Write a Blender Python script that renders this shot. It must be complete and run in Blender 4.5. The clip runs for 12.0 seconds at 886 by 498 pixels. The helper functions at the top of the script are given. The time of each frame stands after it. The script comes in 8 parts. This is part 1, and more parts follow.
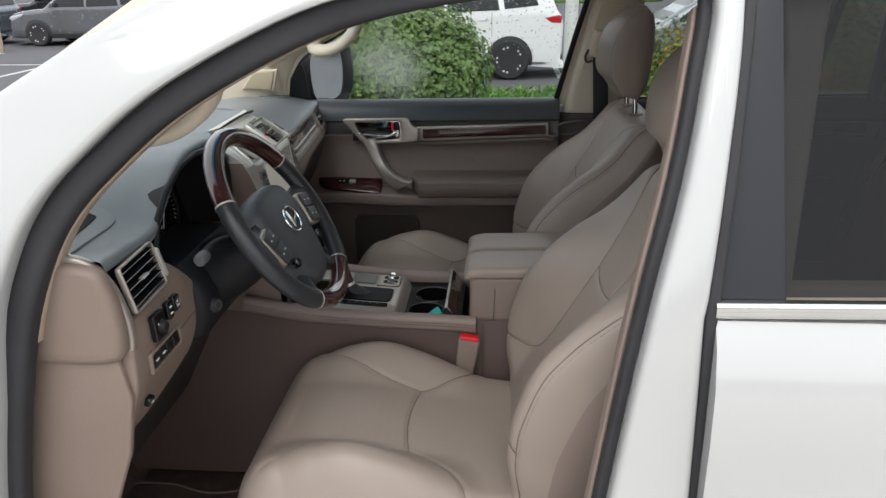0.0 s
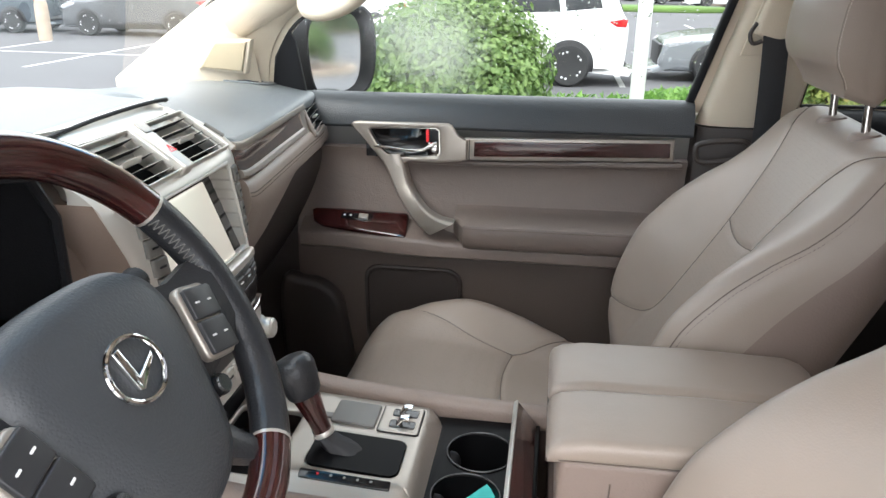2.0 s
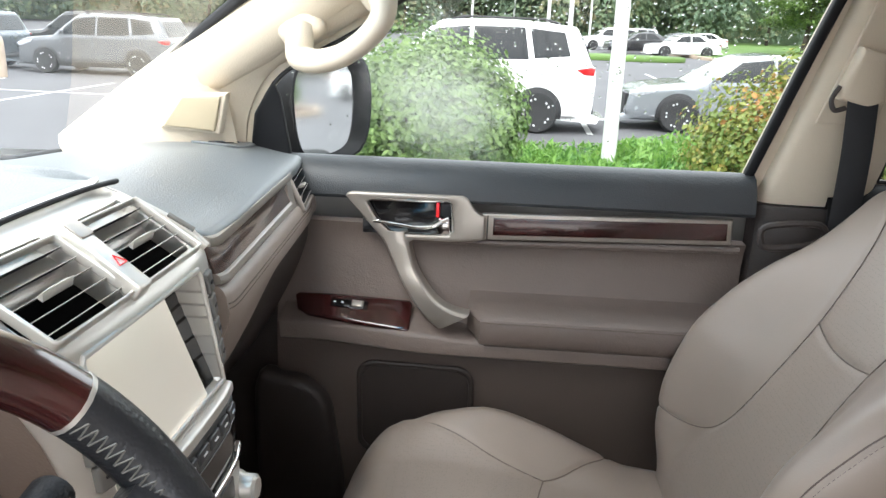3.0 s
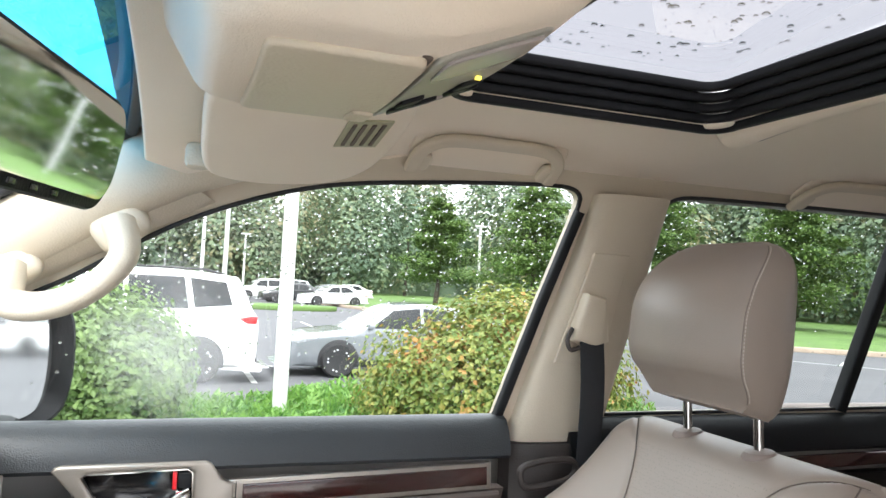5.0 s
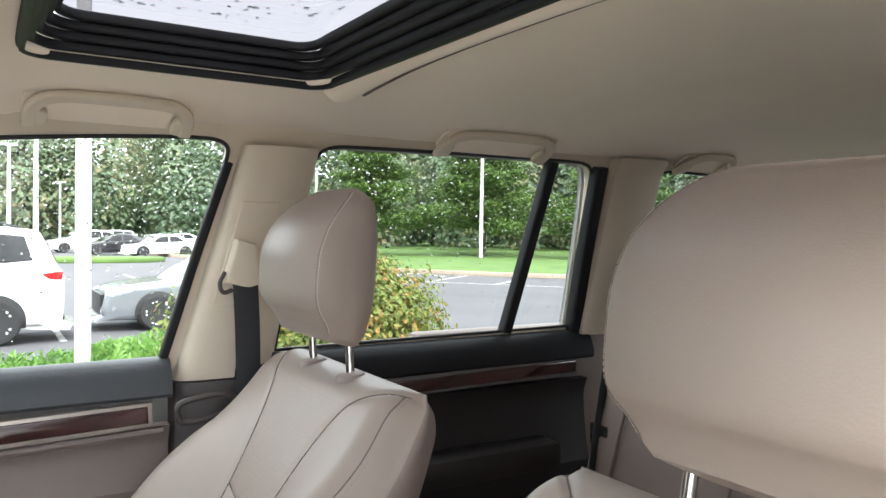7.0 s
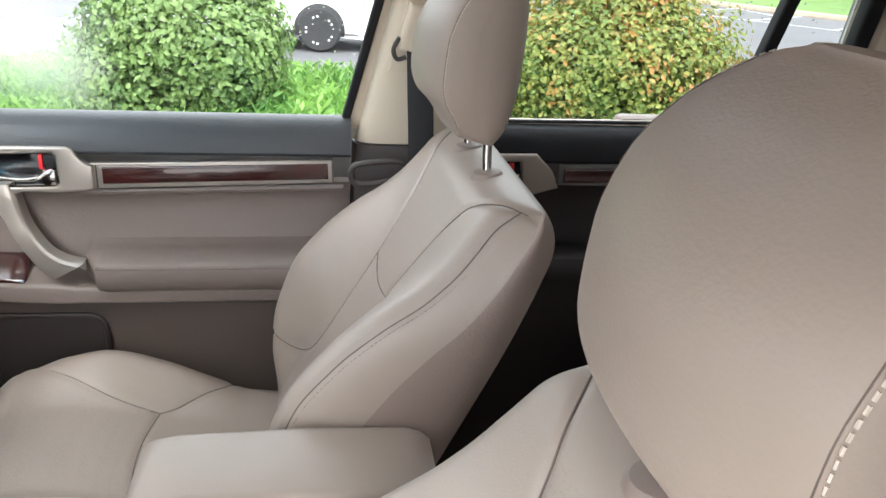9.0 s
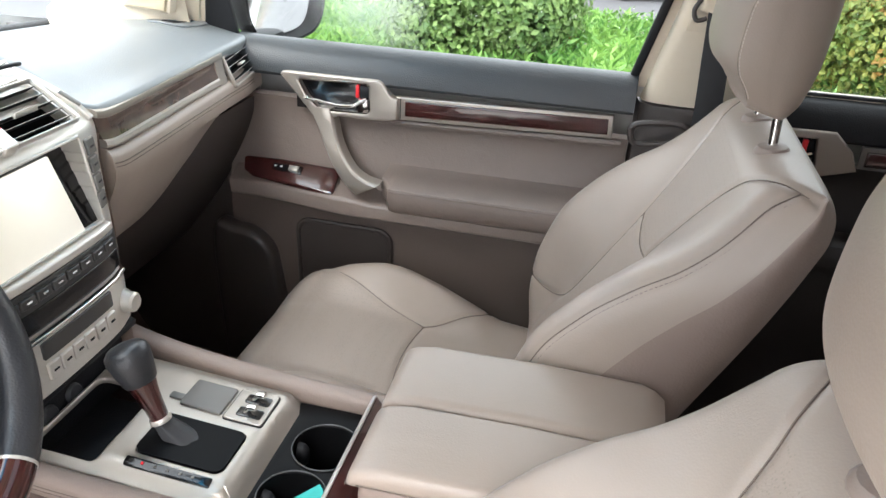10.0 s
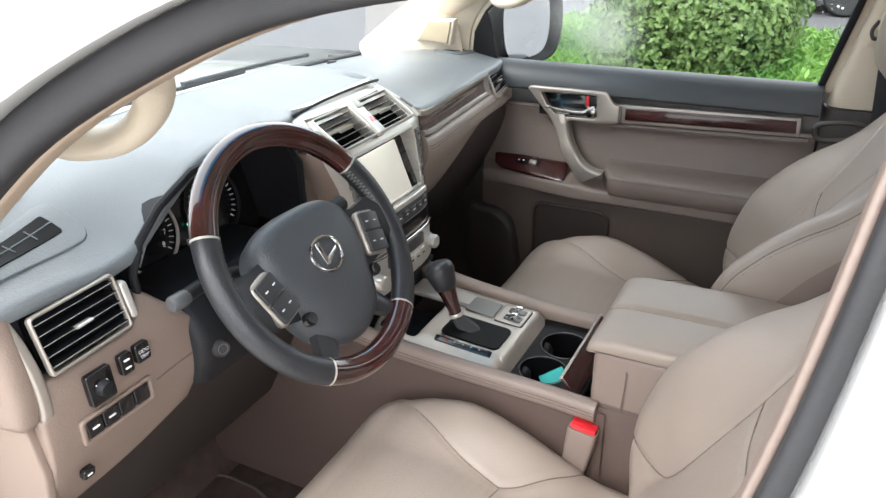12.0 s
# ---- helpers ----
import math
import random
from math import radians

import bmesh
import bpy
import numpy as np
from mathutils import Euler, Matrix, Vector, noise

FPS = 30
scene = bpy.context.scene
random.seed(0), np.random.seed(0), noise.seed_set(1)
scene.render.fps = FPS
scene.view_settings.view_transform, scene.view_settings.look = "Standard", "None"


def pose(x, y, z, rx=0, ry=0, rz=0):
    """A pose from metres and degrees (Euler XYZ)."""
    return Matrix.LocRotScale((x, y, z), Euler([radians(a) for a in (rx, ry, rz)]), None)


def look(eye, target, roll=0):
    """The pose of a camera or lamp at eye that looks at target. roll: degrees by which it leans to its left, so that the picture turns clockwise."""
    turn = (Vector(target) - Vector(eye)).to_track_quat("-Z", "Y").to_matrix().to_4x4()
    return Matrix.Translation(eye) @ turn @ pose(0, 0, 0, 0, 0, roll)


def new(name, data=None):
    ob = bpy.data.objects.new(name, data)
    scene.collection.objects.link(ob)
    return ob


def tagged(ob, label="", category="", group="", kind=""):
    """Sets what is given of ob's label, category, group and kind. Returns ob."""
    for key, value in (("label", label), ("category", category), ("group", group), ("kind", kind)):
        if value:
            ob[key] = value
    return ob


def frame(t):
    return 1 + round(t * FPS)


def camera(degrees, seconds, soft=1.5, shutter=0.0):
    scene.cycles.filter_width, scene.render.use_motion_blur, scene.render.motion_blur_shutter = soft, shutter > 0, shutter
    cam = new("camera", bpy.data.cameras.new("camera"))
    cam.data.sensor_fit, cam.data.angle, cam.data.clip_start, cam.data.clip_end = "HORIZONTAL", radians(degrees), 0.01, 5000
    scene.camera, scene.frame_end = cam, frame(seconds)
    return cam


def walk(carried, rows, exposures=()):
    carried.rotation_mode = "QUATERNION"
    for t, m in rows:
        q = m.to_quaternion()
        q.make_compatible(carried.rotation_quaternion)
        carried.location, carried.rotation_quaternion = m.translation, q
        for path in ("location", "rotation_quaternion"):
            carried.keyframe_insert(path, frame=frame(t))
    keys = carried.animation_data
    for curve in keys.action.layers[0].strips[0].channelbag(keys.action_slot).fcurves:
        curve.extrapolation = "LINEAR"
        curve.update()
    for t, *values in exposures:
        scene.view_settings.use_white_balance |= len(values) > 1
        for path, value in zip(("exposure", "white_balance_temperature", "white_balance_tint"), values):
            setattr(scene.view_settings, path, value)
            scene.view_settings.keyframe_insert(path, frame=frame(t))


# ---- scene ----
cam = camera(60.2, 12.0)
METRES, EYE, TILT, LEAN, TURN = 2.7, 1.62, -20.4, 0.8, 4.3
ROWS = [
    (0.0, 0.0, 0.0, 0.0, 0.0, 0.0, -0.0),
    (0.5, 0.0217, 0.0861, 0.0244, 1.28, -0.81, -0.9),
    (1.0, 0.0132, 0.1613, 0.0292, 1.95, -1.47, -1.15),
    (1.5, -0.0107, 0.2516, 0.0353, 2.45, -0.67, -1.71),
    (2.0, -0.0114, 0.333, 0.0578, 3.2, 0.32, -2.9),
    (2.5, -0.0261, 0.3904, 0.0792, 3.19, 0.66, -3.32),
    (4.5, -0.112, 0.4825, 0.1036, -19.23, 19.42, 3.02),
    (5.0, -0.1051, 0.4744, 0.1012, -23.74, 21.65, 4.59),
    (5.5, -0.0881, 0.4613, 0.0942, -28.1, 21.27, 6.16),
    (6.0, -0.0576, 0.4267, 0.0836, -31.47, 19.93, 8.56),
    (6.5, -0.0378, 0.389, 0.0723, -34.42, 18.44, 10.75),
    (8.5, 0.0608, 0.3774, 0.0993, -24.68, 1.19, 6.43),
    (9.0, 0.077, 0.3814, 0.1094, -13.45, -2.19, 0.38),
    (9.5, 0.0801, 0.3756, 0.1117, -2.03, -5.66, -4.21),
    (10.0, 0.0769, 0.3618, 0.1108, 6.95, -7.1, -6.93),
    (10.5, 0.0712, 0.3453, 0.1076, 14.29, -8.04, -8.99),
    (11.0, 0.0654, 0.3068, 0.0971, 17.67, -8.6, -9.48),
    (11.5, 0.0718, 0.2391, 0.0853, 19.53, -8.23, -8.61),
    (12.0, 0.0906, 0.1884, 0.082, 21.59, -7.2, -7.63),
]
walk(cam, [(t, pose(0.10, -1.76, EYE, TILT, LEAN, TURN) @ pose(METRES * x, METRES * y, METRES * z, 90 + pitch, roll, yaw)) for t, x, y, z, yaw, pitch, roll in ROWS],
     exposures=[(0, 0.4), (0.6, 0.8), (1.5, 1.6), (2.7, 1.85), (4.3, 1.9), (6.0, 2.1), (6.7, 2.15), (8.3, 2.25), (9.5, 2.35), (11.0, 2.1), (12.0, 1.8)])

# ---- world and light ----
world = bpy.data.worlds.new("overcast_sky")
scene.world = world
world.use_nodes = True
wn, wl = world.node_tree.nodes, world.node_tree.links
sky = wn.new("ShaderNodeTexSky")
sky.sky_type = "NISHITA"
sky.sun_disc = False
sky.sun_elevation, sky.sun_rotation = radians(50), radians(166)
sky.air_density, sky.dust_density = 1.0, 4.0
grey = wn.new("ShaderNodeHueSaturation")
grey.inputs["Saturation"].default_value = 0.22
wl.new(sky.outputs[0], grey.inputs["Color"])
cloud = wn.new("ShaderNodeMix")
cloud.data_type = "RGBA"
cloud.inputs["Factor"].default_value = 0.8
cloud.inputs["B"].default_value = (9.0, 9.25, 9.8, 1)
wl.new(grey.outputs[0], cloud.inputs["A"])
wl.new(cloud.outputs["Result"], wn["Background"].inputs[0])
wn["Background"].inputs[1].default_value = 0.15

sun_data = bpy.data.lights.new("sun", "SUN")
sun_data.energy, sun_data.angle, sun_data.color = 0.9, radians(40), (1.0, 0.97, 0.93)
sun_ob = new("sun", sun_data)
sun_ob.matrix_world = look((-2, -8, 10), (0, 0, 0))


# ---- materials ----
def material(name, color, rough=0.5, metal=0.0, vary=0.12, scale=8.0, grain=0.0, grain_scale=300.0, bump=0.0,
             coat=0.0, kind="noise", color2=None, spec=0.5, sheen=0.0, coords="Object", fold=0.0, fold_scale=22.0, pores=0.0):
    """A surface with variation at two scales: broad stains and fine grain with relief."""
    m = bpy.data.materials.new(name)
    m.use_nodes = True
    n, l = m.node_tree.nodes, m.node_tree.links
    b = n["Principled BSDF"]
    b.inputs["Roughness"].default_value = rough
    b.inputs["Metallic"].default_value = metal
    b.inputs["Coat Weight"].default_value = coat
    b.inputs["Coat Roughness"].default_value = 0.06
    b.inputs["Specular IOR Level"].default_value = spec
    b.inputs["Sheen Weight"].default_value = sheen
    tc = n.new("ShaderNodeTexCoord")
    big = n.new("ShaderNodeTexNoise")
    big.inputs["Scale"].default_value = scale
    big.inputs["Detail"].default_value = 6
    l.new(tc.outputs[coords], big.inputs["Vector"])
    ramp = n.new("ShaderNodeMix")
    ramp.data_type = "RGBA"
    c2 = color2 or tuple(c * (1 - vary) for c in color)
    c1 = color if color2 else tuple(min(1, c * (1 + vary)) for c in color)
    ramp.inputs["A"].default_value, ramp.inputs["B"].default_value = (*c2, 1), (*c1, 1)
    span = n.new("ShaderNodeMapRange")
    span.inputs["From Min"].default_value, span.inputs["From Max"].default_value = 0.3, 0.7
    l.new(big.outputs["Fac"], span.inputs["Value"])
    l.new(span.outputs[0], ramp.inputs["Factor"])
    l.new(ramp.outputs["Result"], b.inputs["Base Color"])
    if kind == "voronoi":
        fine = n.new("ShaderNodeTexVoronoi")
        fine.feature = "SMOOTH_F1"
        out = fine.outputs["Distance"]
    else:
        fine = n.new("ShaderNodeTexNoise")
        fine.inputs["Detail"].default_value = 3
        out = fine.outputs["Fac"]
    fine.inputs["Scale"].default_value = grain_scale
    l.new(tc.outputs[coords], fine.inputs["Vector"])
    if bump:
        bp = n.new("ShaderNodeBump")
        bp.inputs["Strength"].default_value = bump
        bp.inputs["Distance"].default_value = 0.002
        l.new(out, bp.inputs["Height"])
        l.new(bp.outputs[0], b.inputs["Normal"])
        if fold:
            wrinkle = n.new("ShaderNodeTexNoise")
            wrinkle.inputs["Scale"].default_value, wrinkle.inputs["Detail"].default_value = fold_scale, 4
            wrinkle.inputs["Distortion"].default_value = 1.2
            l.new(tc.outputs[coords], wrinkle.inputs["Vector"])
            bp2 = n.new("ShaderNodeBump")
            bp2.inputs["Strength"].default_value, bp2.inputs["Distance"].default_value = fold, 0.02
            l.new(wrinkle.outputs["Fac"], bp2.inputs["Height"])
            l.new(bp2.outputs[0], bp.inputs["Normal"])
        if pores:
            hole = n.new("ShaderNodeTexVoronoi")
            hole.inputs["Scale"].default_value, hole.inputs["Randomness"].default_value = pores, 0.55
            l.new(tc.outputs[coords], hole.inputs["Vector"])
            dark = n.new("ShaderNodeMapRange")
            dark.inputs["From Min"].default_value, dark.inputs["From Max"].default_value = 0.18, 0.34
            dark.inputs["To Min"].default_value, dark.inputs["To Max"].default_value = 0.82, 1.0
            l.new(hole.outputs["Distance"], dark.inputs["Value"])
            shade = n.new("ShaderNodeMix")
            shade.data_type, shade.blend_type = "RGBA", "MULTIPLY"
            shade.inputs["Factor"].default_value = 1.0
            l.new(ramp.outputs["Result"], shade.inputs["A"])
            l.new(dark.outputs[0], shade.inputs["B"])
            l.new(shade.outputs["Result"], b.inputs["Base Color"])
    rr = n.new("ShaderNodeMapRange")
    rr.inputs["To Min"].default_value, rr.inputs["To Max"].default_value = max(0.02, rough - 0.07), min(1, rough + 0.07)
    l.new(big.outputs["Fac"], rr.inputs["Value"])
    l.new(rr.outputs[0], b.inputs["Roughness"])
    return m


def glass_material(name, tint, gloss=1.0, smudge=None):
    """Thin pane: clear with a mirror coat; smudge is (centre, radius, weight) of a misted patch."""
    m = bpy.data.materials.new(name)
    m.use_nodes = True
    n, l = m.node_tree.nodes, m.node_tree.links
    n.remove(n["Principled BSDF"])
    clear = n.new("ShaderNodeBsdfTransparent")
    clear.inputs[0].default_value = (*tint, 1)
    shine = n.new("ShaderNodeBsdfGlossy")
    shine.inputs["Roughness"].default_value = 0.01
    edge = n.new("ShaderNodeLayerWeight")
    edge.inputs["Blend"].default_value = 0.5
    steep = n.new("ShaderNodeMath")
    steep.operation = "POWER"
    steep.inputs[1].default_value = 4.0
    l.new(edge.outputs["Facing"], steep.inputs[0])
    mul = n.new("ShaderNodeMath")
    mul.operation = "MULTIPLY_ADD"
    mul.inputs[1].default_value, mul.inputs[2].default_value = 0.75 * gloss, 0.045 * gloss
    l.new(steep.outputs[0], mul.inputs[0])
    mix = n.new("ShaderNodeMixShader")
    l.new(mul.outputs[0], mix.inputs[0])
    l.new(clear.outputs[0], mix.inputs[1])
    l.new(shine.outputs[0], mix.inputs[2])
    last = mix
    if smudge:
        centre, radius, weight = smudge
        tc = n.new("ShaderNodeTexCoord")
        mp = n.new("ShaderNodeMapping")
        mp.inputs["Location"].default_value = [-c / radius for c in centre]
        mp.inputs["Scale"].default_value = [1 / radius] * 3
        l.new(tc.outputs["Object"], mp.inputs["Vector"])
        ns = n.new("ShaderNodeTexNoise")
        ns.inputs["Scale"].default_value = 1.6
        ns.inputs["Detail"].default_value = 5
        l.new(mp.outputs[0], ns.inputs["Vector"])
        ln = n.new("ShaderNodeVectorMath")
        ln.operation = "LENGTH"
        l.new(mp.outputs[0], ln.inputs[0])
        ad = n.new("ShaderNodeMath")
        ad.operation = "ADD"
        l.new(ln.outputs["Value"], ad.inputs[0])
        l.new(ns.outputs["Fac"], ad.inputs[1])
        mr = n.new("ShaderNodeMapRange")
        mr.interpolation_type = "SMOOTHSTEP"
        mr.inputs["From Min"].default_value, mr.inputs["From Max"].default_value = 0.6, 1.5
        mr.inputs["To Min"].default_value, mr.inputs["To Max"].default_value = weight, 0.0
        l.new(ad.outputs[0], mr.inputs["Value"])
        mist = n.new("ShaderNodeBsdfTranslucent")
        mist.inputs[0].default_value = (0.9, 0.92, 0.92, 1)
        mix2 = n.new("ShaderNodeMixShader")
        l.new(mr.outputs[0], mix2.inputs[0])
        l.new(mix.outputs[0], mix2.inputs[1])
        l.new(mist.outputs[0], mix2.inputs[2])
        last = mix2
    l.new(last.outputs[0], n["Material Output"].inputs[0])
    return m


def emitter(name, color, strength):
    m = bpy.data.materials.new(name)
    m.use_nodes = True
    b = m.node_tree.nodes["Principled BSDF"]
    b.inputs["Base Color"].default_value = (*color, 1)
    b.inputs["Emission Color"].default_value = (*color, 1)
    b.inputs["Emission Strength"].default_value = strength
    return m


LEATHER = material("taupe_leather", (0.280, 0.228, 0.192), 0.42, vary=0.07, scale=5, kind="voronoi", grain_scale=520, bump=0.09, fold=0.04, fold_scale=9)
LEATHER_HOLES = material("perforated_taupe_leather", (0.280, 0.228, 0.192), 0.45, vary=0.06, scale=5, kind="voronoi", grain_scale=520, bump=0.09, fold=0.04, fold_scale=9, pores=260)
# Darker tone; on the rear seats it stands in for shade.
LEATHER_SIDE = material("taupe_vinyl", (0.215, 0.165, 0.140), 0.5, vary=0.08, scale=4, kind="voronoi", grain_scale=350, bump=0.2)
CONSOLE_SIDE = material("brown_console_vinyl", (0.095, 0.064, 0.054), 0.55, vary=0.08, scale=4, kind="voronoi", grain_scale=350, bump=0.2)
DOOR_SKIN = material("grey_taupe_door_vinyl", (0.162, 0.129, 0.111), 0.5, vary=0.08, scale=4, kind="voronoi", grain_scale=350, bump=0.25, fold=0.1)
SEAM = material("seam_thread", (0.125, 0.098, 0.082), 0.8, vary=0.1, scale=40)
THREAD_DARK = material("brown_thread", (0.085, 0.068, 0.058), 0.8, vary=0.1, scale=200)
THREAD = material("pale_thread", (0.50, 0.43, 0.37), 0.7, vary=0.1, scale=200)
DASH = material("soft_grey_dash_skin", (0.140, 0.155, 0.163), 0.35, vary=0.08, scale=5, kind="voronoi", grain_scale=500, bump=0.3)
TAN = material("tan_moulded_plastic", (0.195, 0.145, 0.117), 0.5, vary=0.06, scale=4, kind="voronoi", grain_scale=450, bump=0.2)
SLAT = material("satin_dark_slat", (0.007, 0.008, 0.010), 0.6, vary=0.1, scale=10, spec=0.10)
BLACK = material("black_plastic", (0.011, 0.0115, 0.0135), 0.55, vary=0.2, scale=10, kind="voronoi", grain_scale=500, bump=0.2, spec=0.25)
GLOSSBLACK = material("gloss_black", (0.008, 0.008, 0.009), 0.12, vary=0.2, scale=10)
DEEP = material("deep_black_plastic", (0.0045, 0.0045, 0.005), 0.42, vary=0.2, scale=10, spec=0.08)
RUBBER = material("black_rubber", (0.022, 0.022, 0.024), 0.65, vary=0.2, scale=14, grain_scale=200, bump=0.2)
SILVER = material("champagne_silver_paint", (0.60, 0.575, 0.53), 0.34, metal=0.5, vary=0.05, scale=6, grain_scale=900, bump=0.05)
CHAMPAGNE = material("champagne_door_metal", (0.37, 0.335, 0.295), 0.34, metal=0.6, vary=0.05, scale=6, grain_scale=900, bump=0.05)
CHROME = material("chrome", (0.75, 0.75, 0.74), 0.09, metal=1.0, vary=0.05, scale=10)
# Dash veneer in a greyed tone: the light it reflects is coloured in.
WOOD_GREY = material("reflection_greyed_veneer", (0.115, 0.078, 0.062), 0.14, vary=0.0, scale=26, color2=(0.052, 0.034, 0.028), coat=1.0, grain_scale=120)
WOOD = material("dark_mahogany_veneer", (0.050, 0.010, 0.009), 0.16, vary=0.0, scale=22, color2=(0.015, 0.005, 0.005), coat=1.0, grain_scale=120)
CREAM = material("cream_pillar_plastic", (0.62, 0.54, 0.425), 0.5, vary=0.03, scale=3, kind="voronoi", grain_scale=400, bump=0.18)
LINER = material("beige_headliner_cloth", (0.83, 0.72, 0.59), 0.9, vary=0.04, scale=3, grain_scale=700, bump=0.35, sheen=0.2)
# Brown trim, taken darker to carry the light falloff in the footwells.
BROWN = material("shade_darkened_brown", (0.040, 0.032, 0.029), 0.5, vary=0.08, scale=5, kind="voronoi", grain_scale=400, bump=0.2)
# Rear door skin: the shade behind tinted glass is put into the colour.
SHADED_REAR_PANEL = material("shaded_rear_panel", (0.018, 0.015, 0.014), 0.5, vary=0.1, scale=5, kind="voronoi", grain_scale=400, bump=0.2)
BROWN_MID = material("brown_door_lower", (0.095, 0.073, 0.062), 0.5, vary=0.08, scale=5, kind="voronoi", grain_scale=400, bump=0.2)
CARPET = material("brown_carpet", (0.075, 0.050, 0.042), 0.95, vary=0.25, scale=30, grain_scale=500, bump=0.9)
WEB = material("black_webbing", (0.018, 0.019, 0.022), 0.75, vary=0.15, scale=60, grain_scale=600, bump=0.5)
WHITE = material("pearl_white_paint", (0.47, 0.47, 0.46), 0.22, vary=0.02, scale=2, coat=1.0)
HOSE_BLACK = material("black_leather_rim", (0.021, 0.022, 0.025), 0.36, vary=0.15, scale=9, kind="voronoi", grain_scale=420, bump=0.2)
PAD = material("charcoal_airbag_cover", (0.050, 0.054, 0.060), 0.45, vary=0.1, scale=8, kind="voronoi", grain_scale=450, bump=0.25)
SWITCHGREY = material("warm_grey_button", (0.13, 0.125, 0.115), 0.4, vary=0.05)
RED = material("red_plastic", (0.72, 0.02, 0.03), 0.4, vary=0.05)
TEAL = material("teal_paper", (0.02, 0.36, 0.33), 0.6, vary=0.2, scale=30)
SCREEN = material("glossy_lcd", (0.80, 0.76, 0.68), 0.30, metal=0.7, vary=0.03, scale=3, coat=0.3)
# Emission imitates the bright sky reflection washing over the screen.
screen_glare = SCREEN.node_tree.nodes["Principled BSDF"]
screen_glare.inputs["Emission Color"].default_value = (1.0, 0.94, 0.80, 1)
screen_glare.inputs["Emission Strength"].default_value = 0.09
MARK = material("white_print", (0.75, 0.75, 0.75), 0.6, vary=0.05)
MIRROR = material("mirror_silver", (0.88, 0.90, 0.90), 0.01, metal=1.0, vary=0.0)
GLASS = glass_material("side_glass", (0.82, 0.86, 0.85), 0.8, smudge=((-0.27, 0.74, 1.30), 0.17, 0.20))
GLASS_REAR = glass_material("privacy_glass", (0.66, 0.70, 0.69), 1.0)
GLASS_DARK = glass_material("dark_privacy_glass", (0.115, 0.12, 0.135), 0.6)
GLASS_FRONT = glass_material("windshield_glass", (0.92, 0.96, 0.95), 0.9)
GLASS_BAND = glass_material("blue_shade_band", (0.03, 0.30, 0.55), 0.8)
GLASS_ROOF = glass_material("sunroof_glass", (0.17, 0.17, 0.18), 0.6)
DROP = bpy.data.materials.new("water_drop")
DROP.use_nodes = True
DROP.node_tree.nodes["Principled BSDF"].inputs["Transmission Weight"].default_value = 1.0
DROP.node_tree.nodes["Principled BSDF"].inputs["Roughness"].default_value = 0.0
DROP.node_tree.nodes["Principled BSDF"].inputs["IOR"].default_value = 1.33


# ---- builders ----
def thing(name, label, category, group="", kind="", at=(0, 0, 0)):
    ob = new(name)
    ob.location = at
    ob.empty_display_size = 0.05
    return tagged(ob, label, category, group, kind)


def mesh_from(bm, material_, sharp=40):
    me = bpy.data.meshes.new("part")
    bmesh.ops.recalc_face_normals(bm, faces=bm.faces)
    bm.to_mesh(me)
    bm.free()
    me.materials.append(material_)
    me.polygons.foreach_set("use_smooth", [True] * len(me.polygons))
    me.set_sharp_from_angle(angle=radians(sharp))
    return me


def part(name, bm, material_, parent=None, label="", sharp=40):
    ob = new(name, mesh_from(bm, material_, sharp))
    if parent:
        ob.parent = parent
        o, shift = parent, Vector()
        while o:
            shift += o.location
            o = o.parent
        ob.location = -shift if parent.type == "EMPTY" else (0, 0, 0)
    if label:
        ob["label"] = label
    return ob


def single(name, bm, material_, label, category, group="", kind="", sharp=40):
    return tagged(part(name, bm, material_, None, "", sharp), label, category, group, kind)


def box(x, y, z, sx, sy, sz, bevel=0.0, m=None, bm=None, seg=2):
    """A bevelled block round (x, y, z); m turns it about its middle."""
    own = bmesh.new()
    bmesh.ops.create_cube(own, size=1, matrix=Matrix.Diagonal((sx, sy, sz, 1)))
    if bevel:
        bmesh.ops.bevel(own, geom=own.edges[:], offset=min(bevel, 0.49 * min(sx, sy, sz)), segments=seg, profile=0.5, affect="EDGES")
    bmesh.ops.transform(own, matrix=Matrix.Translation((x, y, z)) @ (m or Matrix()), verts=own.verts)
    return join(bm, own)


def join(bm, own):
    if bm is None:
        return own
    me = bpy.data.meshes.new("tmp")
    own.to_mesh(me)
    own.free()
    bm.from_mesh(me)
    bpy.data.meshes.remove(me)
    return bm


def loft(rings, caps=True, closed=True, bm=None):
    """Skin over rings of equally many points; closed: each ring is a loop."""
    bm = bm or bmesh.new()
    vs = [[bm.verts.new(p) for p in r] for r in rings]
    k = len(vs[0])
    for a, b in zip(vs, vs[1:]):
        for i in range(k if closed else k - 1):
            j = (i + 1) % k
            bm.faces.new((a[i], a[j], b[j], b[i]))
    if caps and closed:
        bm.faces.new(vs[0][::-1])
        bm.faces.new(vs[-1])
    return bm


def spline(pts, per=8, closed=False):
    """Catmull-Rom curve through the points."""
    p = [Vector(q) for q in pts]
    out, k = [], len(p)
    for i in range(k if closed else k - 1):
        a = p[(i - 1) % k] if closed or i else p[0]
        b, c = p[i], p[(i + 1) % k]
        d = p[(i + 2) % k] if closed or i + 2 < k else p[-1]
        for s in range(per):
            t = s / per
            out.append(0.5 * (2 * b + (c - a) * t + (2 * a - 5 * b + 4 * c - d) * t * t + (3 * b - a - 3 * c + d) * t ** 3))
    if not closed:
        out.append(p[-1])
    return out


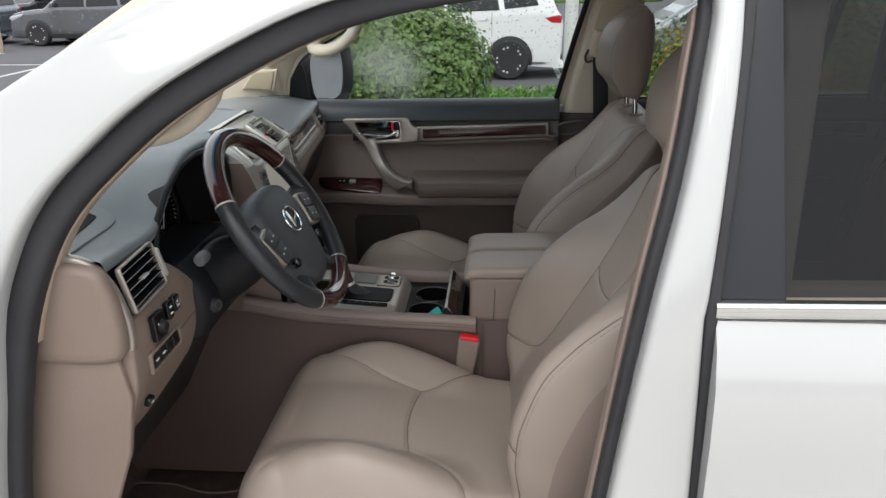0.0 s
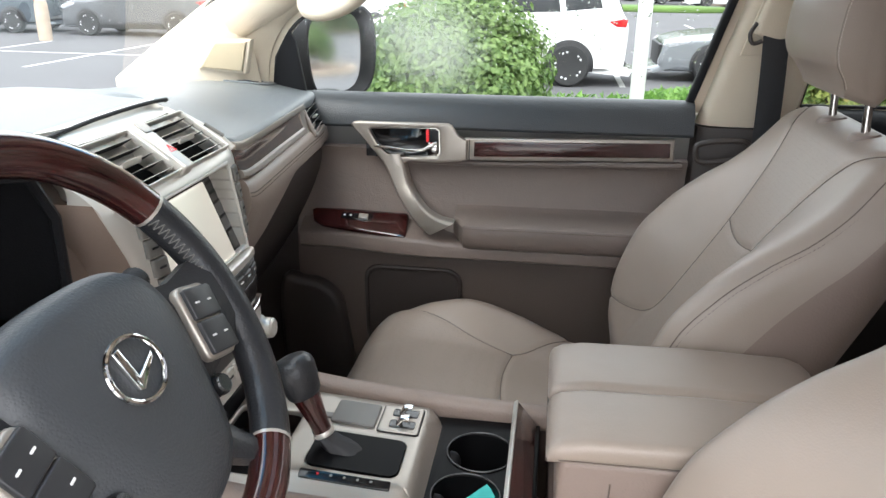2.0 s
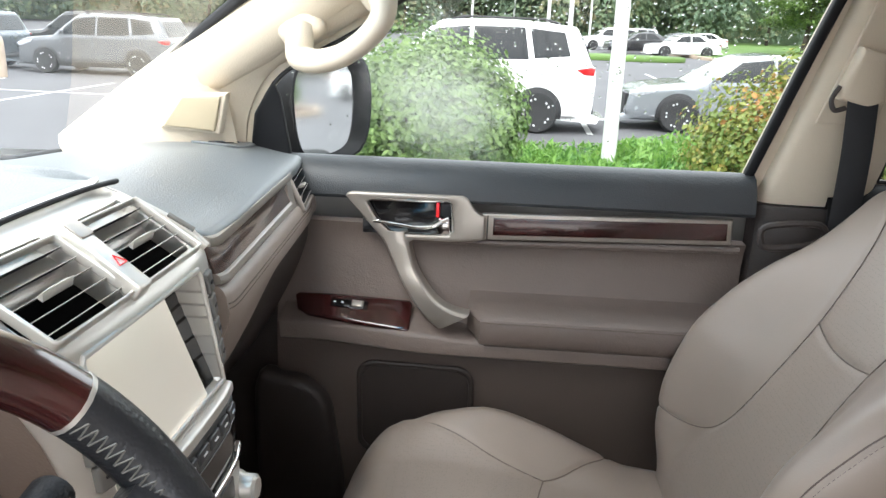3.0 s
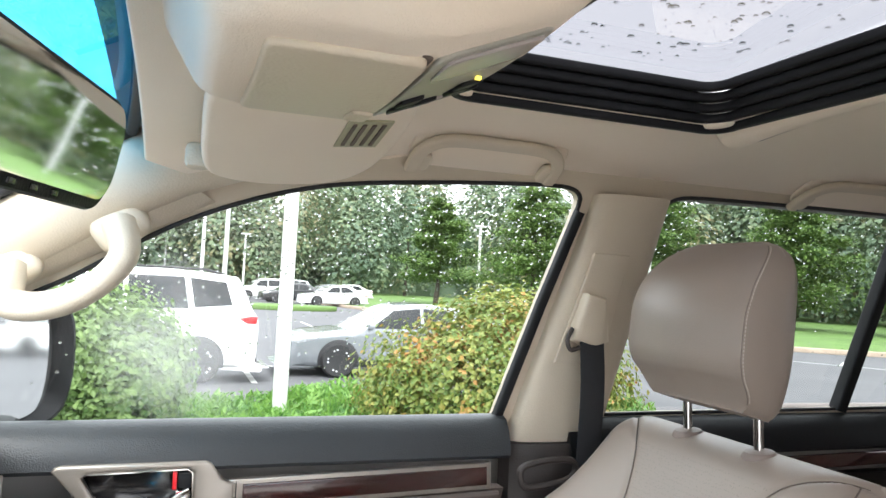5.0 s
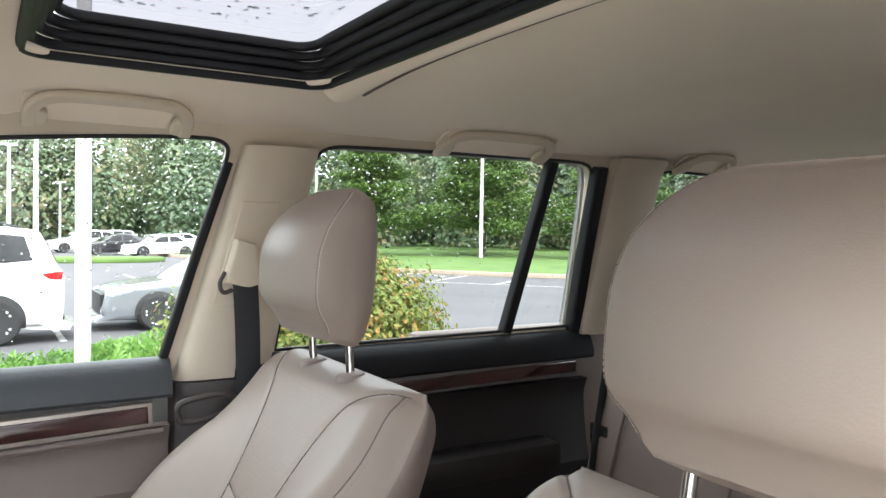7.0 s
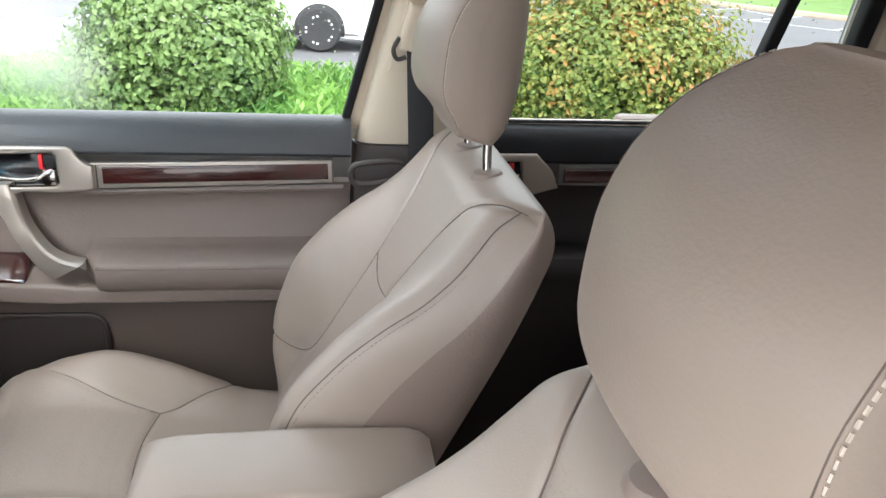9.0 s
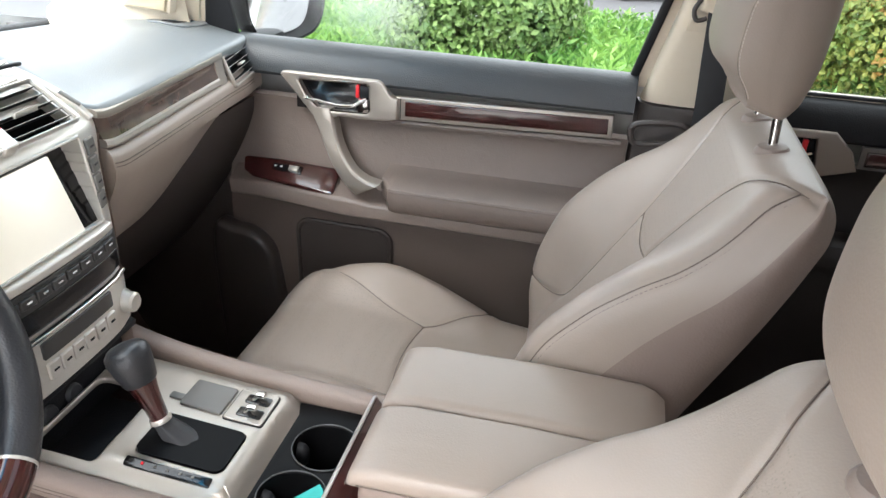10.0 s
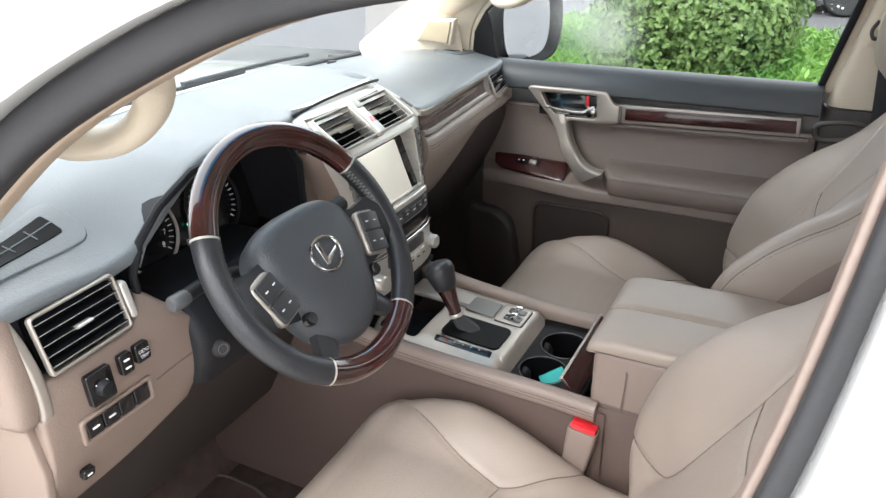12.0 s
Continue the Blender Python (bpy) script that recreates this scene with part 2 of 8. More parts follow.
def sweep(path, section, up=(0, 0, 1), closed=False, bm=None, scale=None):
    """A section of (side, up) points carried along the path."""
    path = [Vector(p) for p in path]
    up = Vector(up)
    rings, k = [], len(path)
    for i, p in enumerate(path):
        a = path[i - 1] if i or closed else p
        b = path[(i + 1) % k] if i < k - 1 or closed else p
        t = (b - a).normalized()
        side = t.cross(up)
        side = side.normalized() if side.length > 1e-4 else Vector((1, 0, 0))
        v = side.cross(t).normalized()
        f = scale(i / max(1, k - 1)) if scale else 1
        rings.append([p + side * (x * f) + v * (y * f) for x, y in section])
    if closed:
        rings.append(rings[0])
    bm = loft(rings, caps=not closed, bm=bm)
    if closed:
        bmesh.ops.remove_doubles(bm, verts=bm.verts, dist=1e-6)
    return bm


def disc(r, k=10, ry=None):
    return [(r * math.cos(2 * math.pi * i / k), (ry or r) * math.sin(2 * math.pi * i / k)) for i in range(k)]


def rounded(w, h, r, k=4):
    """Corner-rounded rectangle, w by h, round the origin."""
    r = min(r, 0.499 * w, 0.499 * h)
    pts = []
    for cx, cy, a in ((w / 2 - r, h / 2 - r, 0), (-w / 2 + r, h / 2 - r, 90), (-w / 2 + r, -h / 2 + r, 180), (w / 2 - r, -h / 2 + r, 270)):
        pts += [(cx + r * math.cos(radians(a + 90 * i / k)), cy + r * math.sin(radians(a + 90 * i / k))) for i in range(k + 1)]
    return pts


def tube(path, r, k=8, closed=False, up=(0, 0, 1), bm=None):
    return sweep(path, disc(r, k), up, closed, bm)


def plate(outer, holes=(), thick=0.01, bevel=0.0, put=None, bm=None, fine=0):
    """A flat sheet with real openings: outlines in (u, v), thickness along w; put maps (u, v, w) to the place."""
    cu = bpy.data.curves.new("outline", "CURVE")
    cu.dimensions, cu.fill_mode = "2D", "BOTH"
    cu.extrude = max(0.0, thick / 2 - bevel)
    cu.bevel_depth, cu.bevel_resolution = bevel, 2
    cu.offset = -bevel
    for loop in (outer, *holes):
        sp = cu.splines.new("POLY")
        sp.points.add(len(loop) - 1)
        for q, p in zip(sp.points, loop):
            q.co = (p[0], p[1], 0, 1)
        sp.use_cyclic_u = True
    ob = bpy.data.objects.new("outline", cu)
    scene.collection.objects.link(ob)
    me = bpy.data.meshes.new_from_object(ob.evaluated_get(bpy.context.evaluated_depsgraph_get()))
    bpy.data.objects.remove(ob)
    bpy.data.curves.remove(cu)
    own = bmesh.new()
    own.from_mesh(me)
    bpy.data.meshes.remove(me)
    bmesh.ops.remove_doubles(own, verts=own.verts, dist=1e-5)
    if fine:
        for _ in range(4):
            long = [e for e in own.edges if e.calc_length() > fine]
            if not long:
                break
            bmesh.ops.subdivide_edges(own, edges=long, cuts=1)
            bmesh.ops.triangulate(own, faces=own.faces[:])
    if put:
        for v in own.verts:
            v.co = Vector(put(*v.co))
    return join(bm, own)


def revolve(profile, k=24, m=None, bm=None):
    """Turns (radius, height) points round z."""
    rings = [[(r * math.cos(2 * math.pi * i / k), r * math.sin(2 * math.pi * i / k), h) for i in range(k)] for r, h in profile]
    own = loft(rings)
    if m:
        bmesh.ops.transform(own, matrix=m, verts=own.verts)
    return join(bm, own)


def sheet(f, nu, nv, bm=None):
    """Open surface f(u, v) over the unit square."""
    bm = bm or bmesh.new()
    vs = [[bm.verts.new(f(i / nu, j / nv)) for j in range(nv + 1)] for i in range(nu + 1)]
    for i in range(nu):
        for j in range(nv):
            bm.faces.new((vs[i][j], vs[i + 1][j], vs[i + 1][j + 1], vs[i][j + 1]))
    return bm


def smooth(t):
    t = max(0.0, min(1.0, t))
    return t * t * (3 - 2 * t)


def lerp_table(t, table):
    """Smooth monotone value at t from rows (t, value)."""
    if t <= table[0][0]:
        return table[0][1]
    if t >= table[-1][0]:
        return table[-1][1]
    k = len(table)
    for i in range(k - 1):
        (a, x), (b, y) = table[i], table[i + 1]
        if t <= b:
            def slope(j):
                if j <= 0 or j >= k - 1:
                    return 0.0 if k > 2 else (y - x) / (b - a)
                l = (table[j][1] - table[j - 1][1]) / (table[j][0] - table[j - 1][0])
                r = (table[j + 1][1] - table[j][1]) / (table[j + 1][0] - table[j][0])
                return 0.0 if l * r <= 0 else 2 * l * r / (l + r)
            h, q = b - a, (t - a) / (b - a)
            return ((1 + 2 * q) * (1 - q) ** 2 * x + q * (1 - q) ** 2 * h * slope(i) + q * q * (3 - 2 * q) * y + q * q * (q - 1) * h * slope(i + 1))


from mathutils.bvhtree import BVHTree


def crease(bm, lines, depth=0.004, width=0.006):
    """Presses seams into a padded surface along polylines of points near it."""
    pts = np.array([p for line in lines for p in line])
    for v in bm.verts:
        d2 = ((pts - np.array(v.co)) ** 2).sum(1).min()
        if d2 < (4 * width) ** 2:
            v.co -= v.normal * depth * math.exp(-d2 / width ** 2)


def stitches(path, length=0.0045, gap=0.003, r=0.0008, shift=None):
    """Short thread dashes along a path."""
    bm = bmesh.new()
    walked, start = 0.0, path[0]
    pts, dist = [Vector(path[0])], 0
    for a, b in zip(path, path[1:]):
        a, b = Vector(a), Vector(b)
        seg = (b - a).length
        if seg < 1e-6:
            continue
        t = 0.0
        while dist + (seg - t) >= length + gap:
            t += length + gap - dist
            p = a + (b - a) * (t / seg)
            d = (b - a).normalized()
            tube([p - d * length / 2, p, p + d * length / 2], r, 5, bm=bm, up=(0.1, 0.2, 1))
            dist = 0.0
        dist += seg - t
    return bm


def laid(tree, pts, lift):
    """Points moved on to the nearest place of a surface and lifted off it."""
    out = []
    for p in pts:
        at, nrm, _, _ = tree.find_nearest(Vector(p))
        if at and (not out or (at - out[-1]).length > 0.004):
            out.append(at + nrm * lift)
    return out


def words(name, text, size, put, mat, parent, label=""):
    """Raised flat lettering in the built-in font; put maps (u, v) to the place."""
    cu = bpy.data.curves.new("words", "FONT")
    cu.body, cu.size, cu.align_x, cu.align_y = text, size, "CENTER", "CENTER"
    cu.resolution_u = 2
    ob = bpy.data.objects.new("words", cu)
    scene.collection.objects.link(ob)
    me = bpy.data.meshes.new_from_object(ob.evaluated_get(bpy.context.evaluated_depsgraph_get()))
    bpy.data.objects.remove(ob)
    bpy.data.curves.remove(cu)
    bm = bmesh.new()
    bm.from_mesh(me)
    bpy.data.meshes.remove(me)
    for v in bm.verts:
        v.co = Vector(put(v.co.x, v.co.y))
    return part(name, bm, mat, parent, label)


# ---- car shell: trimmed side, roof, floor ----
WIN_FRONT = [(-0.612, 1.197), (-0.592, 1.275), (-0.548, 1.342), (-0.485, 1.381), (-0.41, 1.420), (-0.353, 1.458), (-0.295, 1.494), (-0.225, 1.527), (-0.14, 1.558), (-0.037, 1.582), (0.18, 1.602),
             (0.325, 1.610), (0.358, 1.603), (0.366, 1.585), (0.318, 1.409), (0.268, 1.199)]
WIN_REAR = [(0.49, 1.209), (0.512, 1.45), (0.522, 1.575), (0.545, 1.607), (0.60, 1.613), (1.10, 1.618), (1.205, 1.617), (1.235, 1.59), (1.262, 1.22)]
WIN_QUARTER = [(1.46, 1.24), (1.425, 1.55), (1.44, 1.605), (1.50, 1.615), (1.95, 1.60), (2.02, 1.57), (2.02, 1.28), (1.98, 1.24)]


def eased(loop, rounds=2):
    """Cuts the upper corners of a window's outline to soften them; the foot stays sharp."""
    for _ in range(rounds):
        out = []
        for i, (x, z) in enumerate(loop):
            if z < 1.30:
                out.append((x, z))
            else:
                for px, pz in (loop[i - 1], loop[(i + 1) % len(loop)]):
                    out.append((x + 0.22 * (px - x), z + 0.22 * (pz - z)))
        loop = out
    return loop


WIN_FRONT, WIN_REAR, WIN_QUARTER = eased(WIN_FRONT), eased(WIN_REAR), eased(WIN_QUARTER)


def side_y(z):
    """Half width of the trimmed side at height z above the belt."""
    return 0.757 - 0.27 * (z - 1.2) - 0.9 * max(0, z - 1.60) ** 1.2


def onto_side(sign, inset=0.0):
    return lambda u, v, w: (u, sign * (side_y(v) + inset + w), v)


def trim_side(sign, name, label):
    """Pillars and roof rail of one side, with the window openings cut through."""
    outer = [(-0.70, 1.185), (-0.64, 1.31), (-0.57, 1.39), (-0.48, 1.432), (-0.40, 1.475), (-0.34, 1.525), (-0.30, 1.575), (-0.27, 1.63), (0.5, 1.66), (1.5, 1.665), (2.45, 1.66), (2.5, 1.2), (0.5, 1.185)]
    if sign < 0:
        outer = [(0.43, 1.185), (0.47, 1.5), (0.46, 1.60), (0.42, 1.66), (1.5, 1.665), (2.45, 1.66), (2.5, 1.2)]
    holes = [WIN_REAR, WIN_QUARTER] + ([WIN_FRONT] if sign > 0 else [])
    bm = plate(outer, holes, 0.03, 0.006, onto_side(sign, 0.018), fine=0.12)
    return single(name, bm, CREAM, label, "pillar trim", kind="structure")


trim_side(1, "wall_right", "cream plastic pillar trim framing the side windows")
trim_side(-1, "wall_left", "cream plastic pillar trim framing the rear side windows")


def roof_z(x, y):
    """Inner height of the roof lining."""
    cross = 0.055 * (abs(y) / 0.62) ** 2.6
    nose = 0.075 * smooth((0.08 - x) / 0.36)
    tail = 0.05 * smooth((x - 1.6) / 1.0)
    return 1.690 - cross - nose - tail


SUN_X0, SUN_X1, SUN_Y = 0.03, 0.44, 0.40


def build_roof():
    edge = 0.655
    outer = [(-0.325, -0.56), (-0.325, 0.56), (-0.25, 0.62), (0.1, edge), (2.3, edge), (2.45, 0.5), (2.45, -0.5), (2.3, -edge), (0.1, -edge), (-0.25, -0.62)]
    hole = [(SUN_X0 + u * 1.0, v) for u, v in ((0.03, -SUN_Y), (0, -SUN_Y + 0.03), (0, SUN_Y - 0.03), (0.03, SUN_Y), (0.38, SUN_Y), (0.41, SUN_Y - 0.03), (0.41, -SUN_Y + 0.03), (0.38, -SUN_Y))]
    bm = plate(outer, [hole], 0.012, 0.004, lambda u, v, w: (u, v, roof_z(u, v) + 0.006 + w), fine=0.07)
    single("ceiling", bm, LINER, "beige cloth roof lining with sunroof opening", "roof lining", kind="structure")
    # outer skin keeps daylight out
    bm = plate([(-0.36, -0.62), (-0.36, 0.62), (2.55, 0.70), (2.55, -0.70)],
               [[(SUN_X0 - 0.01, -SUN_Y - 0.01), (SUN_X0 - 0.01, SUN_Y + 0.01), (SUN_X1 + 0.01, SUN_Y + 0.01), (SUN_X1 + 0.01, -SUN_Y - 0.01)]],
               0.012, 0.003, lambda u, v, w: (u, v, roof_z(u, v * 0.85) + 0.05 + w), fine=0.15)
    single("roof_panel", bm, WHITE, "white painted steel roof panel", "roof", kind="structure")


build_roof()


def build_sunroof():
    ob = thing("sunroof", "tinted glass sunroof beaded with rain, black frame", "sunroof", at=(0.24, 0, 1.70))
    mid_x, w, d = (SUN_X0 + SUN_X1) / 2, SUN_X1 - SUN_X0, 2 * SUN_Y
    # stepped black frame, three ribs rising to the pane
    for k, (grow, z) in enumerate(((0.006, 1.690), (-0.004, 1.701), (-0.013, 1.712), (-0.022, 1.723), (-0.031, 1.734))):
        ring = [(mid_x + x, y, z + 0.004 - 0.02 * (abs(y) / 0.4) ** 2) for x, y in rounded(w + 2 * grow, d + 2 * grow, 0.035, 5)]
        part("frame_rib", sweep(ring, rounded(0.013, 0.013, 0.004), closed=True), BLACK, ob)
    part("pane", plate(rounded(w + 0.02, d + 0.02, 0.03), (), 0.0, 0, lambda u, v, t: (mid_x + u, v, 1.752 + t - 0.02 * (abs(v) / 0.4) ** 2), fine=0.08), GLASS_ROOF, ob, "wet tinted glass")
    # pale lip behind the opening
    lip = [(SUN_X1 + 0.034, y, roof_z(SUN_X1, y) + 0.006) for y in np.linspace(-0.415, 0.415, 24)]
    part("rear_lip", sweep(lip, disc(0.030, 16, 0.024)), LINER, ob, "beige padded lip")
    # Dark tube draws the shadow gap along the lip's rear edge.
    part("lip_shadow_line", tube([(SUN_X1 + 0.068, y, roof_z(SUN_X1 + 0.068, y) - 0.003) for y in np.linspace(-0.40, 0.40, 24)], 0.0045, 6), SEAM, ob, "dark tube standing for the shadow gap behind the lip")
    rnd = random.Random(5)
    drops = bmesh.new()
    for _ in range(420):
        x, y = rnd.uniform(SUN_X0 + 0.03, SUN_X1 - 0.03), rnd.uniform(-0.36, 0.36)
        r = rnd.choice((0.0016, 0.0022, 0.003, 0.003, 0.0045))
        bead(drops, Vector((x, y, 1.756 - 0.02 * (abs(y) / 0.4) ** 2)), Vector((0, 0, 1)), r, rnd)
    drops_ob = part("raindrops", drops, DROP, ob, "clear water beads")
    drops_ob["kind"] = "stuff"


def bead(bm, p, normal, r, rnd, flat=0.55):
    """A flattened drop of water on a pane."""
    n = Vector(normal).normalized()
    a = n.orthogonal().normalized()
    b = n.cross(a)
    sx, sy = r * rnd.uniform(0.8, 1.4), r * rnd.uniform(0.8, 1.2)
    rings = [[p + a * (sx * c * math.cos(t)) + b * (sy * c * math.sin(t)) + n * (h * r * flat) for t in [2 * math.pi * i / 8 for i in range(8)]]
             for c, h in ((1, 0), (0.85, 0.55), (0.4, 0.95))]
    loft(rings, bm=bm)


build_sunroof()


def side_pane(name, outline, mat, sign, label, inset=0.022, drops=0, seed=1):
    ob = single(name, plate(outline, (), 0.0, 0, onto_side(sign, inset), fine=0.2), mat, label, "car window", kind="structure")
    ob.visible_shadow = False
    if drops:
        rnd = random.Random(seed)
        bm = bmesh.new()
        xs, zs = [p[0] for p in outline], [p[1] for p in outline]
        made = 0
        while made < drops:
            x, z = rnd.uniform(min(xs), max(xs)), min(zs) + (max(zs) - min(zs)) * rnd.random() ** 0.38
            inside = False
            for (x1, z1), (x2, z2) in zip(outline, outline[1:] + outline[:1]):
                if (z1 > z) != (z2 > z) and x < (x2 - x1) * (z - z1) / (z2 - z1) + x1:
                    inside = not inside
            if inside:
                bead(bm, Vector((x, sign * (side_y(z) + inset + 0.003), z)), Vector((0, sign, 0.27)), rnd.choice((0.0008, 0.0011, 0.0015, 0.0021)), rnd)
                made += 1
        d = part("raindrops", bm, DROP, ob, "clear water beads")
        d["kind"] = "stuff"
    return ob


side_pane("window_1", WIN_FRONT, GLASS, 1, "clear front side window spotted with rain, misted at one end", drops=1000, seed=3)
side_pane("window_2", WIN_REAR, GLASS_REAR, 1, "lightly tinted rear side window spotted with rain", drops=560, seed=4)
side_pane("window_3", WIN_QUARTER, GLASS_REAR, 1, "tinted rear quarter window spotted with rain", drops=160, seed=6)
side_pane("window_5", WIN_QUARTER, GLASS_DARK, -1, "dark privacy glass of the quarter window")


def seal_run(name, pts, r, label, mat=RUBBER, up=(0, 1, 0), closed=False):
    return single(name, sweep(pts, rounded(r * 2, r * 2.4, r * 0.7), up, closed), mat, label, "weatherstrip", kind="structure")


def window_seal(outline, sign, name, r=0.0034):
    pts = [(x, sign * (side_y(z) + 0.004), z) for x, z in outline]
    return seal_run(name, pts, r, "black rubber seal round a side window", closed=True)


window_seal(WIN_FRONT, 1, "trim_window_seal")
window_seal(WIN_REAR, 1, "trim_window_seal")
window_seal(WIN_QUARTER, 1, "trim_window_seal")
# thick black rear edge of the front door frame and the divider of the rear window
single("trim_door_frame", sweep([(0.272, side_y(1.199) + 0.004, 1.199), (0.322, side_y(1.409) + 0.002, 1.409), (0.364, side_y(1.57), 1.57)], rounded(0.016, 0.020, 0.005), (0, 1, 0)),
       BLACK, "black rear edge of the front door frame", "window frame", kind="structure")
single("trim_divider", sweep([(1.056, side_y(1.216) + 0.006, 1.216), (1.098, side_y(1.615) + 0.006, 1.615)], rounded(0.026, 0.03, 0.006), (0, 1, 0)),
       BLACK, "black divider bar in the rear side window", "window frame", kind="structure")
single("trim_rear_frame", sweep([(1.262, side_y(1.205) - 0.002, 1.205), (1.250, side_y(1.40) - 0.002, 1.40), (1.240, side_y(1.61) - 0.002, 1.61)], rounded(0.034, 0.036, 0.008), (0, 1, 0)),
       BLACK, "black rear edge of the rear side window", "window frame", kind="structure")


def build_floor():
    bm = box(0.8, 0, 0.34, 3.4, 1.62, 0.06, 0.01)
    single("floor", bm, CARPET, "brown carpeted car floor", "car floor", kind="structure")
    # toe board and bulkhead in front of the feet
    f = lambda u, v: (-0.82 - 0.30 * v ** 0.8, -0.79 + 1.58 * u, 0.37 + 0.77 * v)
    single("wall_front", sheet(f, 6, 8), CARPET, "brown carpeted bulkhead under the dashboard", "bulkhead", kind="structure")
    gate = [(-0.75, 0.36), (-0.75, 1.25), (-0.66, 1.66), (0.66, 1.66), (0.75, 1.25), (0.75, 0.36)]
    glass_hole = [(-0.62, 1.20), (-0.56, 1.57), (0.56, 1.57), (0.62, 1.20)]
    single("wall_back", plate(gate, [glass_hole], 0.04, 0.008, lambda u, v, t: (2.52 + t, u, v)), BROWN, "plain brown inner face of the tailgate", "tailgate", kind="structure")
    back = single("window_7", plate(glass_hole, (), 0.0, 0, lambda u, v, t: (2.53 + t, u, v)), GLASS_REAR, "tinted tailgate window", "car window", kind="structure")
    back.visible_shadow = False
    for s in (1, -1):
        bm = box(1.7, s * 0.80, 0.79, 1.75, 0.05, 0.86, 0.012)
        single("wall_lower_right" if s > 0 else "wall_lower_left", bm, LEATHER_SIDE, "brown moulded side lining beside the rear seats", "side lining", kind="structure")


build_floor()


def build_windshield():
    def f(u, v):
        y = -0.74 + 1.48 * u
        top, low = -0.335 + 0.02 * (1 - (y / 0.6) ** 2), -0.93 - 0.14 * (1 - (y / 0.74) ** 2)
        w = 1 - 0.17 * v
        return (low + (top - low) * v, y * w, 1.185 + 0.435 * v + 0.03 * math.sin(math.pi * v) + 0.02 * v * (1 - (y / 0.74) ** 2))
    def clip(a, b):
        return lambda u, v: f(u, a + (b - a) * v)
    ob = tagged(part("window_6", sheet(clip(0, 0.84), 20, 12), GLASS_FRONT), "wet clear windshield with a blue shade band", "windshield", kind="structure")
    ob.visible_shadow = False
    band = part("shade_band", sheet(clip(0.84, 1.0), 20, 3), GLASS_BAND, ob, "translucent blue band along the top")
    band.visible_shadow = False
    edge = [f(i / 20, 0.0) for i in range(21)]
    seal_run("trim_windshield_base", [(x, y, z + 0.004) for x, y, z in edge], 0.010, "black seal along the foot of the windshield", up=(0, 0, 1))
    for u in (0.0, 1.0):
        seal_run("trim_windshield_side", [f(u, i / 12) for i in range(13)], 0.009, "black seal along the windshield's side", up=(0, 1, 0))
    seal_run("trim_windshield_top", [f(i / 20, 1.0) for i in range(21)], 0.008, "black seal along the windshield's top", up=(0, 0, 1))
    return f


build_windshield()


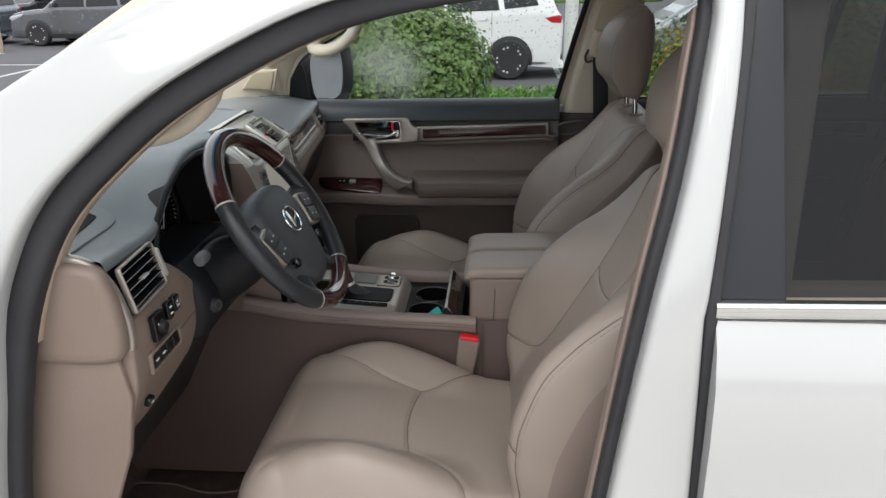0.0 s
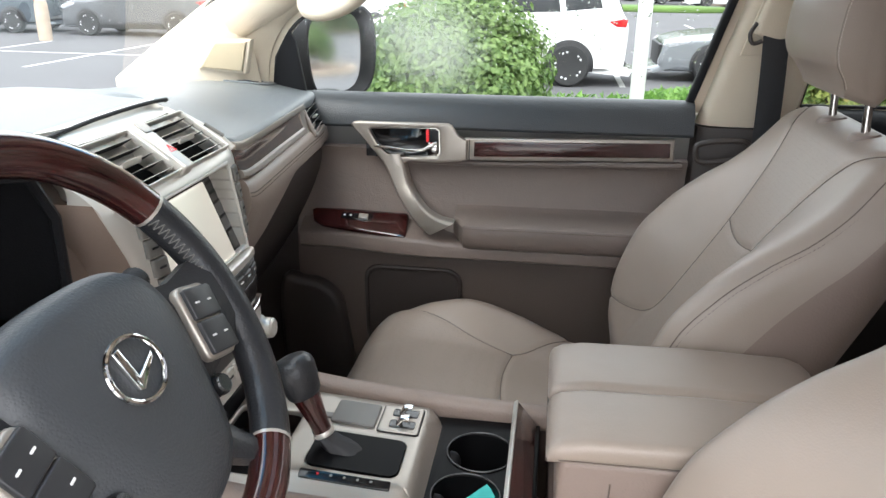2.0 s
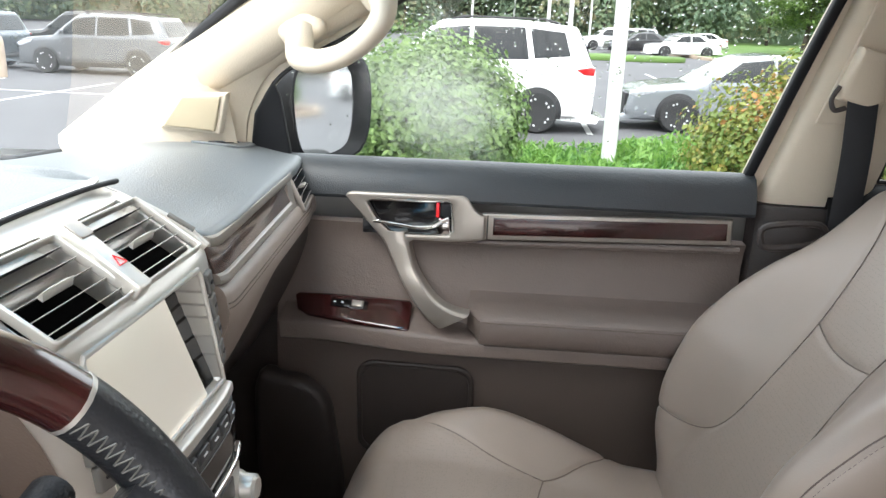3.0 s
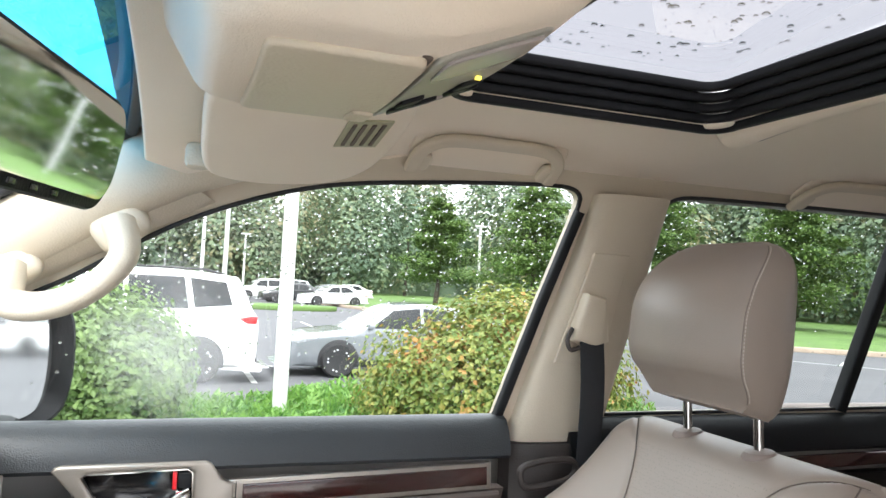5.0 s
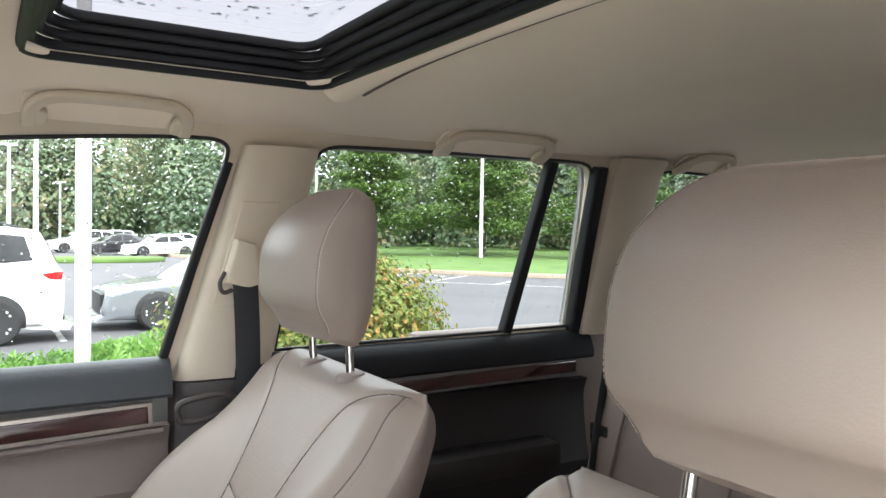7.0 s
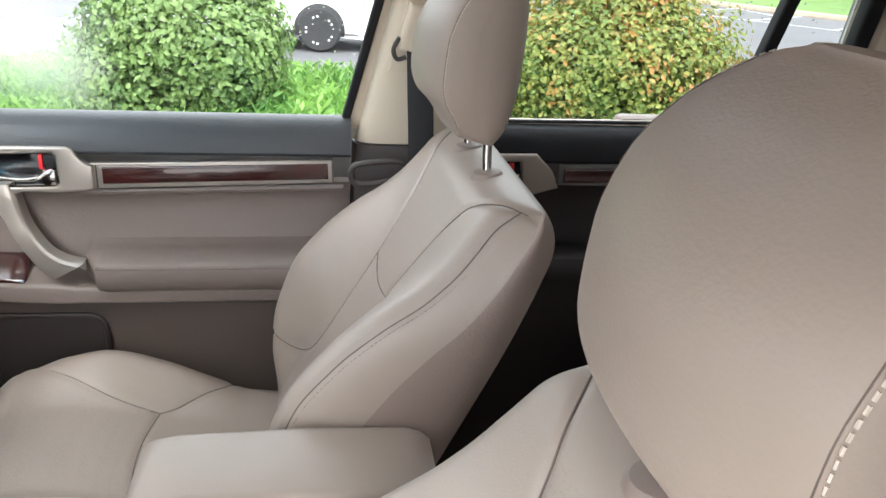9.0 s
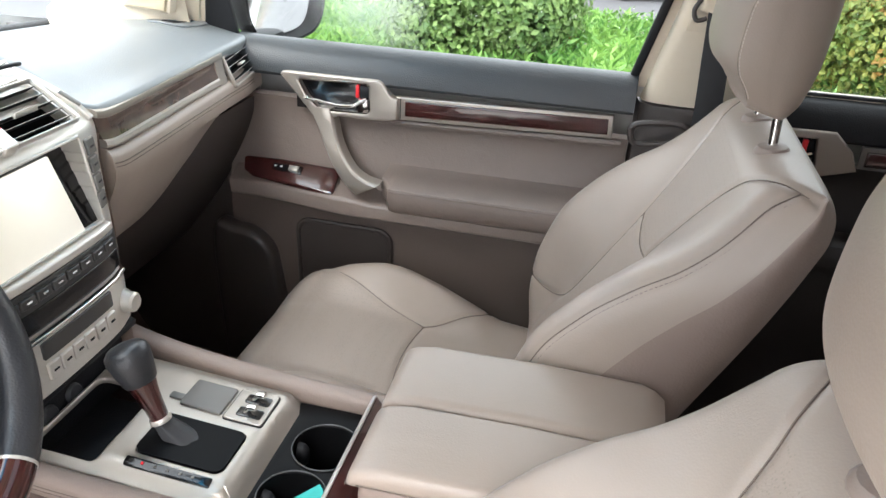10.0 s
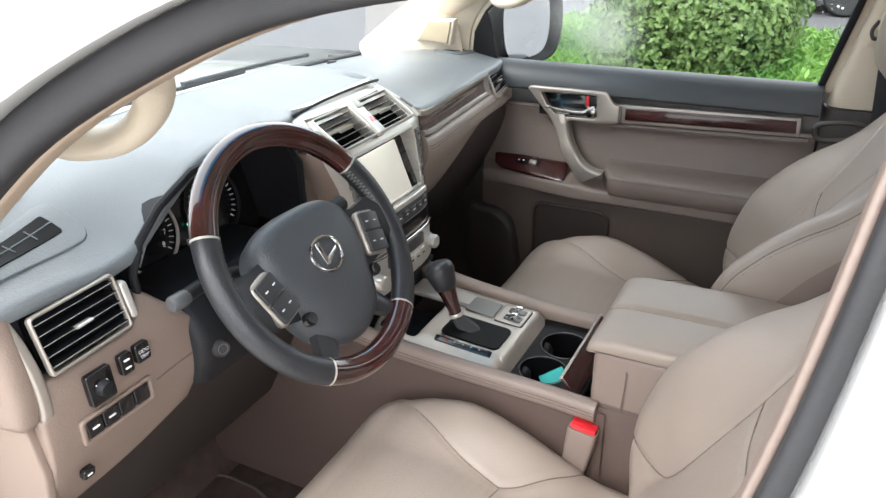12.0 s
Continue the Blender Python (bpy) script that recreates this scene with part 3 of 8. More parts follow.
# ---- pillars, visors and handles ----
def build_a_pillar(sign):
    """Padded cream A-pillar from the dash top up to the roof, with a speaker box and a grab handle."""
    ob = thing("a_pillar", "cream plastic windshield pillar with grab handle" + (" and tweeter grille" if sign > 0 else ""), "pillar", "windshield pillars", at=(-0.6, sign * 0.69, 1.4))
    spine = [((-0.93, 0.735, 1.185), 0.05), ((-0.80, 0.722, 1.275), 0.052), ((-0.66, 0.705, 1.365), 0.055), ((-0.52, 0.688, 1.452), 0.055), ((-0.40, 0.660, 1.530), 0.055), ((-0.30, 0.635, 1.588), 0.058), ((-0.22, 0.618, 1.618), 0.06)]
    rings = []
    for (x, y, z), r in spine:
        ring = []
        for i in range(14):
            t = 2 * math.pi * i / 14
            dx, dy = r * math.cos(t), 0.042 * math.sin(t)
            ring.append((x + 0.55 * dx, sign * (y + dy), z - 0.84 * dx))
        rings.append(ring)
    part("pillar_cover", loft(rings), CREAM, ob)
    # foot of the pillar spreads over the dash end
    foot = [[(x + a * math.cos(t), sign * (y + b * math.sin(t)), z) for t in [2 * math.pi * i / 16 for i in range(16)]]
            for x, y, z, a, b in ((-0.775, 0.715, 1.19, 0.165, 0.045), (-0.765, 0.712, 1.23, 0.145, 0.044), (-0.72, 0.705, 1.30, 0.09, 0.042), (-0.68, 0.70, 1.35, 0.04, 0.036))]
    part("pillar_foot", loft(foot), CREAM, ob)
    # web closing the pillar to the window edge
    spine_line = spline([(-0.90, 0.700, 1.195), (-0.74, 0.682, 1.31), (-0.60, 0.668, 1.40), (-0.50, 0.652, 1.455), (-0.40, 0.630, 1.522), (-0.31, 0.606, 1.575)], 4)
    edge_line = spline([(x, side_y(z) - 0.006, z) for x, z in ((-0.622, 1.190), (-0.602, 1.280), (-0.556, 1.350), (-0.490, 1.390), (-0.36, 1.465), (-0.23, 1.536))], 4)
    rings = []
    for p, q in zip(spine_line, edge_line):
        w_ = [p.lerp(q, t) - Vector((0, 0.014 * math.sin(math.pi * t), 0)) for t in np.linspace(0, 1, 9)]
        loop_ = w_ + [v + Vector((0, 0.022, 0)) for v in w_[::-1]]
        rings.append([(v.x, sign * v.y, v.z) for v in loop_])
    part("pillar_web", loft(rings), CREAM, ob)
    if sign > 0:
        quad = [(-0.735, 1.255), (-0.69, 1.315), (-0.612, 1.318), (-0.632, 1.248)]
        for grow, w, mat, nm in ((1.0, 0.0, CREAM, "grille_box"), (0.86, 0.007, SPK, "grille")):
            cx, cz = sum(p[0] for p in quad) / 4, sum(p[1] for p in quad) / 4
            loop = [(cx + (x - cx) * grow, cz + (z - cz) * grow) for x, z in quad]
            part(nm, plate(loop, (), 0.03, 0.004, lambda u, v, t, w=w: (u + 0.10 * (0.676 - w - t - 0.67), 0.668 - w + t - 0.18 * (v - 1.28), v)), mat, ob)
    # grab handle: a thick bowed bar with two feet
    bar = spline([(-0.485, 0.655, 1.425), (-0.480, 0.632, 1.385), (-0.448, 0.616, 1.378), (-0.405, 0.608, 1.390), (-0.366, 0.606, 1.418), (-0.344, 0.612, 1.452), (-0.352, 0.634, 1.490)], 6)
    bar = [(x, sign * y, z) for x, y, z in bar]
    part("grab_handle", sweep(bar, disc(0.018, 14, 0.025), (0, 1, 0.3), scale=lambda t: 1 + 0.35 * abs(2 * t - 1) ** 3), CREAM, ob)
    for q in (bar[0], bar[-1]):
        part("handle_foot", box(q[0], q[1] + sign * 0.012, q[2], 0.075, 0.045, 0.055, 0.018, pose(0, 0, 0, 0, -38, 0), seg=4), CREAM, ob)
    return ob


SPK = material("cream_speaker_cloth", (0.46, 0.39, 0.27), 0.85, vary=0.06, scale=8, grain_scale=900, bump=0.5)
build_a_pillar(1)
build_a_pillar(-1)


def roof_handle(x0, x1, sign=1, hook=True):
    """Folding grab handle above a side window, lying flat in its recess."""
    ob = thing("grab_handle", "beige folding grab handle above a side window", "grab handle", "roof grab handles", at=((x0 + x1) / 2, sign * 0.6, 1.63))
    zc = lambda x: roof_z(x, 0.58) - 0.004
    xm, w = (x0 + x1) / 2, x1 - x0
    put = lambda u, v, t: (xm + u, sign * (0.578 - v * 0.86 - t * 0.5), zc(xm) - 0.0035 + v * 0.44 - t * 0.83)
    part("recess", plate(rounded(w + 0.02, 0.088, 0.03), (), 0.006, 0.002, put), LINER, ob)
    frame_ = spline([(-w / 2, -0.042), (-w / 2 + 0.004, 0.005), (-w / 2 + 0.035, 0.036), (0, 0.041), (w / 2 - 0.035, 0.036), (w / 2 - 0.004, 0.005), (w / 2, -0.042)], 5)
    part("bar", sweep([put(p[0], p[1], 0.014) for p in [(q.x, q.y) for q in [Vector((a[0], a[1], 0)) for a in frame_]]], rounded(0.021, 0.013, 0.005), (0, -sign * 0.5, -0.83)), CREAM, ob, "cream moulded bar")
    for s in (-1, 1):
        part("hinge_cover", plate(rounded(0.030, 0.042, 0.010), (), 0.012, 0.004, lambda u, v, t, s=s: put(u + s * (w / 2 - 0.010), v - 0.022, t + 0.012)), CREAM, ob)
    return ob


roof_handle(0.045, 0.275)
roof_handle(0.77, 1.03)
roof_handle(1.46, 1.62)


def build_visor(sign=1):
    ob = thing("sun_visor", "beige cloth sun visor folded up, pale warning label", "sun visor", at=(-0.16, sign * 0.3, 1.56))
    loop = [(p[0], p[1]) for p in spline([(-0.262, 0.195), (-0.264, 0.30), (-0.258, 0.40), (-0.240, 0.440), (-0.195, 0.468), (-0.140, 0.477), (-0.095, 0.464), (-0.068, 0.425), (-0.058, 0.36), (-0.060, 0.25), (-0.075, 0.195), (-0.11, 0.185), (-0.23, 0.185)], 4, True)]
    f = lambda x, y: 1.600 - 0.18 * (y - 0.2) + 0.10 * (x + 0.23)
    part("flap", plate(loop, (), 0.022, 0.008, lambda u, v, t: (u, sign * v, f(u, v) + t), fine=0.05), LINER, ob)
    lab = [(-0.128, 0.245), (-0.128, 0.320), (-0.082, 0.320), (-0.082, 0.245)]
    part("label", plate(lab, (), 0.002, 0, lambda u, v, t: (u, sign * v, f(u, v) - 0.0125 + t)), LABEL, ob, "pale green warning label")
    for k in range(4):
        bar = [(-0.122 + 0.010 * k, 0.252), (-0.122 + 0.010 * k, 0.312), (-0.118 + 0.010 * k, 0.312), (-0.118 + 0.010 * k, 0.252)]
        part("text_bar", plate(bar, (), 0.0015, 0, lambda u, v, t: (u, sign * v, f(u, v) - 0.0142 + t)), SEAM, ob)
    part("pivot", tube([(-0.252, sign * 0.13, f(-0.25, 0.17) + 0.004), (-0.252, sign * 0.20, f(-0.25, 0.20))], 0.006), LINER, ob)
    clip_ = box(-0.262, sign * 0.434, 1.567, 0.03, 0.030, 0.03, 0.008)
    part("clip", clip_, CREAM, ob)


LABEL = material("pale_label", (0.40, 0.38, 0.25), 0.5, vary=0.1, scale=60)
build_visor(1)
build_visor(-1)


def build_overhead():
    """Roof console: sunglasses box, lamps and switches between the visors."""
    ob = thing("overhead_console", "beige roof console with sunglasses box, lamps and switches", "overhead console", at=(-0.18, 0, 1.57))
    f = lambda x, y: 1.572 - 0.012 * (1 - (y / 0.15) ** 2) + 0.42 * max(0.0, x + 0.150)
    loop = [(-0.270, -0.09), (-0.270, 0.09), (-0.25, 0.112), (-0.085, 0.118), (-0.062, 0.10), (-0.062, -0.10), (-0.085, -0.118), (-0.25, -0.112)]
    part("housing", plate(loop, (), 0.09, 0.012, lambda u, v, t: (-0.15 + (u + 0.15) * (1 + 4.5 * (t + 0.045)), v * (1 + 4.5 * (t + 0.045)), f(u, v) + 0.042 + t), fine=0.04), LINER, ob)
    part("lid_joint", plate(rounded(0.098, 0.176, 0.008), (), 0.004, 0.001, lambda u, v, t: (u - 0.198, v + 0.004, f(u - 0.198, v) - 0.0002 + t), fine=0.03), SEAM, ob, "dark joint round the lid")
    part("box_lid", plate(rounded(0.092, 0.170, 0.008), (), 0.010, 0.003, lambda u, v, t: (u - 0.198, v + 0.004, f(u - 0.198, v) - 0.0025 + t), fine=0.03), CREAM, ob, "cream box lid")
    part("lid_catch", plate(rounded(0.016, 0.034, 0.004), (), 0.004, 0.0015, lambda u, v, t: (u - 0.162, v + 0.055, f(-0.162, v + 0.05) - 0.008 + t)), CREAM, ob)
    part("switch_plate", plate(rounded(0.074, 0.172, 0.010), (), 0.005, 0.002, lambda u, v, t: (u - 0.111, v, f(u - 0.111, v) - 0.003 + t), fine=0.03), SWITCHPLATE, ob, "grey-beige switch plate")
    part("lamp_lens", plate(rounded(0.062, 0.040, 0.006), (), 0.003, 0.001, lambda u, v, t: (u - 0.109, v - 0.060, f(u - 0.109, v - 0.060) - 0.0062 + t), fine=0.03), LENS, ob, "clear lamp lens")
    part("lamp_lens", plate(rounded(0.052, 0.018, 0.005), (), 0.003, 0.001, lambda u, v, t: (u - 0.109, v + 0.074, f(u - 0.109, v + 0.074) - 0.0062 + t), fine=0.03), LENS, ob, "clear lamp lens")
    for x, y in ((-0.133, 0.022), (-0.133, 0.046), (-0.092, 0.018), (-0.092, 0.040), (-0.112, 0.058), (-0.080, 0.056)):
        part("button", plate(rounded(0.017, 0.019, 0.003), (), 0.004, 0.0015, lambda u, v, t, x=x, y=y: (u + x, v + y, f(u + x, v + y) - 0.0066 + t)), BLACK, ob)
    part("gear_light", plate(rounded(0.004, 0.004, 0.001), (), 0.002, 0, lambda u, v, t: (u - 0.092, v - 0.003, f(-0.092, 0) - 0.0070 + t)), AMBERLED, ob, "small amber indicator")


AMBERLED = emitter("amber_indicator", (0.9, 0.75, 0.1), 0.6)
SWITCHPLATE = material("grey_beige_plastic", (0.36, 0.345, 0.30), 0.4, vary=0.1, scale=20)
LENS = material("frosted_lens", (0.42, 0.38, 0.36), 0.15, vary=0.1, scale=30)
build_overhead()


def build_mirror():
    ob = thing("rearview_mirror", "dark rear-view mirror on a windshield arm", "mirror", at=(-0.42, 0.02, 1.50))
    m = pose(-0.362, 0.004, 1.514, 0, 11, -13)
    shape = rounded(0.255, 0.082, 0.03, 6)
    rings = [[m @ Vector((d, y * s, z * s)) for y, z in shape] for d, s in ((-0.05, 0.55), (-0.035, 0.86), (-0.012, 1.0), (0.004, 1.0), (0.008, 0.96))]
    part("housing", loft(rings), BLACK, ob)
    part("glass", plate(rounded(0.236, 0.068, 0.024, 6), (), 0.003, 0, lambda u, v, t: m @ Vector((0.0095 + t, u, v + 0.002))), MIRROR, ob, "silvered glass")
    part("arm", sweep(spline([m @ Vector((-0.04, 0, 0.01)), m @ Vector((-0.075, 0, 0.04)), m @ Vector((-0.085, 0, 0.085))], 4), disc(0.014, 8), (0, 1, 0)), BLACK, ob)
    for y in (-0.03, 0, 0.03):
        part("button", plate(rounded(0.010, 0.004, 0.001), (), 0.003, 0.0008, lambda u, v, t, y=y: m @ Vector((0.0075 + t, u + y, v - 0.0355))), GLOSSBLACK, ob)


build_mirror()


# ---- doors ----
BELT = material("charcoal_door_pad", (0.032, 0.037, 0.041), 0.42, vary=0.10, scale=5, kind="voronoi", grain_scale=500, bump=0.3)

def door_y(z, sign=1):
    """Depth of the moulded door panel at height z."""
    return lerp_table(z, ((0.40, 0.745), (0.60, 0.735), (0.86, 0.722), (0.93, 0.735), (1.05, 0.748), (1.09, 0.735), (1.14, 0.722), (1.17, 0.728), (1.195, 0.752)))


def build_door(x0, x1, front, name, label, mirror_=1):
    ob = thing(name, label, "car door", "passenger side doors", at=((x0 + x1) / 2, 0.74, 0.9))
    L = x1 - x0
    P = lambda x: x0 + x

    def skin(za, zb, push, mat, nm, xa=x0, xb=x1, lab="", n=10):
        f = lambda u, v: (xa + (xb - xa) * u, door_y(za + (zb - za) * v) + push, za + (zb - za) * v)
        bm = sheet(f, 12, n)
        geo = bmesh.ops.extrude_face_region(bm, geom=bm.faces[:])
        for v in [g for g in geo["geom"] if isinstance(g, bmesh.types.BMVert)]:
            v.co.y += 0.03
        return part(nm, bm, mat, ob, lab)

    skin(0.40, 0.885, 0.0, BROWN_MID if front else SHADED_REAR_PANEL, "lower_panel")
    skin(0.885, 1.088, 0.0, DOOR_SKIN if front else SHADED_REAR_PANEL, "insert_panel")
    # belt pad: rounded shelf under the window
    prof = [(0.772, 1.203), (0.752, 1.204), (0.736, 1.198), (0.722, 1.180), (0.714, 1.158), (0.712, 1.142), (0.716, 1.136), (0.760, 1.134), (0.79, 1.16)]
    rings = [[(x, y, z + 0.010 * (x - x0) / L * 0.7) for y, z in prof] for x in np.linspace(x0, x1, 10)]
    # The rear pad drops to black, shade put into its colour.
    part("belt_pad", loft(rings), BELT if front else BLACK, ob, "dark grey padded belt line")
    return ob


door_front = build_door(-0.56, 0.283, True, "door_front", "taupe leather front door panel with wood trim and armrest")
door_rear = build_door(0.40, 1.30, False, "door_rear", "rear door panel with wood trim, shade put into its colour")


def finish_front_door(ob):
    # wood strip in a silver frame that runs on from the handle bezel
    face = lambda y: (lambda u, v, t: (u, y - t, v))
    part("strip_frame", plate([(-0.180, 1.123), (0.249, 1.137), (0.251, 1.092), (-0.180, 1.075)], (), 0.014, 0.003, face(0.722)), CHAMPAGNE, ob, "thin silver frame")
    part("wood_strip", plate([(-0.160, 1.085), (-0.160, 1.116), (0.240, 1.130), (0.242, 1.100)], (), 0.010, 0.002, face(0.7165)), WOOD, ob, "glossy mahogany strip")
    part("strip_joint", tube([(-0.170, 0.7145, 1.077), (-0.170, 0.7145, 1.120)], 0.0009, 5, up=(1, 0, 0)), BLACK, ob)
    part("fold", sweep([(x, 0.729, 1.066 + 0.032 * max(0.0, x + 0.17)) for x in np.linspace(-0.30, 0.27, 16)], disc(0.006, 8), (0, 0, 1)), DOOR_SKIN, ob)
    # silver bezel with the handle recess; its lower corner runs down into the pull
    outer = [(-0.424, 1.143), (-0.420, 1.149), (-0.410, 1.1515), (-0.216, 1.1535), (-0.207, 1.150), (-0.193, 1.129), (-0.184, 1.122), (-0.174, 1.120), (-0.174, 1.077), (-0.190, 1.073), (-0.235, 1.069), (-0.300, 1.069),
             (-0.311, 1.062), (-0.355, 1.064), (-0.366, 1.078)]
    hole = [(-0.385, 1.134), (-0.379, 1.139), (-0.240, 1.1435), (-0.233, 1.138), (-0.231, 1.088), (-0.238, 1.081), (-0.330, 1.078), (-0.346, 1.084), (-0.368, 1.105)]
    bez = lambda u, v, t: (u, 0.716 - t, v)
    part("handle_bezel", plate(outer, [hole], 0.020, 0.004, bez), CHAMPAGNE, ob, "champagne silver bezel")
    part("recess", sheet(lambda u, v: (-0.395 + 0.17 * u, 0.722 + 0.012 * math.sin(math.pi * u) * math.sin(math.pi * v), 1.074 + 0.073 * v), 8, 6), GLOSSBLACK, ob, "dark handle recess")
    lever = spline([(-0.372, 0.706, 1.100), (-0.345, 0.701, 1.100), (-0.30, 0.698, 1.096), (-0.268, 0.698, 1.098), (-0.252, 0.701, 1.107), (-0.240, 0.706, 1.112)], 5)
    part("inner_handle", sweep(lever, disc(0.0045, 10, 0.0065), (0, 1, 0), scale=lambda t: 0.6 + 0.55 * t), CHROME, ob, "chrome lever")
    part("lever_boss", box(-0.247, 0.711, 1.098, 0.022, 0.016, 0.030, 0.004), CHROME, ob)
    part("recess_rim", tube([(x, 0.7085, z) for x, z in [(p[0] * 0.985 - 0.0047, (p[1] - 1.11) * 0.96 + 1.11) for p in hole]], 0.0016, 6, True, (0, 1, 0)), CHROME, ob, "thin chrome rim")
    part("lock_switch", box(-0.2445, 0.713, 1.126, 0.020, 0.012, 0.024, 0.003), BLACK, ob)
    part("lock_knob", box(-0.2585, 0.711, 1.126, 0.0065, 0.013, 0.026, 0.002), RED, ob, "red lock marker")
    # slanting pull: a broad silver board from the bezel down on to the ledge
    left = [(-0.366, 0.714, 1.082), (-0.352, 0.710, 1.058), (-0.335, 0.702, 1.026), (-0.316, 0.688, 0.994), (-0.292, 0.674, 0.962), (-0.268, 0.665, 0.938), (-0.246, 0.660, 0.922)]
    right = [(-0.314, 0.714, 1.084), (-0.306, 0.708, 1.056), (-0.294, 0.696, 1.022), (-0.275, 0.680, 0.996), (-0.250, 0.664, 0.973), (-0.222, 0.656, 0.960), (-0.192, 0.653, 0.955)]
    L_, R_ = spline(left, 5), spline(right, 5)
    rings = []
    for p, q in zip(L_, R_):
        m_ = (p + q) / 2
        w_ = [p, p.lerp(q, 0.12) - Vector((0, 0.007, 0)), m_ - Vector((0, 0.009, 0)), p.lerp(q, 0.86) - Vector((0, 0.009, 0)), p.lerp(q, 0.96) - Vector((0, 0.005, 0)), q]
        rings.append(w_ + [q + Vector((0, 0.026, 0)), p + Vector((0, 0.026, 0))])
    part("pull_handle", loft(rings), CHAMPAGNE, ob, "champagne silver pull")
    # armrest: padded cushion, undercut, with a seam along its shoulder
    rings = []
    for x in np.linspace(-0.196, 0.285, 40):
        e = smooth((x + 0.196) / 0.03)
        w = 0.112 * (0.62 + 0.38 * e)
        lo = 0.898 + 0.018 * (1 - e)
        loop = [(0.752, 0.978), (0.735, 0.966), (0.715, 0.961), (0.75 - w * 0.88, 0.958), (0.75 - w * 0.97, 0.952), (0.75 - w, 0.942), (0.75 - w * 0.985, 0.925), (0.75 - w * 0.93, lo + 0.006), (0.75 - w * 0.86, lo), (0.75, lo)]
        rings.append([(x, y, z + 0.008 * (x + 0.2)) for y, z in loop])
    part("armrest", loft(rings), DOOR_SKIN, ob, "padded taupe leather armrest")
    part("armrest_seam", tube([(x, 0.75 - 0.112 * (0.62 + 0.38 * smooth((x + 0.196) / 0.03)) * 0.992 - 0.0004, 0.9475 + 0.008 * (x + 0.2)) for x in np.linspace(-0.185, 0.28, 30)], 0.0010, 6), SEAM, ob)
    # ledge carrying the switch panel, running on under the armrest
    rings = []
    for x in np.linspace(-0.545, 0.285, 34):
        k = smooth((x + 0.26) / 0.06)
        yy = 0.690 - 0.032 * smooth((x + 0.50) / 0.26)
        up_ = 0.902 + 0.004 * (1 - k)
        loop = [(0.752, up_ + 0.030 * (1 - k)), (yy + 0.012, up_ + 0.004), (yy + 0.003, up_), (yy, up_ - 0.006), (yy + 0.004, 0.872), (yy + 0.014, 0.866), (0.748, 0.856)]
        rings.append([(x, y, z + 0.006 * (x + 0.2)) for y, z in loop])
    part("ledge", loft(rings), DOOR_SKIN, ob)
    panel = [(-0.522, 0.724), (-0.512, 0.700), (-0.490, 0.690), (-0.40, 0.680), (-0.303, 0.672), (-0.300, 0.676), (-0.301, 0.722), (-0.306, 0.727), (-0.44, 0.731), (-0.515, 0.729)]
    tilt = lambda u, v, t: (u, v - 0.5 * t, 0.912 + 0.70 * (v - 0.682) + 0.8 * t)
    part("switch_panel", plate(panel, (), 0.012, 0.004, tilt, fine=0.04), WOOD, ob, "glossy mahogany switch panel")
    part("switch_well", plate([(-0.452, 0.706), (-0.452, 0.720), (-0.382, 0.718), (-0.382, 0.702)], (), 0.006, 0.0015, lambda u, v, t: tilt(u, v, t + 0.005)), GLOSSBLACK, ob)
    part("window_switch", plate([(-0.412, 0.706), (-0.412, 0.717), (-0.390, 0.716), (-0.390, 0.704)], (), 0.008, 0.002, lambda u, v, t: tilt(u, v, t + 0.009)), CHAMPAGNE, ob, "silver window switch")
    for dx in (-0.444, -0.430):
        part("symbol_bar", plate(rounded(0.005, 0.003, 0.001), (), 0.001, 0, lambda u, v, t, dx=dx: tilt(u + dx, v + 0.713, t + 0.0088)), MARK, ob)
    # map pocket rim, a plate painted as its shadow, and the rounded speaker bulge
    pocket = rounded(0.225, 0.205, 0.035, 6)
    mouth = rounded(0.205, 0.185, 0.030, 6)
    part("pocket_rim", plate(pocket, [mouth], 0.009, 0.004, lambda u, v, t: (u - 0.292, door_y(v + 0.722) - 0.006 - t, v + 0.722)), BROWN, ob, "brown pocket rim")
    part("pocket_shadow", plate(mouth, (), 0.004, 0, lambda u, v, t: (u - 0.292, door_y(v + 0.722) - 0.002 - t, v + 0.722)), BROWN, ob, "dark plate painting the map pocket's shadow")
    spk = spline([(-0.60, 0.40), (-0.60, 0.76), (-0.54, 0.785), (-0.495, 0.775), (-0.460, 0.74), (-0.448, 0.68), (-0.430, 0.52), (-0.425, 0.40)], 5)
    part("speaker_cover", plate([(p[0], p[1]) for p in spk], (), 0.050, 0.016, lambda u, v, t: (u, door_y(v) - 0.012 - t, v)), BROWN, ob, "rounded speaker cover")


finish_front_door(door_front)


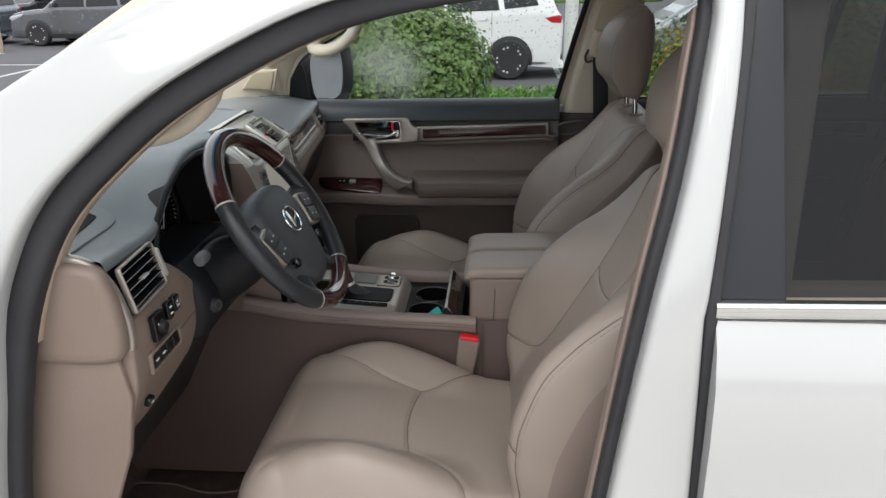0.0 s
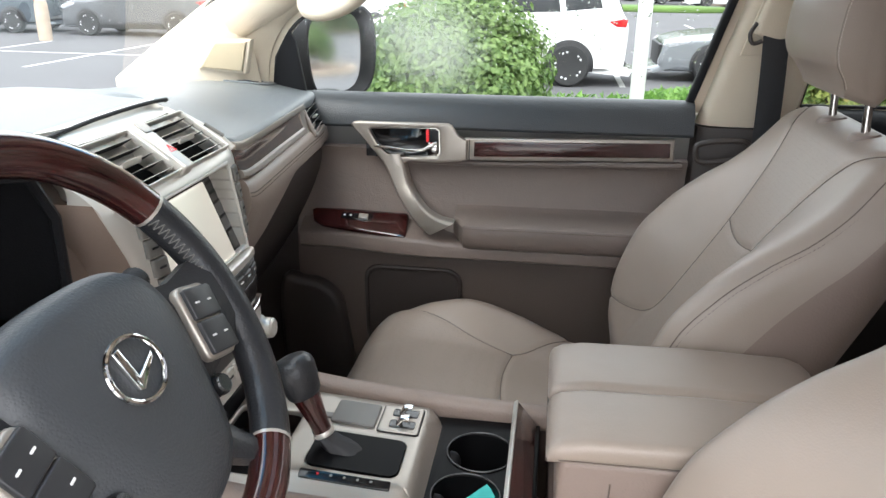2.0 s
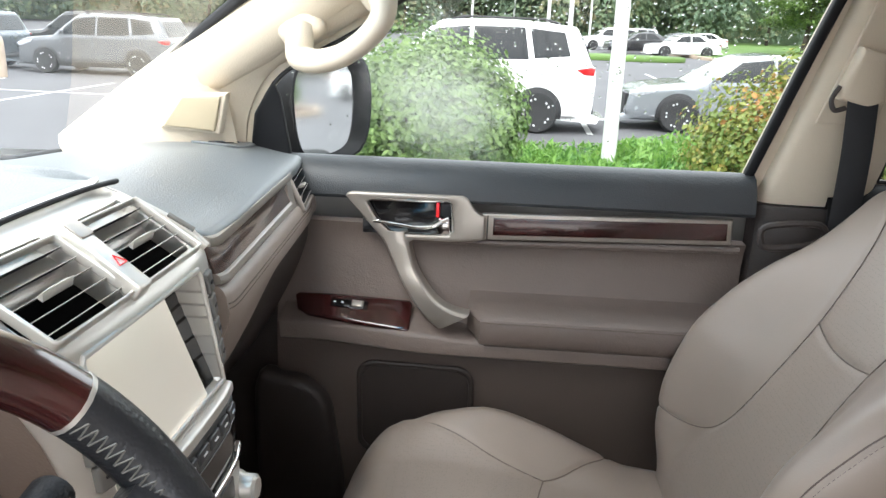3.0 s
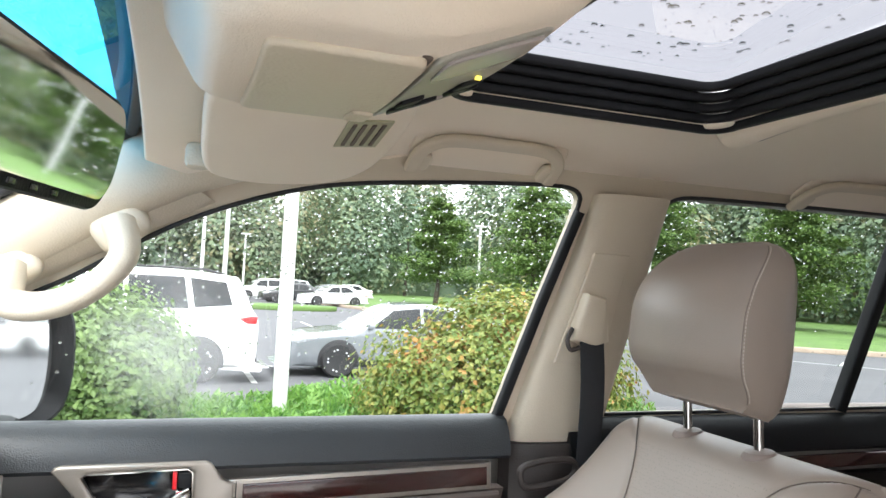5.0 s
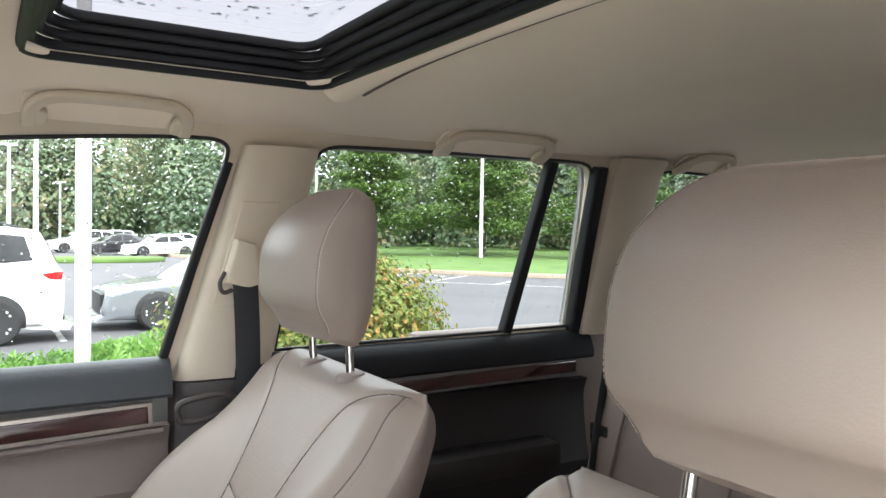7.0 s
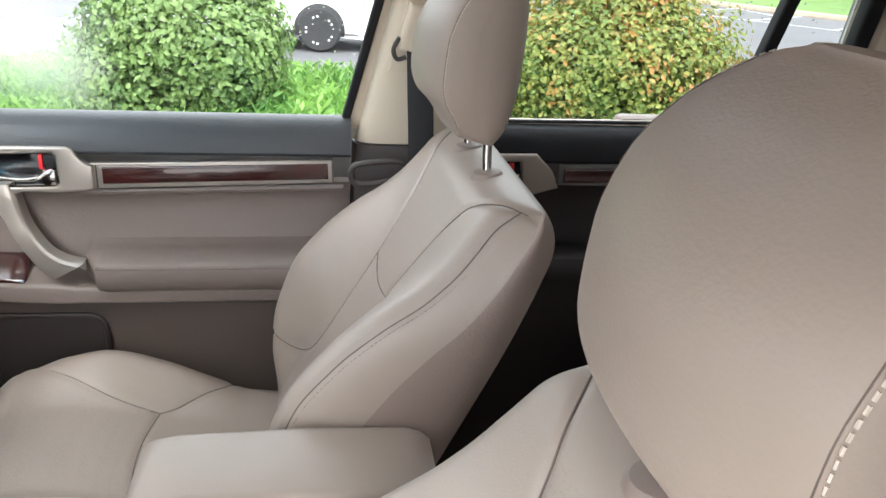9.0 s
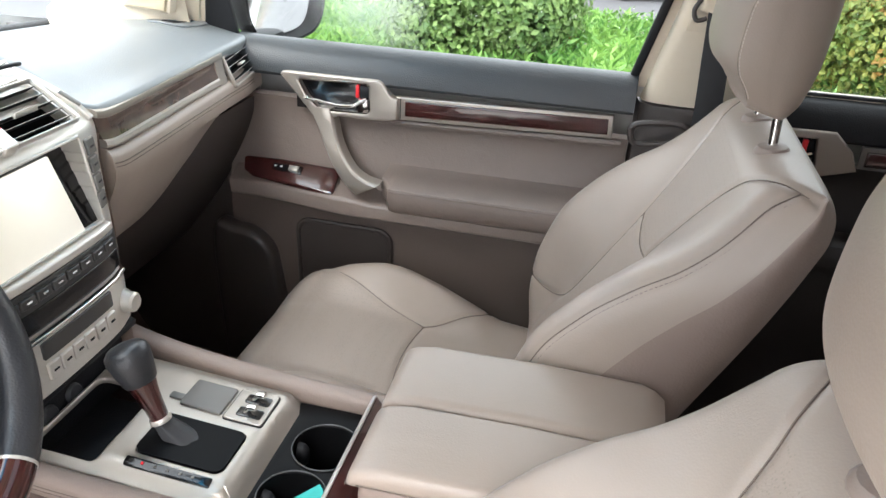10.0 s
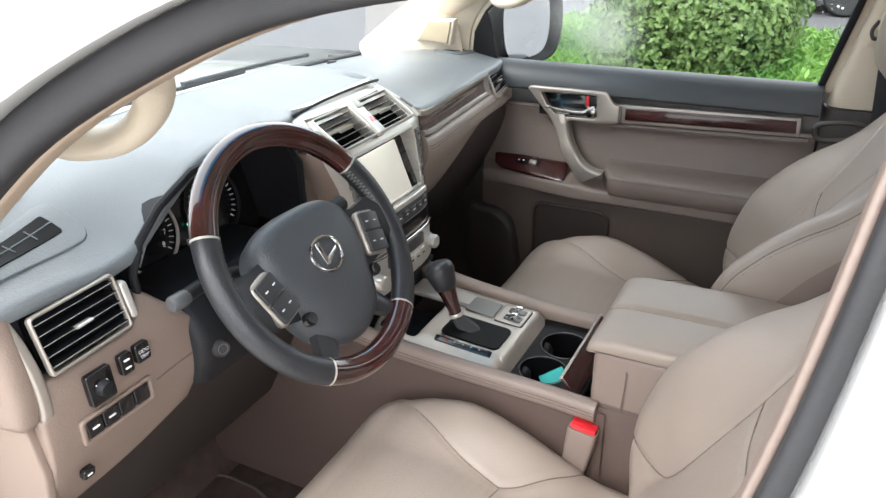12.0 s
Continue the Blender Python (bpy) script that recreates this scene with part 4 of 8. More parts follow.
def finish_rear_door(ob):
    face = lambda u, v, t: (u, 0.716 - t, v)
    part("wood_strip", plate([(0.70, 1.10), (0.70, 1.128), (1.24, 1.140), (1.24, 1.112)], (), 0.012, 0.003, face), WOOD, ob, "dark wood strip")
    part("strip_frame", plate([(0.69, 1.094), (0.69, 1.136), (1.25, 1.148), (1.25, 1.104)], (), 0.008, 0.002, lambda u, v, t: (u, 0.720 - t, v)), SWITCHGREY, ob, "thin frame greyed for shade")
    part("handle_bezel", plate([(0.48, 1.155), (0.64, 1.158), (0.675, 1.125), (0.69, 1.09), (0.62, 1.07), (0.50, 1.07)],
                               [[(0.515, 1.14), (0.61, 1.142), (0.618, 1.09), (0.53, 1.088)]], 0.018, 0.004, face), CHAMPAGNE, ob, "champagne silver bezel")
    part("recess", box(0.565, 0.728, 1.115, 0.12, 0.012, 0.065, 0.004), BLACK, ob, "dark handle recess")
    part("inner_handle", sweep([(0.535, 0.704, 1.108), (0.57, 0.700, 1.104), (0.605, 0.706, 1.116)], disc(0.005, 8, 0.008), (0, 1, 0)), CHROME, ob, "chrome lever")
    part("lock_knob", box(0.592, 0.711, 1.128, 0.009, 0.010, 0.022, 0.002), RED, ob, "red lock marker")
    part("armrest", box(0.85, 0.70, 0.93, 0.62, 0.09, 0.07, 0.022), SHADED_REAR_PANEL, ob, "armrest darkened for shade")


finish_rear_door(door_rear)


def build_b_pillar():
    """Inside of the passenger B-pillar: cream upper with belt guide, brown lower part."""
    ob = thing("b_pillar", "cream upper and brown lower pillar cover with seat belt", "pillar", at=(0.40, 0.72, 1.2))
    rings = []
    for z in np.linspace(1.166, 1.60, 14):
        t = (z - 1.166) / 0.434
        xa, xb = 0.292 + 0.095 * t, 0.475 + 0.055 * t
        y = side_y(z) - 0.024
        xm, hw = (xa + xb) / 2, (xb - xa) / 2
        rings.append([(xm + hw * math.copysign(abs(math.cos(q)) ** 0.5, math.cos(q)), y + 0.03 - 0.042 * math.sin(q) ** 0.6, z) for q in np.linspace(math.pi, 0, 25)])
    part("upper_cover", loft(rings), CREAM, ob)
    rings = []
    for z in np.linspace(0.40, 1.164, 12):
        y = 0.742 - 0.01 * math.sin(math.pi * (z - 0.4) / 0.76)
        xa = 0.286 - 0.02 * smooth((1.1 - z) / 0.5)
        rings.append([(xa, y + 0.03, z), (xa + 0.006, y - 0.004, z), (xa + 0.03, y - 0.022, z), (0.44, y - 0.022, z), (0.47, y + 0.03, z)])
    part("lower_cover", loft(rings), BROWN, ob, "dark brown lower cover")
    # height adjuster panel
    quad = [(0.345, 1.31), (0.385, 1.50), (0.455, 1.50), (0.435, 1.31)]
    part("adjuster_panel", plate(quad, (), 0.008, 0.003, lambda u, v, t: (u, side_y(v) - 0.037 - t, v)), CREAM, ob)
    flap = [(0.374, 1.432), (0.410, 1.424), (0.430, 1.350), (0.404, 1.336), (0.360, 1.352), (0.362, 1.378)]
    part("belt_guide", plate(flap, (), 0.034, 0.010, lambda u, v, t: (u, side_y(v) - 0.052 - t, v)), CREAM, ob, "cream belt guide cover")
    ring_ = spline([(0.360, side_y(1.36) - 0.058, 1.372), (0.350, side_y(1.36) - 0.060, 1.352), (0.356, side_y(1.36) - 0.062, 1.336), (0.372, side_y(1.36) - 0.062, 1.340)], 5)
    part("guide_ring", tube(ring_, 0.004, 8, up=(0, 1, 0)), BROWN, ob, "dark brown belt ring")


build_b_pillar()


def seat_belt(path, width, name_at, label, side=(1, 0, 0)):
    ob = thing("seat_belt", label, "seat belt", "seat belts", at=name_at)
    sec = rounded(width, 0.0022, 0.001, 2)
    part("webbing", sweep(path, sec, side), WEB, ob)
    return ob


belt = seat_belt(spline([(0.395, side_y(1.36) - 0.062, 1.362), (0.400, 0.650, 1.27), (0.408, 0.668, 1.15), (0.412, 0.680, 0.9), (0.415, 0.69, 0.55)], 6), 0.046, (0.4, 0.66, 1.3),
                 "black seat belt hanging from the pillar guide", (0, 1, 0.2))
loop = spline([(0.292, 0.668, 1.142), (0.37, 0.664, 1.150), (0.374, 0.664, 1.12), (0.30, 0.668, 1.105), (0.283, 0.669, 1.12)], 5, True)
part("anchor_loop", tube(loop, 0.006, 8, True, (0, 1, 0)), BROWN, belt, "brown plastic guide loop")
rear_belt = seat_belt(spline([(1.315, 0.635, 1.375), (1.29, 0.63, 1.28), (1.255, 0.61, 1.15), (1.20, 0.58, 1.0), (1.15, 0.55, 0.86)], 6), 0.046, (1.3, 0.6, 1.4), "black rear seat belt with buckle tongue", (0, 1, 0.3))
part("tongue", box(1.20, 0.578, 0.99, 0.012, 0.06, 0.05, 0.004), CHROME, rear_belt, "metal buckle tongue")


def build_c_pillar():
    rings = []
    for z in np.linspace(1.20, 1.63, 12):
        y = side_y(z) - 0.03
        rings.append([(1.265, y + 0.03, z), (1.272, y, z), (1.30, y - 0.02, z), (1.40, y - 0.02, z), (1.425, y, z), (1.432, y + 0.03, z)])
    ob = single("trim_c_pillar", loft(rings), CREAM, "cream plastic cover of the rear pillar", "pillar", kind="structure")


build_c_pillar()


# ---- front seats ----
def build_seat(name, label, at, head=(0.0, 0.0, 0.0, 1.0)):
    """A leather bucket seat; its own origin is on the seat's middle line."""
    ob = thing(name, label, "car seat", "front seats", at=at)
    ox, oy, oz = at

    def P(x, y, z):
        return (x + ox, y + oy, z + oz)

    # cushion: sections across, from the rounded nose to the rear
    half = 0.262
    def top(x, y):
        a = abs(y)
        base = lerp_table(x, ((-0.36, 0.728), (-0.30, 0.750), (-0.24, 0.760), (-0.15, 0.755), (-0.03, 0.733), (0.10, 0.716), (0.22, 0.705)))
        lift = lerp_table(x, ((-0.36, 0.010), (-0.30, 0.022), (-0.24, 0.036), (-0.16, 0.052), (-0.06, 0.044), (0.03, 0.020), (0.10, 0.0)))
        h = base + lift * smooth((a - 0.10) / 0.10)
        edge = max(0.0, (a - 0.195) / (half - 0.195))
        return h - 0.085 * edge ** 2.6 - 0.006 * math.exp(-(a / 0.2) ** 2)
    ys_ = np.linspace(-half, half, 121)
    bow = lambda y, k: 0.045 * (y / half) ** 4 * k
    rings = []
    for th in np.linspace(0.0, 1.0, 26)[:-1]:
        c_, s_ = math.cos(0.5 * math.pi * th), math.sin(0.5 * math.pi * th)
        rings.append([P(-0.30 - 0.105 * c_ + bow(y, 1), y * (0.95 + 0.05 * s_), 0.57 + (top(-0.30, y) - 0.57) * s_ ** 1.15) for y in ys_])
    for x in np.linspace(-0.30, 0.215, 118):
        rings.append([P(x + bow(y, smooth((0.05 - x) / 0.35)), y, top(x, y)) for y in ys_])
    full = []
    for r in rings:
        low = 0.545 + oz
        full.append([(r[0][0], r[0][1] + 0.012, low)] + r + [(r[-1][0], r[-1][1] - 0.012, low)])
    bm = loft(full)
    lines3 = []
    def on(x, y):
        return P(x, y, top(x, y))
    for s in (-1, 1):
        lines3.append([on(q.x, s * q.y) for q in spline([(-0.335, 0.222, 0), (-0.285, 0.198, 0), (-0.21, 0.160, 0), (-0.13, 0.128, 0), (-0.05, 0.112, 0)], 14)])
        lines3.append([on(q.x, s * q.y) for q in spline([(-0.05, 0.112, 0), (-0.02, 0.128, 0), (0.02, 0.163, 0), (0.055, 0.200, 0), (0.07, 0.245, 0)], 12)])
    lines3.append([on(-0.05 - 0.014 * (1 - (y / 0.112) ** 2), y) for y in np.linspace(-0.112, 0.112, 60)])
    lines3.append([P(-0.385 + bow(y, 1), y, 0.668) for y in np.linspace(-0.25, 0.25, 90)])
    bmesh.ops.recalc_face_normals(bm, faces=bm.faces)
    bm.normal_update()
    tree = BVHTree.FromBMesh(bm)
    seams = [laid(tree, ln, -0.0026) for ln in lines3]
    crease(bm, lines3, 0.0036, 0.0050)
    for fc in bm.faces:
        c_ = fc.calc_center_median()
        if -0.30 < c_.x - ox < -0.062 and abs(c_.y - oy) < 0.108 + 0.085 * smooth((-0.08 - c_.x + ox) / 0.22) and c_.z - oz > 0.68:
            fc.material_index = 1
    part("seat_cushion", bm, LEATHER, ob, "creased taupe leather cushion").data.materials.append(LEATHER_HOLES)
    for ln in seams:
        part("seam", tube(spline(ln[::3] + ln[-1:], 3), 0.0010, 6, up=(0.1, 0.2, 1)), SEAM, ob)
    # base and rails under the cushion
    part("seat_base", box(ox - 0.07, oy, oz + 0.50, 0.56, 0.49, 0.11, 0.03), LEATHER_SIDE, ob, "taupe plastic side skirt")
    for s in (-1, 1):
        part("rail", box(ox - 0.05, oy + s * 0.19, oz + 0.41, 0.60, 0.035, 0.075, 0.006), BLACK, ob)

    # backrest: sections up its leaning axis
    A, F = Vector((0.454, 0, 0.891)), Vector((-0.891, 0, 0.454))
    B = Vector((0.205, 0, 0.66))
    def B3(s, d, y):
        q = B + A * s + F * d
        return P(q.x, y, q.z)
    def wide(s):
        return lerp_table(s, ((-0.06, 0.205), (0.0, 0.228), (0.10, 0.250), (0.22, 0.260), (0.40, 0.260), (0.52, 0.255), (0.58, 0.247), (0.62, 0.237), (0.640, 0.222)))
    def crown(s):
        """Closes the padding over the top edge."""
        return math.sqrt(max(0.0, 1 - (max(0.0, s - 0.582) / 0.0583) ** 2))
    def inner(s):
        """Half width of the middle panel, up to its seam."""
        return lerp_table(s, ((0.10, 0.150), (0.165, 0.125), (0.22, 0.100), (0.30, 0.086), (0.40, 0.084), (0.47, 0.097), (0.53, 0.116), (0.58, 0.140), (0.655, 0.170)))
    def front(s, y):
        w = wide(s)
        a = abs(y)
        mid = lerp_table(s, ((-0.06, 0.055), (0.08, 0.084), (0.25, 0.083), (0.40, 0.077), (0.50, 0.070), (0.58, 0.064), (0.655, 0.055)))
        crest = lerp_table(s, ((-0.06, 0.050), (0.02, 0.075), (0.10, 0.126), (0.18, 0.156), (0.27, 0.166), (0.35, 0.150), (0.42, 0.122), (0.48, 0.090), (0.53, 0.073), (0.60, 0.060), (0.655, 0.052)))
        i_ = inner(s) - 0.004
        d = mid + (crest - mid) * smooth((a - i_) / (0.87 * w - i_))
        e = min(1.0, max(0.0, (a - (w - 0.040)) / 0.040))
        return crown(s) * (d - 0.05 * (1 - math.sqrt(1 - e * e)))
    def back(s, y):
        u = abs(y) / wide(s)
        d = lerp_table(s, ((-0.06, -0.06), (0.1, -0.080), (0.45, -0.070), (0.655, -0.058)))
        return crown(s) * (d + 0.045 * (1 - math.sqrt(max(0.0, 1 - u ** 6))))
    rings = []
    for s in list(np.linspace(-0.06, 0.56, 130)) + list(np.linspace(0.564, 0.6400, 26)):
        w = wide(s)
        ys = np.linspace(-w, w, 121)
        f0, b0 = front(s, w), back(s, w)
        side_ = [(f0 + (b0 - f0) * q, w + 0.007 * math.sin(math.pi * q)) for q in (0.15, 0.3, 0.45, 0.6, 0.8)]
        ring = [B3(s, front(s, y), y) for y in ys] + [B3(s, d_, y_) for d_, y_ in side_] + [B3(s, back(s, y), y) for y in np.linspace(w, -w, 25)] + [B3(s, d_, -y_) for d_, y_ in side_[::-1]]
        rings.append(ring)
    bm = loft(rings)
    lines = []
    for s in (-1, 1):
        main = [(q.x, q.y) for q in spline([(0.630, 0.224, 0), (0.622, 0.197, 0), (0.603, 0.166, 0), (0.575, 0.140, 0), (0.53, 0.116, 0), (0.47, 0.097, 0), (0.40, 0.084, 0), (0.32, 0.085, 0), (0.25, 0.092, 0), (0.195, 0.108, 0), (0.155, 0.140, 0), (0.130, 0.185, 0), (0.122, 0.240, 0)], 14)]
        lines.append([B3(a, front(a, s * b), s * b) for a, b in main])
        side = [q for q in np.linspace(0.628, 0.03, 150)]
        lines.append([B3(a, front(a, s * (wide(a) - 0.012)), s * (wide(a) - 0.012)) for a in side])
    lines.append([B3(0.400 - 0.012 * (1 - (y / 0.084) ** 2), front(0.395, y), y) for y in np.linspace(-0.084, 0.084, 60)])
    bmesh.ops.recalc_face_normals(bm, faces=bm.faces)
    bm.normal_update()
    tree = BVHTree.FromBMesh(bm)
    seams = [laid(tree, ln, -0.0026) for ln in lines]
    crease(bm, lines, 0.0036, 0.0050)
    around = 121 + 5 + 25 + 5
    for i, fc in enumerate(bm.faces):
        c_ = fc.calc_center_median()
        q = Vector((c_.x - ox, 0, c_.z - oz)) - B
        s_, d_, a_ = q.dot(A), q.dot(F), abs(c_.y - oy)
        if d_ > 0.03 and (0.40 < s_ < 0.585 or s_ < 0.385) and a_ < inner(s_) - 0.004:
            fc.material_index = 1
        elif 122 <= i % around < 154:
            fc.material_index = 2
    back_ = part("backrest", bm, LEATHER, ob, "creased taupe leather backrest with bolsters")
    back_.data.materials.append(LEATHER_HOLES)
    back_.data.materials.append(LEATHER_SIDE)
    for k, ln in enumerate(lines):
        on_ = spline(seams[k][::3] + seams[k][-1:], 3)
        part("seam", tube(on_, 0.0010, 6, up=(0.1, 1, 0.2)), SEAM, ob)
        if k in (1, 3):
            side_w = math.copysign(1.0, ln[0][1] - oy)
            row = laid(tree, [Vector(p) + Vector((0.0055, side_w * 0.004, -0.003)) for p in on_], -0.0012)
            part("stitching", stitches(spline(row[::3] + row[-1:], 3), 0.0040, 0.0026, 0.0006), THREAD_DARK, ob, "brown thread stitching")

    # head restraint: front pad, stitched gussets and a flat back, on two chrome posts
    hx, hy, hz, hk = head
    slant, full = (0.026, 1.0) if hk > 0.9 else (0.044, 0.70)
    zs = np.concatenate([1.276 + 0.016 * (1 - np.cos(np.linspace(0, 0.5 * math.pi, 9))), np.linspace(1.295, 1.487, 40), 1.489 + 0.024 * np.sin(np.linspace(0.08, 0.5 * math.pi, 14))])
    seam_f = lambda z: lerp_table(z, ((1.276, 0.406), (1.295, 0.400), (1.33, 0.383), (1.365, 0.378), (1.41, 0.381), (1.45, 0.394), (1.48, 0.416), (1.505, 0.444), (1.513, 0.454)))
    seam_b = lambda z: lerp_table(z, ((1.276, 0.440), (1.30, 0.432), (1.345, 0.4235), (1.42, 0.4245), (1.45, 0.435), (1.475, 0.449), (1.505, 0.462), (1.513, 0.464)))
    rear = lambda z: lerp_table(z, ((1.276, 0.462), (1.30, 0.474), (1.36, 0.486), (1.44, 0.490), (1.49, 0.486), (1.513, 0.470)))
    face = lambda z: lerp_table(z, ((1.276, 0.012), (1.292, 0.018), (1.33, 0.024), (1.40, 0.025), (1.45, 0.021), (1.48, 0.014), (1.513, 0.004)))
    hfront = lambda z: lerp_table(z, ((1.276, 0.095), (1.283, 0.104), (1.30, 0.113), (1.34, 0.121), (1.38, 0.123), (1.43, 0.123), (1.46, 0.120), (1.483, 0.112), (1.497, 0.101), (1.507, 0.086), (1.513, 0.066)))
    hback = lambda z: hfront(z) + 0.002
    hrings = []
    for z in zs:
        wf, wb, xf, xb, xr, fb = hfront(z), hback(z), seam_f(z), seam_b(z), rear(z), full * face(z)
        ring = [(xf - fb * (1 - abs(u) ** 2.2), u * wf) for u in np.linspace(-1, 1, 41)]
        side_ = [(xf + (xb - xf) * q, wf + (wb - wf) * q + 0.0015 * math.sin(math.pi * q)) for q in np.linspace(0, 1, 11)[1:-1]]
        tail_ = [(xb + (xr - xb) * math.sin(0.5 * math.pi * q), wb * (0.62 + 0.38 * math.cos(0.5 * math.pi * q))) for q in np.linspace(0, 1, 10)]
        ring += side_ + tail_ + [(x, -y) for x, y in tail_[::-1]] + [(x, -y) for x, y in side_[::-1]]
        rise = slant * smooth((1.37 - z) / 0.09)
        hrings.append([P(x + hx, hy + y * hk, z + hz + rise * min(1.0, max(0.0, (0.462 - x) / 0.095))) for x, y in ring])
    bm = loft(hrings)
    bmesh.ops.recalc_face_normals(bm, faces=bm.faces)
    bm.normal_update()
    tree = BVHTree.FromBMesh(bm)
    def gusset(s, f_, z, off, out):
        rise = slant * smooth((1.37 - z) / 0.09)
        x = f_(z) + off
        return P(x + hx, hy + s * (hfront(z) * hk + out), z + hz + rise * min(1.0, max(0.0, (0.462 - x) / 0.095)))
    zl = np.linspace(1.288, 1.506, 60)
    hl = [[gusset(s, f_, z, 0.0, 0.0) for z in zl] for s in (-1, 1) for f_ in (seam_f, seam_b)]
    crease(bm, hl, 0.0010, 0.0030)
    hr = part("headrest", bm, LEATHER, ob, "stitched taupe leather head restraint")
    for s in (-1, 1):
        for f_, off in ((seam_f, 0.0020), (seam_b, -0.0020)):
            part("seam", tube([gusset(s, f_, z, 0.0002, -0.0012) for z in zl], 0.0004, 5, up=(1, 0, 0)), SEAM, hr)
            part("stitching", stitches([gusset(s, f_, z, off, 0.0008) for z in zl], 0.0032, 0.0016, 0.0008), THREAD, hr, "pale thread stitching")
    for s in (-1, 1):
        foot = Vector(P(0.456, s * 0.073, 1.228))
        topv = Vector(P(0.450 + hx, s * 0.073 + 0.5 * hy, 1.315 + hz))
        part("post", tube([foot - Vector((0, 0, 0.02)), topv], 0.0065, 12, up=(1, 0, 0)), CHROME, ob, "chrome post")
        part("post_guide", revolve([(0.0, 0.012), (0.010, 0.012), (0.019, 0.010), (0.0235, 0.004), (0.024, -0.004), (0.020, -0.012)], 20, pose(*foot, 0, -6, 0)), LEATHER_SIDE, ob)
    return ob


seat_p = build_seat("front_seat", "taupe leather front seat with head restraint, behind the gear lever's far side", (0.0, 0.393, 0.0))
tagged(seat_p, "taupe leather passenger seat with raised head restraint")
build_seat("front_seat", "taupe leather driver seat with creased cushion", (-0.022, -0.397, -0.002), (0.015, -0.012, -0.010, 0.86))


def buckle(x, y, z, lean):
    ob = thing("belt_buckle", "red-buttoned seat belt buckle beside the console", "belt buckle", at=(x, y, z))
    m = pose(x, y, z, 0, lean, 0)
    stalk = [[m @ Vector((u * f, v * f, h)) for u, v in rounded(0.052, 0.032, 0.008)] for h, f in ((-0.13, 0.7), (-0.04, 0.95), (-0.004, 1.0), (0.0, 0.95))]
    part("housing", loft(stalk), LEATHER_SIDE, ob)
    part("release_button", box(0, 0, 0.003, 0.044, 0.024, 0.010, 0.003, None), RED, ob, "red release button").matrix_basis = Matrix.Translation((-x, -y, -z)) @ m
    return ob


buckle(0.030, -0.158, 0.800, 8)
buckle(0.115, 0.170, 0.735, 8)


# ---- rear bench, half seen between the front seats ----
def build_rear_seat(y0, w, name, label):
    ob = thing(name, label, "car seat", "rear seats", at=(1.35, y0, 0.9))
    def ring_c(x, z, h):
        return [(x, y0 + u, z + v) for u, v in rounded(w, h, 0.05, 5)]
    # Darker than the front seats' leather: shade behind them put into the colour.
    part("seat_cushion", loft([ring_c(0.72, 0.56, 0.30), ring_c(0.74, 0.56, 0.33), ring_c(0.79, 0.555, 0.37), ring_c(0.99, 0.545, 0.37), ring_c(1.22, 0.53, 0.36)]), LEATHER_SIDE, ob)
    rings = []
    for s, d, f in ((0.0, 0.08, 0.96), (0.08, 0.09, 1.0), (0.30, 0.085, 1.0), (0.48, 0.08, 0.97), (0.56, 0.07, 0.92), (0.60, 0.045, 0.82), (0.615, 0.02, 0.6)):
        cx, cz = 1.20 + 0.30 * s, 0.70 + 1.0 * s
        rings.append([(cx + v * d / 0.08 - 0.02 * (1 - (u / w * 2) ** 2), y0 + u * f, cz) for u, v in rounded(w, 0.16, 0.06, 6)])
    bm = loft(rings)
    bmesh.ops.subdivide_edges(bm, edges=[e for e in bm.edges if e.calc_length() > 0.07], cuts=2)
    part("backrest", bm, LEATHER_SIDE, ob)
    for s in (-1, 1):
        part("seam", tube(spline([(1.125, y0 + s * 0.15, 0.76), (1.19, y0 + s * 0.15, 1.0), (1.26, y0 + s * 0.145, 1.2), (1.31, y0 + s * 0.14, 1.285)], 5), 0.003, 6), SEAM, ob)
    part("seam", tube([(1.205, y0 - 0.15, 1.055), (1.19, y0, 1.055), (1.205, y0 + 0.15, 1.055)], 0.003, 6), SEAM, ob)
    hr = [[(1.375 + v + 0.03 * h, y0 + u, 1.355 + h) for u, v in rounded(0.27 * f, 0.11 * f ** 1.6, 0.05, 7)] for h, f in ((0, 0.82), (0.005, 0.90), (0.018, 0.97), (0.05, 1.0), (0.09, 0.99), (0.12, 0.94), (0.14, 0.85), (0.150, 0.72), (0.155, 0.5))]
    part("headrest", loft(hr), BLACK, ob, "dark head restraint")
    for s in (-1, 1):
        part("post", tube([(1.37, y0 + s * 0.06, 1.26), (1.375, y0 + s * 0.06, 1.37)], 0.006, 10, up=(1, 0, 0)), CHROME, ob)


build_rear_seat(0.36, 0.54, "rear_seat", "taupe leather rear seat, darkened for shade, with a dark head restraint")
build_rear_seat(-0.36, 0.54, "rear_seat", "taupe leather rear seat behind the driver, darkened for shade")


